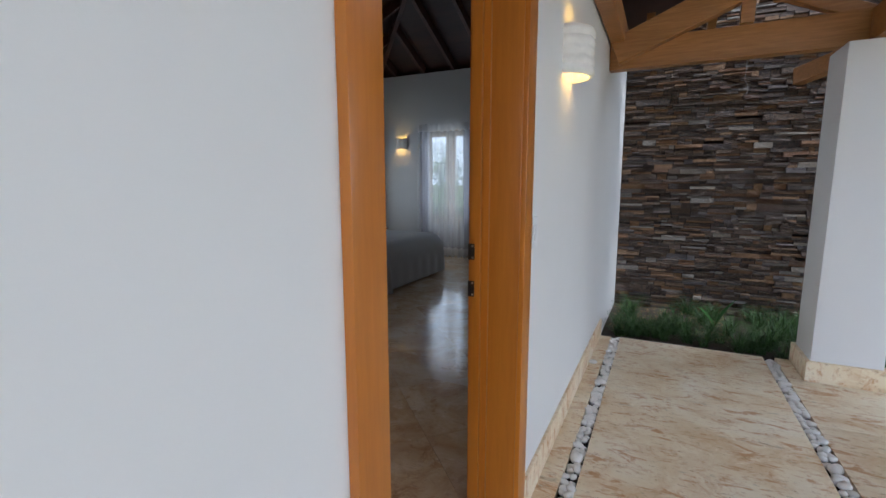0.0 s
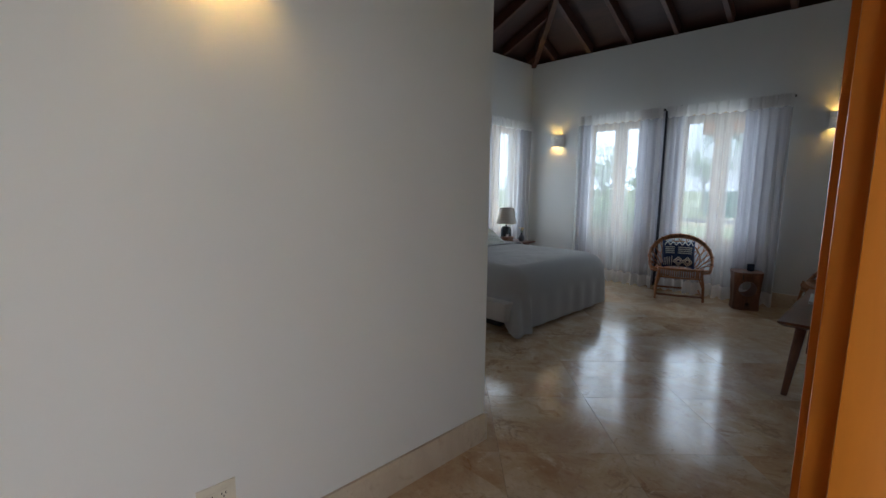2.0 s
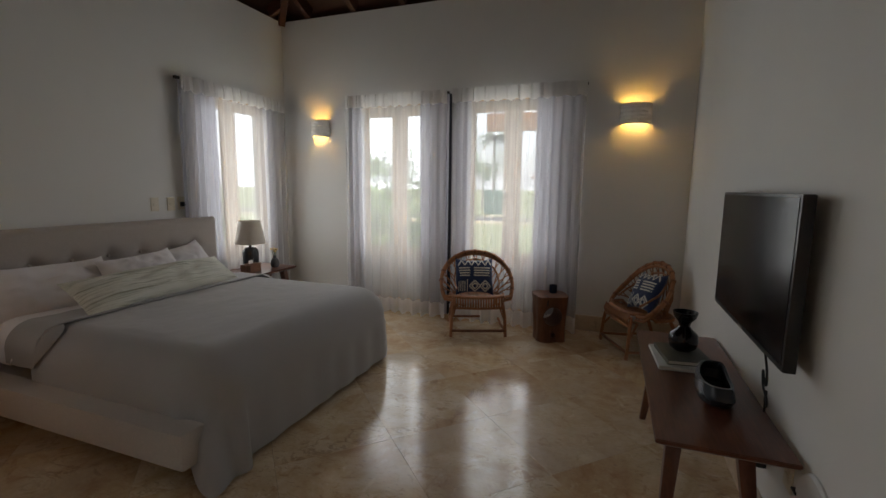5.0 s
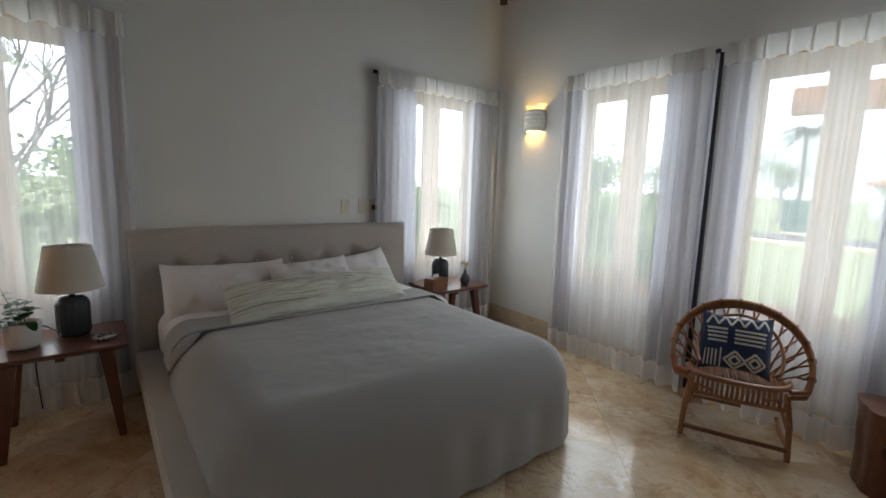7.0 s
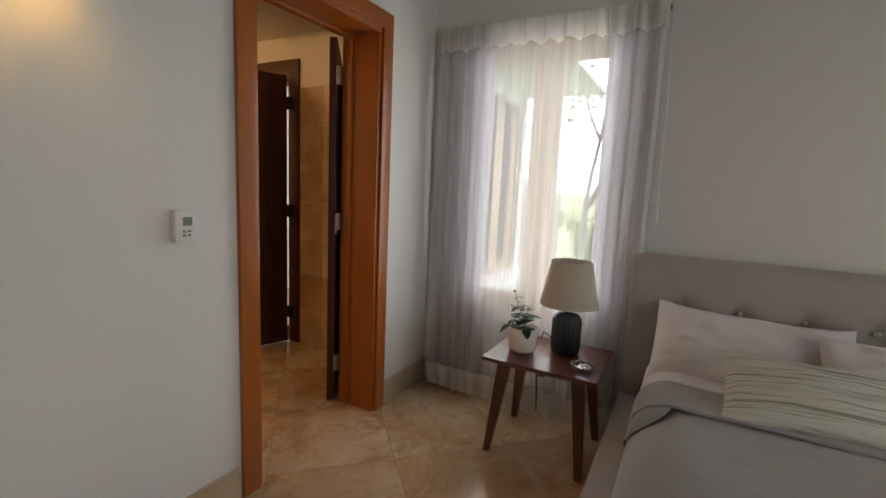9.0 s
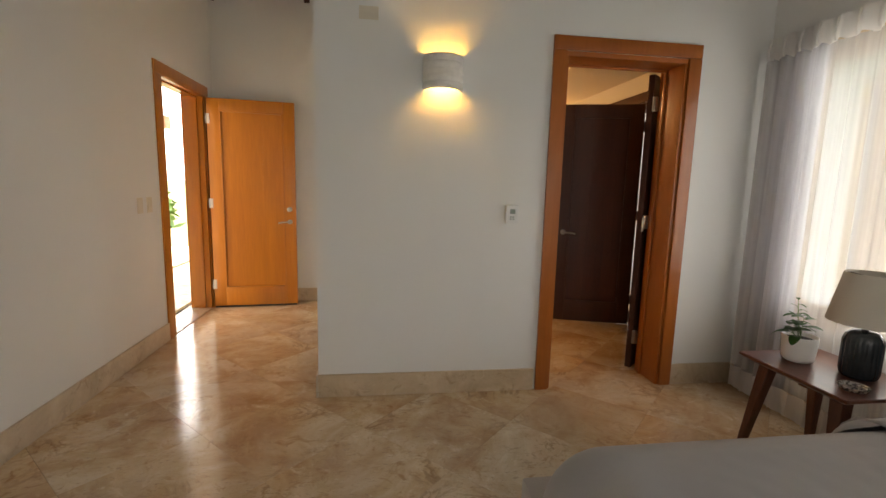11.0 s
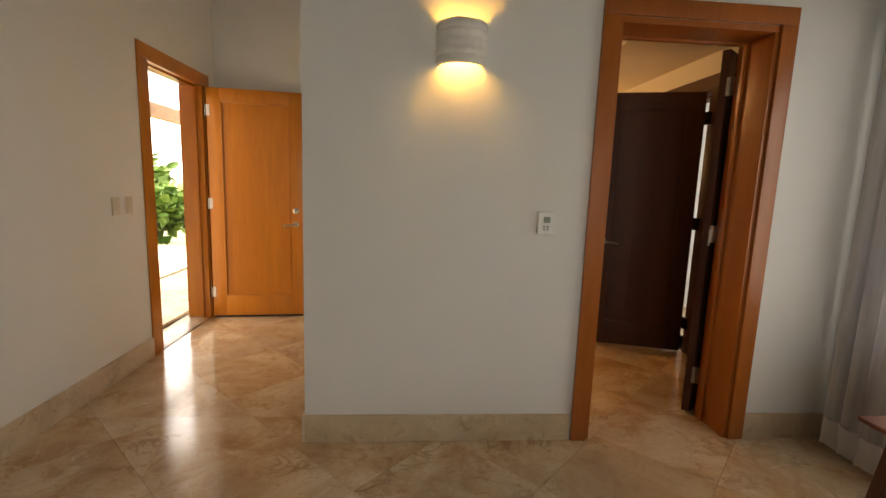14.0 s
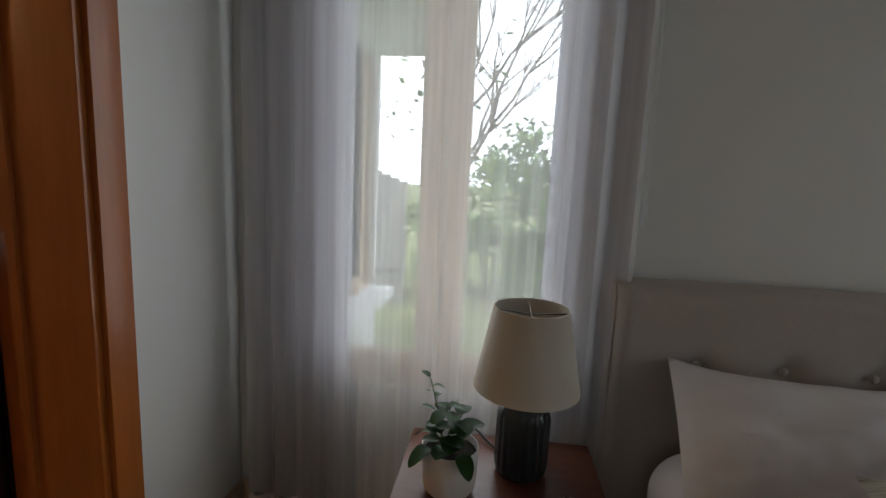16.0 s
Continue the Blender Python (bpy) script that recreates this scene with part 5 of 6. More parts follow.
# ---- rattan chairs ----
def rattan_chair(m, label, kind_no):
    ch = thing("rattan_armchair", label, "chair", m, group="rattan chairs")
    sw, sd, sh = 0.50, 0.43, 0.36
    # seat hoop: rounded back, wide front
    def seat_pt(a):
        x = sw / 2 * math.copysign(abs(math.cos(a)) ** 0.7, math.cos(a))
        y = sd / 2 * math.copysign(abs(math.sin(a)) ** 0.7, math.sin(a))
        return Vector((x, y, sh + (0.02 if y < 0 else -0.03)))
    ring = [seat_pt(2 * math.pi * i / 48) for i in range(48)]
    part("seat_ring", tube(ring, 0.016, 8, loop=True), M_RATTAN, ch)
    for k in range(23):
        x = -sw / 2 + 0.03 + (sw - 0.06) * k / 22
        half = sd / 2 * max(0.15, 1 - (abs(x) / (sw / 2)) ** 2.86) ** 0.35
        pts = [Vector((x, -half + 2 * half * j / 10, sh + 0.022 - 0.05 * (j / 10) - 0.02 * math.sin(math.pi * j / 10))) for j in range(11)]
        part("seat_cane", tube(pts, 0.009, 6), M_RATTAN if k % 4 else M_RATTAN_DARK, ch)
    # skirt of wrapped canes in front
    for k in range(19):
        x = -sw / 2 + 0.035 + (sw - 0.07) * k / 18
        part("skirt_cane", tube([(x, -sd / 2 + 0.01, sh + 0.015), (x, -sd / 2 - 0.012, sh - 0.03), (x, -sd / 2 + 0.005, sh - 0.075)], 0.008, 6), M_RATTAN, ch)
    part("skirt_rail", tube([(-sw / 2 + 0.03, -sd / 2 + 0.005, sh - 0.078), (0, -sd / 2 - 0.008, sh - 0.08), (sw / 2 - 0.03, -sd / 2 + 0.005, sh - 0.078)], 0.011, 8), M_RATTAN, ch)
    # big back hoop, leaning back, running down into arms
    def hoop(f, r=1.0):
        a = math.pi * (-0.14 + 1.28 * f)
        x = 0.34 * r * math.cos(a)
        up = 0.30 + 0.27 * r * math.sin(a)
        y = -0.02 + 0.16 * max(0, math.sin(a)) ** 0.8 + 0.07 * max(0, up - 0.25)
        if math.sin(a) < 0:
            y = -0.02 - 0.25 * abs(math.sin(a))
        return Vector((x, y, 0.19 + up))
    pts = [hoop(i / 40) for i in range(41)]
    pts = [Vector((sw / 2 - 0.01, -0.16, sh + 0.01))] + pts + [Vector((-sw / 2 + 0.01, -0.16, sh + 0.01))]
    for dz, rr in ((0, 0.016), (-0.028, 0.013)):
        part("back_hoop", tube([p + Vector((0, dz * 0.3, dz)) for p in pts], rr, 8), M_RATTAN, ch)
    for i in range(3, 40, 3):
        c = pts[i]
        part("binding", tube([c + (pts[i + 1] - c) * f for f in (0, 0.5)], 0.022, 8), M_RATTAN_DARK, ch)
    part("inner_hoop", tube([hoop(i / 30, 0.62) + Vector((0, 0.01, 0.02)) for i in range(31)], 0.009, 6), M_RATTAN, ch)
    # fan ribs, crossing in pairs
    nrib = 15
    for k in range(nrib):
        f = 0.07 + 0.86 * k / (nrib - 1)
        top = hoop(f)
        for sgn in (-1, 1):
            a = math.pi * f
            base = Vector((0.215 * math.cos(a + sgn * 0.10), 0.03 + 0.14 * math.sin(a), sh - 0.01))
            mid = base.lerp(top, 0.55) + Vector((0.028 * sgn * math.sin(a), 0.02, 0.0))
            tip = hoop(min(1, max(0, f + sgn * 0.018)))
            part("back_rib", tube([base, base.lerp(mid, 0.6) + Vector((0, 0.008, 0)), mid, tip], 0.0055, 6), M_RATTAN, ch)
    # legs and sled loops
    for s in (-1, 1):
        x = s * 0.245
        part("front_leg", tube([(x * 0.9, -sd / 2 + 0.02, sh), (x * 1.0, -sd / 2 + 0.0, 0.2), (x * 1.03, -sd / 2 - 0.015, 0.014)], 0.015, 8), M_RATTAN, ch)
        part("rear_leg", tube([(x * 0.85, sd / 2 - 0.08, sh - 0.03), (x * 0.95, sd / 2 - 0.0, 0.16), (x * 1.0, sd / 2 + 0.05, 0.014)], 0.015, 8), M_RATTAN, ch)
        part("runner", tube([(x * 1.03, -sd / 2 - 0.015, 0.075), (x, 0, 0.06), (x, sd / 2 + 0.03, 0.075)], 0.012, 8), M_RATTAN, ch)
        part("brace", tube([(x * 1.02, -sd / 2 - 0.01, 0.15), (x * 0.8, -sd / 2 + 0.09, sh - 0.06), (x * 0.5, -sd / 2 + 0.06, sh - 0.07)], 0.010, 6), M_RATTAN, ch)
    part("front_stretcher", tube([(-0.25, -sd / 2 - 0.012, 0.072), (0, -sd / 2 - 0.014, 0.070), (0.25, -sd / 2 - 0.012, 0.072)], 0.013, 8), M_RATTAN_DARK, ch)
    part("rear_stretcher", tube([(-0.24, sd / 2 + 0.03, 0.072), (0.24, sd / 2 + 0.03, 0.072)], 0.012, 8), M_RATTAN_DARK, ch)
    return ch


def print_cushion(m, label):
    """Square navy cushion with ivory bars, zigzags and diamonds raised as print."""
    cu = thing("cushion", label, "cushion", m, group="navy patterned cushions")
    S, T = 0.36, 0.13
    part("cover", pillow(S, S, T, 3, 30, 30, 0.006), M_CUSH_BLUE, cu)
    def surf(a, b_, off=0.0025):
        edge = max(0, (1 - abs(a) ** 3.2)) * max(0, (1 - abs(b_) ** 3.2))
        z = T / 2 * edge ** 0.55
        z += 0.006 * edge * noise.noise((a * 2.3 + 3, b_ * 2.6, 4)) + 0.003 * edge * noise.noise((a * 6 + 3, b_ * 4, 1))
        return Vector((a * S / 2 * (1 - 0.06 * (1 - b_ * b_) * abs(a) ** 3), b_ * S / 2 * (1 - 0.09 * (1 - a * a) * abs(b_) ** 3), z + off))
    bm = bmesh.new()
    def stroke(p, q, w):
        p, q = Vector(p), Vector(q)
        d = (q - p).normalized()
        s = Vector((-d.y, d.x)) * w / 2
        n = max(2, int((q - p).length / 0.09))
        prev = None
        for i in range(n + 1):
            c = p.lerp(q, i / n)
            cur = [bm.verts.new(surf(*(c + s))), bm.verts.new(surf(*(c - s)))]
            if prev:
                bm.faces.new((prev[0], prev[1], cur[1], cur[0]))
            prev = cur
    lim = 0.90
    for k in range(4):                       # bars in the middle band
        y = 0.40 - 0.135 * k
        stroke((-lim, y), (-0.25, y), 0.072)
        stroke((-0.05, y), (lim, y), 0.072)
    for k in range(4):                       # upright bars below
        x = -0.86 + 0.11 * k
        stroke((x, -0.30), (x, -0.86), 0.05)
    for r in (0.16, 0.30):                   # nested diamonds
        for cx in (0.0, 0.55):
            c = (cx, -0.58)
            for a, e in (((-r, 0), (0, r)), ((0, r), (r, 0)), ((r, 0), (0, -r)), ((0, -r), (-r, 0))):
                stroke((c[0] + a[0], c[1] + a[1]), (c[0] + e[0], c[1] + e[1]), 0.072)
    stroke((-0.40, -0.22), (-0.40, -0.9), 0.05)
    x = -0.88                                # zigzag along the top
    while x < 0.80:
        stroke((x, 0.55), (x + 0.18, 0.86), 0.072)
        stroke((x + 0.18, 0.86), (x + 0.36, 0.55), 0.072)
        x += 0.36
    part("print", bm, M_CUSH_WHITE, cu, "ivory geometric print", smooth=False)
    return cu


CH1 = pose(-2.31, 7.13, 0, 0, 0, 22)
CH2 = pose(-0.85, 7.15, 0, 0, 0, -66)
rattan_chair(CH1, "brown rattan armchair with round fan back before the curtains", 0)
rattan_chair(CH2, "brown rattan armchair with round fan back in the room corner", 1)
print_cushion(CH1 @ pose(-0.02, 0.035, 0.53, 68, 0, 0), "navy and ivory patterned cushion leaning in the rattan chair")
print_cushion(CH2 @ pose(0.02, 0.03, 0.52, 64, 0, 0) @ pose(0, 0, 0, 0, 0, 6), "navy and ivory patterned cushion tilted in the corner chair")

# ---- carved stump table ----
st = thing("stump_table", "rough carved root-wood side table with a round hole", "side table", pose(-1.62, 7.18, 0, 0, 0, 24))
bm = bmesh.new()
n = 44
rings = []
for k in range(17):
    z = 0.42 * k / 16
    ring = []
    for i in range(n):
        a = 2 * math.pi * i / n
        sq = 1 / (abs(math.cos(a)) ** 5 + abs(math.sin(a)) ** 5) ** 0.2
        r = 0.142 * sq * (0.93 + 0.10 * (k / 16)) * (1 - 0.05 * math.sin(math.pi * k / 16)) + 0.010 * noise.noise((math.cos(a) * 2, math.sin(a) * 2, z * 6))
        ring.append(bm.verts.new((r * math.cos(a), r * math.sin(a), z)))
    rings.append(ring)
for a, c in zip(rings, rings[1:]):
    for i in range(n):
        bm.faces.new((a[i], a[(i + 1) % n], c[(i + 1) % n], c[i]))
bm.faces.new(list(reversed(rings[0])))
bm.faces.new(rings[-1])
body = part("body", bm, M_STOOL, st)
cut = bmesh.new()
bmesh.ops.create_cone(cut, cap_ends=True, segments=32, radius1=0.086, radius2=0.086, depth=0.6, matrix=pose(-0.005, 0, 0.24, 90, 0, 0))
bmesh.ops.create_cone(cut, cap_ends=True, segments=24, radius1=0.022, radius2=0.022, depth=0.6, matrix=pose(0.0, 0, 0.07, 90, 0, 0))
cut_me = mesh_of(cut, "cutter", M_STOOL)
cut_ob = new("cutter", cut_me)
cut_ob.matrix_basis = st.matrix_basis
mod = body.modifiers.new("hole", "BOOLEAN")
mod.object, mod.operation, mod.solver = cut_ob, "DIFFERENCE", "EXACT"
bpy.context.view_layer.update()
dg = bpy.context.evaluated_depsgraph_get()
holed = bpy.data.meshes.new_from_object(body.evaluated_get(dg))
body.modifiers.clear()
body.data = holed
bpy.data.objects.remove(cut_ob)
part("crack", box(-0.066, -0.056, -0.148, -0.06, 0.34, 0.424, 0.002), M_BLACKPLASTIC, st, "dark split in the wood")
cup = thing("cup", "small dark blue ceramic cup on the stump table", "cup", pose(-1.60, 7.23, 0.42))
part("cup_body", lathe([(0.0005, 0.0), (0.028, 0.0), (0.035, 0.008), (0.036, 0.075), (0.033, 0.075), (0.031, 0.012), (0.0005, 0.010)], 28), plain("navy_glaze", (0.015, 0.025, 0.05), 0.2), cup)

# ---- things on the console ----
CZ = 0.513
M_COVER = plain("book_cover", (0.08, 0.075, 0.06), 0.5)
M_PAGES = plain("paper_pages", (0.72, 0.69, 0.62), 0.8, 0, 0.05, 60, 0.2, 200)
M_COVER2 = plain("pale_book_cover", (0.62, 0.62, 0.60), 0.5)


def book(x, y, z, w, l, h, yaw, cover, label):
    bk = thing("book", label, "book", pose(x, y, z, 0, 0, yaw), group="books on the console")
    part("cover", box(-w / 2, w / 2, -l / 2, l / 2, 0, 0.003, 0.0008), cover, bk)
    part("cover", box(-w / 2, w / 2, -l / 2, l / 2, h - 0.003, h, 0.0008), cover, bk)
    part("spine", box(-w / 2, -w / 2 + 0.003, -l / 2, l / 2, 0.003, h - 0.003), cover, bk)
    part("pages", box(-w / 2 + 0.003, w / 2 - 0.006, -l / 2 + 0.005, l / 2 - 0.005, 0.003, h - 0.003), M_PAGES, bk)


book(-0.77, 5.55, CZ, 0.24, 0.33, 0.018, 4, M_COVER2, "large pale book lying flat on the console")
book(-0.755, 5.56, CZ + 0.018, 0.21, 0.27, 0.022, 9, M_COVER, "dark book lying on a larger pale book")
v = thing("vase", "black glossy round-bellied vase with flared neck", "vase", pose(-0.75, 5.60, CZ + 0.04))
part("body", lathe([(0.0005, 0.0), (0.040, 0.0), (0.064, 0.02), (0.072, 0.055), (0.064, 0.09), (0.036, 0.115), (0.026, 0.13), (0.030, 0.15), (0.052, 0.175), (0.060, 0.205), (0.056, 0.206), (0.046, 0.178), (0.022, 0.15), (0.018, 0.13), (0.0005, 0.12)], 40), M_VASEBLACK, v)
# long boat-shaped bowl
bw = thing("bowl", "long dark slate-grey trough-shaped ceramic bowl on the console", "bowl", pose(-0.69, 5.18, CZ, 0, 0, -4))
M_SLATEGLAZE = plain("slate_grey_glaze", (0.030, 0.036, 0.046), 0.18, 0, 0.15, 14, 0.03)
bm = bmesh.new()
n, rows_ = 48, 9
def boat(a, k, inner):
    f = k / (rows_ - 1)
    belly = 0.84 + 0.16 * min(1, f / 0.4) if f < 0.4 else 1.0 - 0.13 * (f - 0.4) / 0.6
    L, W = 0.19 * belly, 0.070 * belly
    if inner:
        L, W = L - 0.014, W - 0.012
    ca, sa = math.cos(a), math.sin(a)
    y = L * math.copysign(abs(ca) ** 0.45, ca)
    x = W * math.copysign(abs(sa) ** 0.45, sa) * (1 - 0.28 * (abs(y) / 0.19) ** 2)
    z = (0.010 if inner else 0.0) + (0.070 if inner else 0.080) * f + 0.014 * (y / 0.19) ** 2
    return (x + 0.02 * (y / 0.19) ** 2, y, z)
go = [[bm.verts.new(boat(2 * math.pi * i / n, k, False)) for i in range(n)] for k in range(rows_)]
gi = [[bm.verts.new(boat(2 * math.pi * i / n, k, True)) for i in range(n)] for k in range(rows_)]
for g in (go, gi):
    for k in range(rows_ - 1):
        for i in range(n):
            bm.faces.new((g[k][i], g[k][(i + 1) % n], g[k + 1][(i + 1) % n], g[k + 1][i]))
    bm.faces.new(g[0])
for i in range(n):
    bm.faces.new((go[-1][i], go[-1][(i + 1) % n], gi[-1][(i + 1) % n], gi[-1][i]))
part("bowl_body", bm, M_SLATEGLAZE, bw)

# ---- bathroom ----
tiles = thing("wall_tiling", "beige stone tiles on the bathroom wall", "tiles", kind="structure")
for j in range(7):
    for i in range(4):
        y0, z0 = 1.765 + i * 0.245, 0.0 + j * 0.30
        part("tile", box(XW, XW + 0.010, y0 + 0.001, y0 + 0.243, z0 + 0.001, z0 + 0.298), M_TILE, tiles, smooth=False)
for j in range(7):
    for i in range(7):
        y0, z0 = -1.39 + i * 0.30, j * 0.30
        part("tile", box(XW, XW + 0.010, y0 + 0.001, y0 + 0.298, z0 + 0.001, z0 + 0.298), M_TILE, tiles, smooth=False)
va = thing("vanity", "reddish wooden bathroom vanity under a pale stone top", "vanity", pose(-4.22, -1.1, 0))
part("carcass", box(-0.60, 0.60, -0.28, 0.26, 0.10, 0.80, 0.003), M_VANITY, va)
part("kick", box(-0.58, 0.58, -0.28, 0.20, 0, 0.10), M_DARKDOOR, va)
for k in range(3):
    x0 = -0.59 + k * 0.395
    dr = part("cabinet_door", box(x0, x0 + 0.385, 0.262, 0.282, 0.12, 0.60, 0.004), M_VANITY, va)
    part("knob", lathe([(0.0005, 0.02), (0.012, 0.018), (0.008, 0.0)], 12), M_STEEL, dr, m=pose(x0 + 0.34, 0.283, 0.54, -90, 0, 0))
    fr = part("drawer", box(x0, x0 + 0.385, 0.262, 0.282, 0.615, 0.785, 0.004), M_VANITY, va)
    part("knob", lathe([(0.0005, 0.02), (0.012, 0.018), (0.008, 0.0)], 12), M_STEEL, fr, m=pose(x0 + 0.19, 0.283, 0.70, -90, 0, 0))
solid("bathroom_counter", box(-4.828, -3.60, -1.395, -0.80, 0.80, 0.84, 0.006), M_BASE, "pale stone vanity top with backsplash", "counter")
solid("backsplash", box(-4.828, -3.60, -1.398, -1.37, 0.84, 0.94, 0.003), M_BASE, "pale stone strip behind the vanity", "backsplash", "structure")
mi = thing("mirror", "tall framed bathroom mirror above the vanity", "mirror", pose(-4.30, -1.392, 1.50))
part("mirror_frame", box(-0.40, 0.40, 0, 0.02, -0.52, 0.52, 0.004), M_WINDOWWOOD, mi)
part("mirror_glass", box(-0.37, 0.37, 0.0205, 0.023, -0.49, 0.49), M_MIRROR, mi, smooth=False)
gl = thing("globe_lamp", "lit warm glass globe lamp beside the mirror", "wall lamp", pose(-4.775, -1.25, 1.825))
bm = bmesh.new()
bmesh.ops.create_uvsphere(bm, u_segments=24, v_segments=14, radius=0.065)
part("globe", bm, M_GLOBE, gl, "glowing frosted globe")
part("stem", tube([(0, -0.07, -0.05), (0, -0.148, -0.05)], 0.01, 8), M_STEEL, gl)
part("rose", box(-0.04, 0.04, -0.149, -0.139, -0.09, -0.01, 0.004), M_STEEL, gl)
# globe's light, then that of an unseen ceiling lamp added to brighten the bathroom
for loc, watts in (((-4.25, -0.95, 1.85), 4.3), ((-3.3, 0.9, 2.38), 3.9)):
    ld = bpy.data.lights.new("bathroom_lamp", "POINT")
    ld.energy, ld.color, ld.shadow_soft_size = watts, (1.0, 0.56, 0.22), 0.07
    lo = new("bathroom_light", ld)
    lo.location = loc
dl = thing("bath_fill_lamp", "round white ceiling lamp, lit warm, added out of view to light the bathroom", "ceiling lamp", pose(-3.3, 0.9, 2.498))
part("ring", lathe([(0.09, 0), (0.09, -0.03), (0.07, -0.032), (0.07, 0)], 32), M_WHITEPLASTIC, dl)
part("diffuser", lathe([(0.0005, -0.022), (0.069, -0.020), (0.069, -0.004), (0.0005, -0.003)], 32), M_GLOBE, dl)
solid("floor_wing", box(-6.2, XW - 0.25, 0.2, 2.85, -0.1, 0.0), M_TILE, "beige stone shower room floor", "floor", "structure", smooth=False)
solid("floor_threshold", box(XW - 0.25, XW, 0.87, 1.66, -0.1, 0.0), M_TILE, "beige stone threshold", "floor", "structure", smooth=False)


# ---- patio ----
PZ = -0.02
solid("ground", box(-400, 400, -400, 400, -0.5, -0.36), M_LAWN, "sunlit lawn reaching to the horizon", "ground", "structure", smooth=False)
pv = solid("pavement", box(XO, 6.0, -4.0, 4.30, -0.30, PZ - 0.03), M_MORTAR, "bed under the patio paving", "pavement", "structure", smooth=False)
part("slab", box(XO, -0.215, -4.0, 4.24, PZ - 0.03, PZ, 0.003), M_PATIO, pv)
for y0, y1 in ((-4.0, 0.2), (0.203, 4.265)):
    part("slab", box(-0.145, 0.885, y0, y1, PZ - 0.03, PZ, 0.003), M_PATIO, pv)
for y0, y1 in ((-4.0, 1.2), (1.203, 3.2), (3.203, 4.285)):
    part("slab", box(0.965, 2.2, y0, y1, PZ - 0.03, PZ, 0.003), M_PATIO, pv)
    part("slab", box(2.203, 5.9, y0, y1, PZ - 0.03, PZ, 0.003), M_PATIO, pv)
solid("baseboard", box(XO, XO + 0.016, 1.797, 4.28, PZ, 0.12, 0.003), M_PATIO, "travertine skirting along the patio wall", "skirting", "structure")
solid("baseboard", box(XO, XO + 0.016, -4.0, 0.66, PZ, 0.12, 0.003), M_PATIO, "travertine skirting along the patio wall", "skirting", "structure")
# white pebbles in the two channels
rnd = random.Random(9)
pebble_meshes = []
for k in range(6):
    bm = bmesh.new()
    bmesh.ops.create_icosphere(bm, subdivisions=2, radius=1)
    for v in bm.verts:
        v.co *= 1 + 0.14 * noise.noise(v.co * 1.1 + Vector((k * 7, 0, 0)))
    me = mesh_of(bm, "pebble", M_PEBBLE, True)
    pebble_meshes.append(me)
for xa, xb in ((-0.212, -0.148), (0.888, 0.962)):
    st_ = thing("pebble_channel", "channel of smooth white pebbles between paving slabs", "pebbles", kind="structure")
    y = 4.22
    while y > 1.2:
        across = 2 if rnd.random() < 0.75 else 1
        for j in range(across):
            r = rnd.uniform(0.016, 0.026) if across == 2 else rnd.uniform(0.026, 0.034)
            x = xa + (xb - xa) * (0.5 if across == 1 else (0.25, 0.75)[j]) + rnd.uniform(-0.006, 0.006)
            ob = new("pebble", rnd.choice(pebble_meshes))
            ob.parent = st_
            ob.matrix_basis = Matrix.LocRotScale((x, y + rnd.uniform(-0.012, 0.012), PZ - 0.012 + rnd.uniform(-0.006, 0.008)), Euler((rnd.uniform(-0.3, 0.3), rnd.uniform(-0.3, 0.3), rnd.uniform(0, 6.28))), (r * rnd.uniform(1.0, 1.5), r, r * rnd.uniform(0.6, 0.8)))
        y -= rnd.uniform(0.036, 0.052)
ob = solid("loose_pebble", (lambda b_: (bmesh.ops.create_icosphere(b_, subdivisions=2, radius=1), b_)[1])(bmesh.new()), M_PEBBLE, "single white pebble lying on the paving", "pebble", m=Matrix.LocRotScale((-0.275, 3.55, PZ + 0.014), None, (0.032, 0.022, 0.015)))
# pillar
pi = thing("pillar", "square white plastered pillar on a travertine foot", "pillar", pose(1.27, 4.08, PZ), kind="structure")
part("shaft", box(-0.19, 0.19, -0.19, 0.19, 0.13, 2.19, 0.012), M_WALL_OUT, pi)
part("foot", box(-0.215, 0.215, -0.215, 0.215, 0, 0.14, 0.004), M_PATIO, pi)
# porch timbers
po = thing("porch_roof", "brown timber porch roof with truss and rafters, extended out of view to shade the wall", "porch roof", kind="structure")
BZ = 2.17
part("tie_beam", box(XO, 4.2, 4.02, 4.12, BZ, BZ + 0.21, 0.006), M_PORCH, po)
beam("wall_plate", (XO + 0.06, -2.5, BZ + 0.34), (XO + 0.06, 4.5, BZ + 0.34), 0.10, 0.16, M_PORCH, "", po)
beam("top_chord", (XO, 3.99, BZ + 0.20), (2.2, 3.99, BZ + 1.25), 0.09, 0.19, M_PORCH, "", po)
beam("top_chord", (4.7, 3.99, BZ + 0.20), (2.2, 3.99, BZ + 1.25), 0.09, 0.19, M_PORCH, "", po)
for x, h in ((0.55, 0.36), (1.3, 0.68), (2.2, 1.05)):
    part("web", box(x - 0.04, x + 0.04, 3.96, 4.02, BZ + 0.205, BZ + 0.2 + h * 0.9, 0.004), M_PORCH, po)
beam("web", (1.3, 4.06, BZ + 0.2), (0.65, 4.06, BZ + 0.5), 0.07, 0.10, M_PORCH, "", po)
for y in (3.35, 2.7, 2.05, 1.4, 0.75, 0.1, -0.55, -1.2, -1.85):
    beam("rafter", (XO, y, BZ + 0.48), (2.2, y, BZ + 1.50), 0.06, 0.13, M_PORCH, "", po)
    beam("rafter", (4.7, y, BZ + 0.48), (2.2, y, BZ + 1.50), 0.06, 0.13, M_PORCH, "", po)
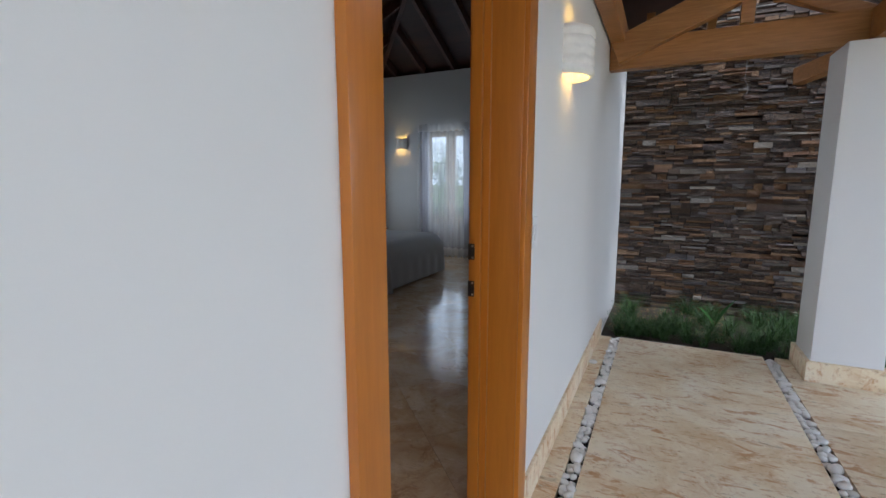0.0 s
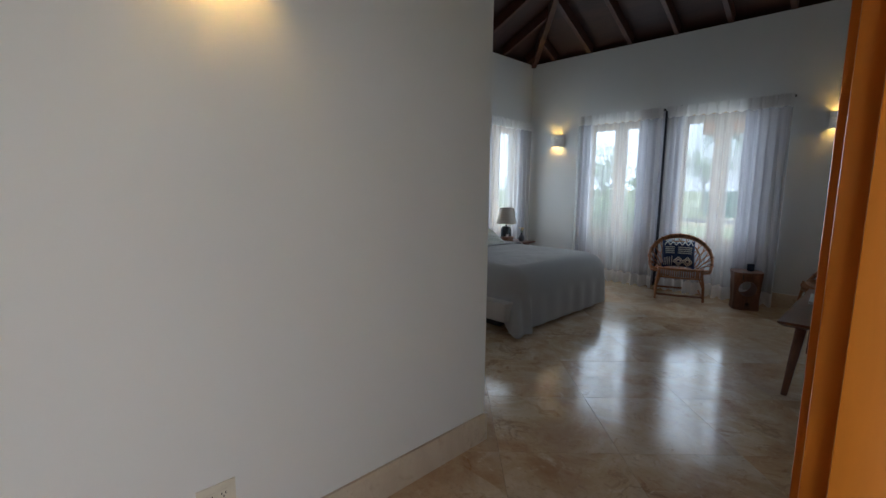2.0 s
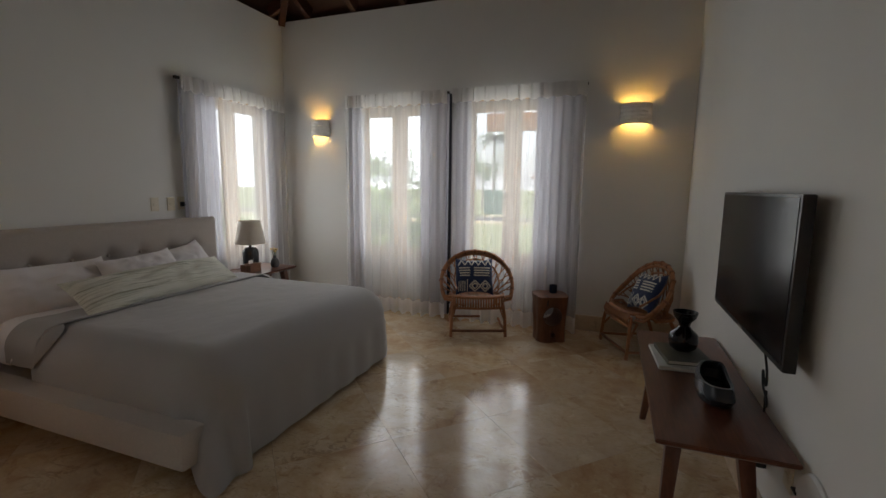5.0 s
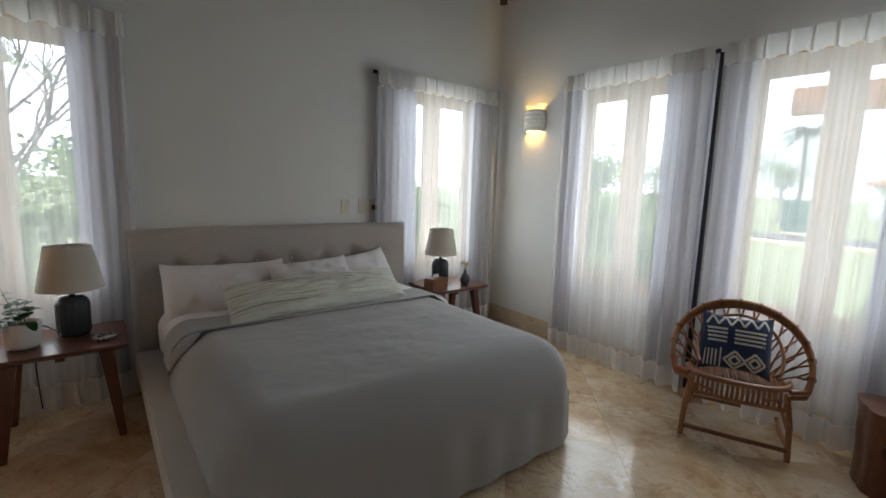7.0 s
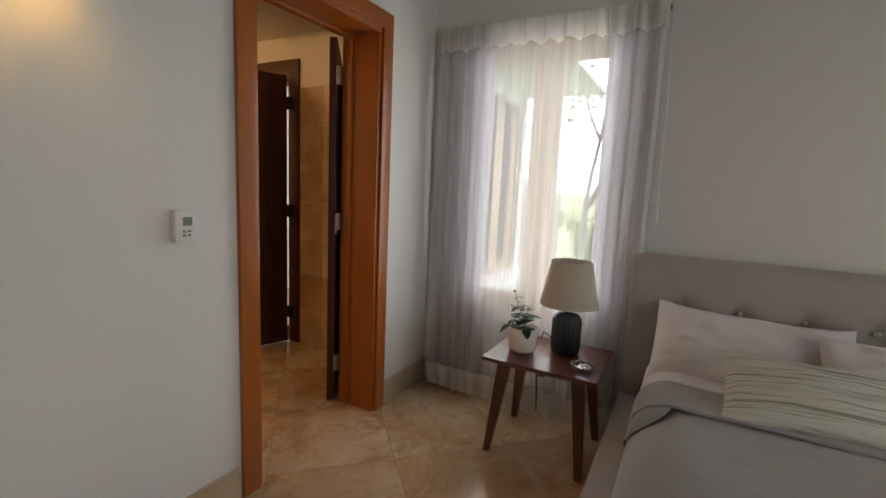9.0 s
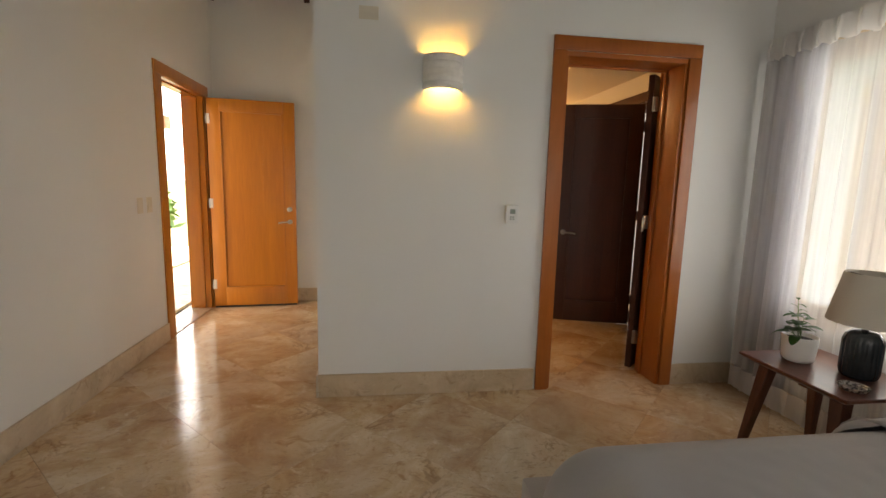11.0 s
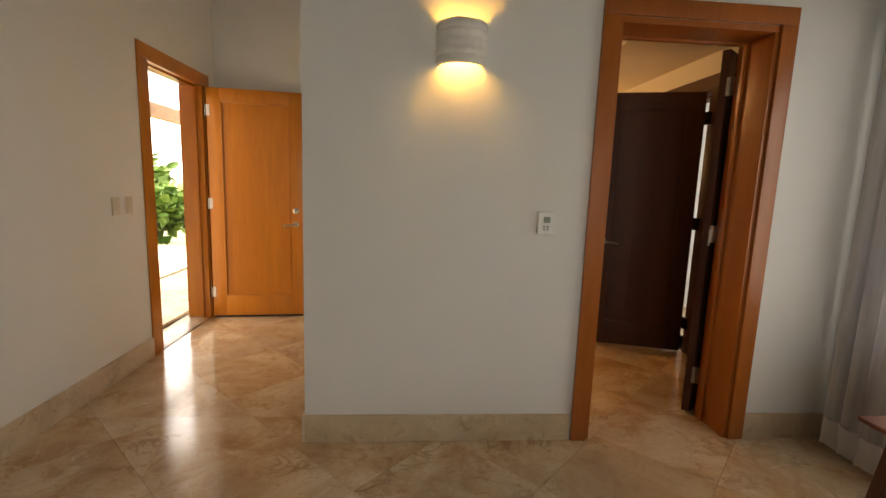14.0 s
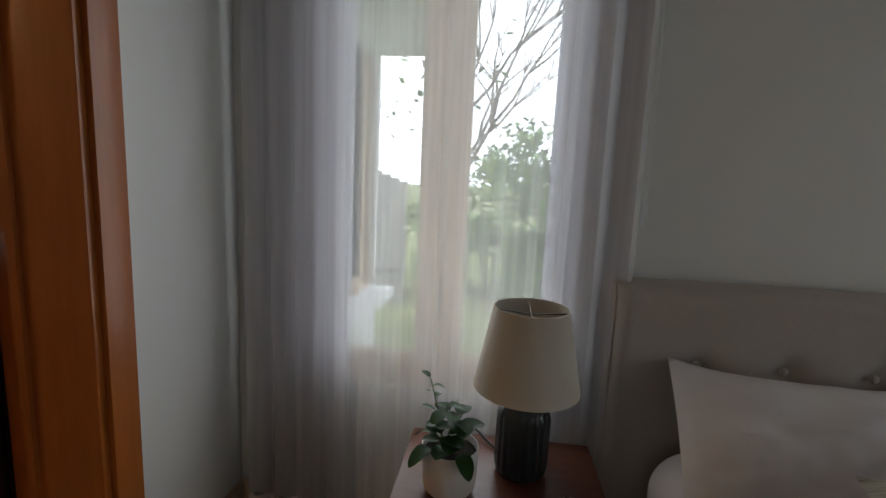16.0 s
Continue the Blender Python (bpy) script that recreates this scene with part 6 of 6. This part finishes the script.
beam("lintel", (1.27, -2.5, BZ + 0.21), (1.27, 4.62, BZ + 0.21), 0.12, 0.20, M_PORCH, "", po)
beam("knee_brace", (0.98, 4.60, BZ + 0.0), (1.2, 4.20, BZ + 0.05), 0.09, 0.12, M_PORCH, "", po)
for k in range(5):
    x = -0.05 + 0.42 * k
    beam("rafter_end", (x, 4.12, BZ + 0.30 + 0.46 * (x - XO) * 0.9), (x, 4.55, BZ + 0.12 + 0.46 * (x - XO) * 0.9), 0.06, 0.12, M_PORCH, "", po)
# boarding runs on south, out of view, to dim the patio wall
bm = bmesh.new()
for xa, xb in ((XO - 0.02, 2.2), (4.9, 2.2)):
    prism(bm, [(xa, -2.5, BZ + 0.50), (xb, -2.5, BZ + 1.53), (xb, 4.15, BZ + 1.53), (xa, 4.15, BZ + 0.50)], [(xa, -2.5, BZ + 0.55), (xb, -2.5, BZ + 1.58), (xb, 4.15, BZ + 1.58), (xa, 4.15, BZ + 0.55)])
# extra strip past the truss, added to keep sun off the wall
prism(bm, [(XO - 0.02, 4.15, BZ + 0.50), (1.0, 4.15, BZ + 1.04), (1.0, 5.0, BZ + 1.04), (XO - 0.02, 5.0, BZ + 0.50)], [(XO - 0.02, 4.15, BZ + 0.55), (1.0, 4.15, BZ + 1.09), (1.0, 5.0, BZ + 1.09), (XO - 0.02, 5.0, BZ + 0.55)])
part("boarding", bm, M_ROOFWOOD, po, smooth=False)
solid("wall_patio_east", box(9.0, 9.2, -8, 5.6, -0.3, 2.2), M_WALL_OUT, "white rendered wall across the patio", "wall", "structure", smooth=False)
# planting bed with mondo grass
solid("planting_bed", box(XO, 4.9, 4.30, 5.62, -0.35, -0.06), M_EARTH, "dark earth of the planting bed", "soil", "structure", smooth=False)
rnd = random.Random(4)
bm = bmesh.new()
for k in range(150):
    cx, cy = rnd.uniform(XO + 0.10, 2.3), rnd.uniform(4.37, 5.5)
    if -0.1 < cx < 0.5 and cy > 4.75 and rnd.random() < 0.85:
        continue
    size = rnd.uniform(0.65, 1.1)
    for j in range(64):
        a = rnd.uniform(0, 6.28)
        ln, wd = size * rnd.uniform(0.14, 0.30), rnd.uniform(0.004, 0.0075)
        d = Vector((math.cos(a), math.sin(a), 0))
        s = Vector((-d.y, d.x, 0)) * wd / 2
        b0 = Vector((cx + rnd.uniform(-0.03, 0.03), cy + rnd.uniform(-0.03, 0.03), -0.06))
        spread = rnd.uniform(0.35, 1.15)
        pts = [b0 + d * ln * spread * f + Vector((0, 0, ln * (1.15 * f - spread * 0.75 * f * f))) for f in (0, 0.4, 0.75, 1.0)]
        prev = None
        for i, p in enumerate(pts):
            w = s * (1 - i / 3.2)
            cur = [bm.verts.new(p - w), bm.verts.new(p + w)]
            if prev:
                bm.faces.new((prev[0], prev[1], cur[1], cur[0]))
            prev = cur
me = mesh_of(bm, "mondo_grass", M_GRASSBLADE)
tagged(new("mondo_grass", me), "dense dark green tufts of mondo grass along the stone wall", "grass", kind="stuff")
bm = bmesh.new()
oval_leaf(bm, (0.62, 4.95, -0.03), (0.35, 0.1, 1.0), 0.32, 0.06, 0.2)
oval_leaf(bm, (0.62, 4.95, -0.03), (-0.4, 0.2, 0.9), 0.24, 0.05, 0.3)
solid("seedling", bm, M_LEAF, "single pale green broad-leaved seedling among the grass", "plant")
M_DRYLEAF = plain("dry_leaf", (0.26, 0.17, 0.09), 0.9, 0, 0.3, 30)
bm = bmesh.new()
for k in range(420):
    p = Vector((rnd.uniform(XO + 0.05, 0.75), rnd.uniform(4.6, 5.55), -0.052))
    a = rnd.uniform(0, 6.28)
    oval_leaf(bm, p, (math.cos(a), math.sin(a), rnd.uniform(0, 0.3)), rnd.uniform(0.02, 0.05), 0.02, 0.1)
tagged(new("leaf_litter", mesh_of(bm, "leaf_litter", M_DRYLEAF)), "scattered dry brown leaves on the soil", "leaf litter", kind="stuff")
# ledger stone wall
sw_ = solid("wall_stone", box(XO, 4.9, 5.62, 5.80, -0.3, 3.9), M_MORTAR, "garden wall clad in thin brown and grey slate ledges", "wall", "structure", smooth=False)
rnd = random.Random(21)
unit = []
for k in range(8):
    bm = bmesh.new()
    bm_box(bm, 0, 1, 0, 1, 0, 1)
    for v in bm.verts:
        v.co += Vector((0, 0, 0.10 * noise.noise(v.co * 3 + Vector((k, 2, 1)))))
        if v.co.y < 0.5:
            v.co.y += 0.25 * noise.noise(v.co * 2 + Vector((k * 3, 0, 5)))
    unit.append(mesh_of(bm, "stone", M_STONE))
stuff = bmesh.new()
count = 0
z = -0.10
while z < 3.75:
    course = rnd.choice((0.042, 0.050, 0.058))
    x = XO + 0.002
    while x < 2.6:
        ln = rnd.choice((rnd.uniform(0.05, 0.12), rnd.uniform(0.10, 0.26)))
        e = min(x + ln, 2.6)
        split = rnd.choice(((1.0,), (0.5, 1.0), (0.36, 1.0), (0.64, 1.0), (0.33, 0.67, 1.0)))
        low = 0.0
        for top in split:
            za, h = z + course * low, course * (top - low)
            low = top
            dp = rnd.uniform(0.006, 0.075)
            xa, xb = x + rnd.uniform(0, 0.004), e - rnd.uniform(0.001, 0.006)
            if 0.9 < za < 1.9 and x < 1.3 and count < 300:
                ob = new("stone", rnd.choice(unit))
                ob.parent = sw_
                ob.matrix_basis = Matrix.LocRotScale((xa, 5.62 - dp, za), None, (xb - xa, dp, h - 0.0018))
                count += 1
            else:
                y0 = 5.62 - dp
                j1, j2 = rnd.uniform(0, 0.010), rnd.uniform(0, 0.010)
                t1, t2 = za + h - 0.0018 - rnd.uniform(0, 0.004), za + h - 0.0018 - rnd.uniform(0, 0.004)
                prism(stuff, [(xa, 5.62, za), (xb, 5.62, za), (xb, y0 + j1, za), (xa, y0 + j2, za)], [(xa, 5.62, t1), (xb, 5.62, t2), (xb, y0 + j2, t2), (xa, y0 + j1, t1)])
        x = e
    z += course
me = bpy.data.meshes.new("stone_cladding")
bmesh.ops.recalc_face_normals(stuff, faces=stuff.faces[:])
stuff.to_mesh(me)
stuff.free()
me.materials.append(M_STONE)
cl = new("stone_cladding", me)
cl.parent = sw_
tagged(cl, "thin uneven slate ledges in brown, rust and grey", kind="stuff")

solid("loose_wire", tube(rounded([(0.755, 5.545, 2.485), (0.755, 5.545, 2.376), (0.752, 5.545, 2.299), (0.78, 5.545, 2.234), (0.773, 5.545, 2.151)]), 0.002, 6), M_FENCE, "thin pale loose wire hanging on the stone wall", "wire")


# ---- garden beyond the windows ----
def crown(name, centre, radius, count, leaf_len, seed, squash=0.75):
    """Leaf clumps round a few limb ends, with gaps."""
    r2 = random.Random(seed)
    bm = bmesh.new()
    hubs = [Vector((r2.gauss(0, 0.45), r2.gauss(0, 0.45), r2.gauss(0, 0.40 * squash))) * radius for _ in range(16)]
    for _ in range(count):
        h = r2.choice(hubs)
        p = Vector(centre) + h + Vector((r2.gauss(0, 1), r2.gauss(0, 1), r2.gauss(0, 0.8))) * radius * 0.20
        d = Vector((r2.uniform(-1, 1), r2.uniform(-1, 1), r2.uniform(-0.7, 0.7))).normalized()
        s = d.cross(Vector((r2.uniform(-1, 1), r2.uniform(-1, 1), 1))).normalized()
        ln = leaf_len * r2.uniform(0.6, 1.3)
        a, b2, c2, d2 = p, p + d * ln * 0.5 + s * ln * 0.25, p + d * ln, p + d * ln * 0.5 - s * ln * 0.25
        bm.faces.new([bm.verts.new(q) for q in (a, b2, c2, d2)])
    return bm


def tree(x, y, h, rad, seed, label, count=2600, leaf=0.16):
    r2 = random.Random(seed)
    tr = thing("tree", label, "tree", pose(x, y, -0.36))
    bm = tube([(0, 0, 0), (0.08, 0.05, h * 0.3), (0.0, 0.1, h * 0.6), (0.1, 0, h * 0.85)], 0.05 * h / 2.2, 8, taper=0.02)
    for k in range(7):
        a = k * 2.4
        z0 = h * r2.uniform(0.3, 0.7)
        e = Vector((math.cos(a), math.sin(a), 0)) * rad * 0.8 + Vector((0, 0, z0 + h * 0.28))
        tube([(0.04, 0.05, z0), e.lerp(Vector((0, 0, z0)), 0.5) + Vector((0, 0, 0.15)), e], 0.022 * h / 2.2, 6, bm, taper=0.006)
    part("trunk", bm, M_BARK, tr)
    part("crown", crown("crown", (0, 0, h * 0.78), rad, count, leaf, seed), M_TREELEAF, tr, smooth=False)
    return tr


def shrub(x, y, h, rad, seed, label, count=2200, leaf=0.12):
    sh = thing("shrub", label, "shrub", pose(x, y, -0.36))
    bm = bmesh.new()
    for k in range(6):
        a = k * 1.05
        tube([(0.05 * math.cos(a), 0.05 * math.sin(a), 0), (rad * 0.4 * math.cos(a), rad * 0.4 * math.sin(a), h * 0.7)], 0.02, 6, bm, taper=0.006)
    part("stems", bm, M_BARK, sh)
    part("foliage", crown("foliage", (0, 0, h * 0.55), rad, count, leaf, seed, h / rad * 0.9), M_TREELEAF, sh, smooth=False)


for k, (x, y) in enumerate(((3.2, -5.2), (4.0, -5.7), (4.9, -5.3))):
    shrub(x, y, 1.75 + 0.12 * (k % 3), 0.62, 160 + k, "broad-leaved green shrub beyond the patio paving", 900, 0.34)
rnd = random.Random(77)
for k in range(9):
    shrub(-9.6 - rnd.uniform(0, 1.6), 3.05 + k * 0.9, rnd.uniform(1.2, 1.6), 0.9, 100 + k, "dense green garden shrub outside the bedroom window")
for k in range(4):
    shrub(-7.8 + k * 0.95, 12.6 + rnd.uniform(-0.5, 0.8), rnd.uniform(1.1, 1.5), 0.9, 130 + k, "dense green garden shrub north of the house")
for x, y, h, r_, s in ((-15, 4.6, 2.6, 1.2, 1), (-16, 8.5, 2.9, 1.4, 2), (-8.6, 14.2, 2.9, 1.2, 3), (-13.5, 27.5, 3.6, 2.0, 4), (-17, 12.5, 3.2, 1.6, 6), (1.5, 34, 5.5, 3.0, 7), (-4, 42, 6, 3.4, 8), (-11.4, 40, 4.4, 1.9, 9), (-20, 30, 6, 3.2, 10), (8, 48, 6.5, 3.6, 12)):
    tree(x, y, h, r_, s, "leafy green garden tree")
# bare branching tree by the west window
bt = thing("bare_tree", "thin pale tree with bare branches and few leaves", "tree", pose(-8.2, 3.3, -0.36))
bm = bmesh.new()
r2 = random.Random(8)
def branch(p, d, ln, r, depth):
    q = p + d * ln
    tube([p, p.lerp(q, 0.5) + Vector((r2.uniform(-1, 1), r2.uniform(-1, 1), 0)) * ln * 0.06, q], r, 6, bm, taper=r * 0.6)
    if depth:
        for _ in range(3):
            nd = (d + Vector((r2.uniform(-0.8, 0.8), r2.uniform(-0.8, 0.8), r2.uniform(-0.2, 0.5)))).normalized()
            branch(q, nd, ln * r2.uniform(0.55, 0.8), r * 0.6, depth - 1)
branch(Vector((0, 0, 0)), Vector((0.05, 0.05, 1)).normalized(), 1.5, 0.05, 4)
part("trunk", bm, M_BARK, bt)
part("leaves", crown("leaves", (0, 0, 3.0), 0.9, 160, 0.10, 3), M_TREELEAF, bt, smooth=False)
# fence by the wing
fe = thing("fence", "weathered grey upright board fence beside the wing", "fence", pose(-9.4, 1.05, -0.36))
for k in range(14):
    part("board", box(0.0, 0.025, k * 0.12, k * 0.12 + 0.112, 0, 2.3 - 0.045 * k, 0.003), M_FENCE, fe)
part("rail", box(0.026, 0.06, 0, 1.68, 0.5, 0.58, 0.003), M_FENCE, fe)
# road, kerb, roadside box and palms to the north
solid("road", box(-200, 200, 24.5, 29.5, -0.40, -0.345), M_ROAD, "grey asphalt road beyond the lawn", "road", "structure", smooth=False)
solid("kerb", box(-200, 200, 24.2, 24.5, -0.40, -0.25, 0.01), M_PATIO, "pale concrete kerb along the road", "kerb", "structure")
bx_ = thing("utility_box", "green metal utility box beside the road", "utility box", pose(-7.8, 30.6, -0.36))
part("cabinet", box(-0.7, 0.7, -0.5, 0.5, 0.1, 1.6, 0.03), M_GREENBOX, bx_)
part("base", box(-0.8, 0.8, -0.6, 0.6, 0, 0.1, 0.01), M_PATIO, bx_)


def palm(x, y, h, seed):
    pm = thing("palm_tree", "tall palm tree with drooping fronds by the road", "palm tree", pose(x, y, -0.36))
    part("trunk", tube([(0, 0, 0), (0.1, 0, h * 0.4), (0.0, 0.1, h * 0.8), (0.05, 0.1, h)], 0.16, 10, taper=0.10), M_BARK, pm)
    r3 = random.Random(seed)
    for k in range(30):
        a = k * 2.4 + r3.uniform(-0.2, 0.2)
        lift = r3.uniform(-0.3, 0.9)
        bm = bmesh.new()
        d = Vector((math.cos(a), math.sin(a), 0))
        L = r3.uniform(1.2, 1.7)
        spine = [Vector((0.05, 0.1, h)) + d * L * f + Vector((0, 0, lift * L * f - 1.0 * L * f * f * 0.8)) for f in [i / 9 for i in range(10)]]
        tube(spine, 0.02, 5, bm, taper=0.006)
        for i in range(1, 10):
            for sgn in (-1, 1):
                s = Vector((-d.y, d.x, 0)) * sgn
                p = spine[i]
                ln = 0.55 * math.sin(math.pi * (0.15 + 0.8 * i / 10))
                q = p + s * ln + d * 0.25 * ln - Vector((0, 0, 0.35 * ln))
                w = d * 0.12
                bm.faces.new([bm.verts.new(v_) for v_ in (p - w, p + w, q)])
        part("frond", bm, M_TREELEAF, pm, smooth=False)


palm(-11.7, 45, 6.4, 1)
# pergola beam beyond the north windows
pg = thing("pergola", "brown timber pergola beam on a post in the garden", "pergola", pose(0, 10.0, -0.36), kind="structure")
part("beam", box(-3.0, -1.1, -0.07, 0.07, 2.60, 2.86, 0.006), M_PORCH, pg)
part("post", box(-1.28, -1.14, -0.07, 0.07, 0, 2.60, 0.006), M_PORCH, pg)
bp = thing("banana_plant", "young broad-leaved green plant on the lawn outside the windows", "plant", pose(-2.3, 8.7, -0.36))
for k, (dx, dy, ln) in enumerate(((0.15, 0.1, 1.25), (-0.35, 0.1, 1.1), (0.45, -0.05, 1.0))):
    bm = bmesh.new()
    oval_leaf(bm, (0, 0, 0.02), (dx, dy, 1.0), ln, 0.26, 0.25)
    part("leaf", bm, M_TREELEAF, bp)
# neighbouring house
ho = thing("house", "white neighbouring house with terracotta roof across the road", "house", pose(-1.0, 60, -0.36))
part("wall", box(-9, 9, 0, 8, 0, 3.0), M_WALL_OUT, ho, smooth=False)
bm = bmesh.new()
prism(bm, [(-9.8, -0.8, 3.0), (9.8, -0.8, 3.0), (9.8, 8.8, 3.0), (-9.8, 8.8, 3.0)], [(-4, 3.9, 5.4), (4, 3.9, 5.4), (4, 4.1, 5.4), (-4, 4.1, 5.4)])
part("roof", bm, M_ROOFTILE, ho, smooth=False)
for x in (-6.5, -2.2, 2.2, 6.5):
    wnd = part("window", box(x - 0.8, x + 0.8, -0.04, 0.0, 0.9, 2.2, 0.01), M_WINDOWWOOD, ho)
    part("pane", box(x - 0.7, x + 0.7, -0.05, -0.041, 1.0, 2.1), M_SCREEN, wnd, smooth=False)

# ---- floor slabs ----
floor_tiles(floor_ob, XW, XE, YP - 0.25, YN, 0.61, 45, 0.0, M_FLOOR, gap=0.0008, origin=(-2.2, 3.4))
floor_tiles(floor_ob, XC, XE, YB, YP - 0.25, 0.61, 45, 0.0, M_FLOOR, gap=0.0008, origin=(-2.2, 3.4))
floor_tiles(floor_ob, XW, XC - 0.15, -1.4, YP - 0.25, 0.61, 45, 0.0, M_FLOOR, gap=0.0008, origin=(-2.2, 3.4))
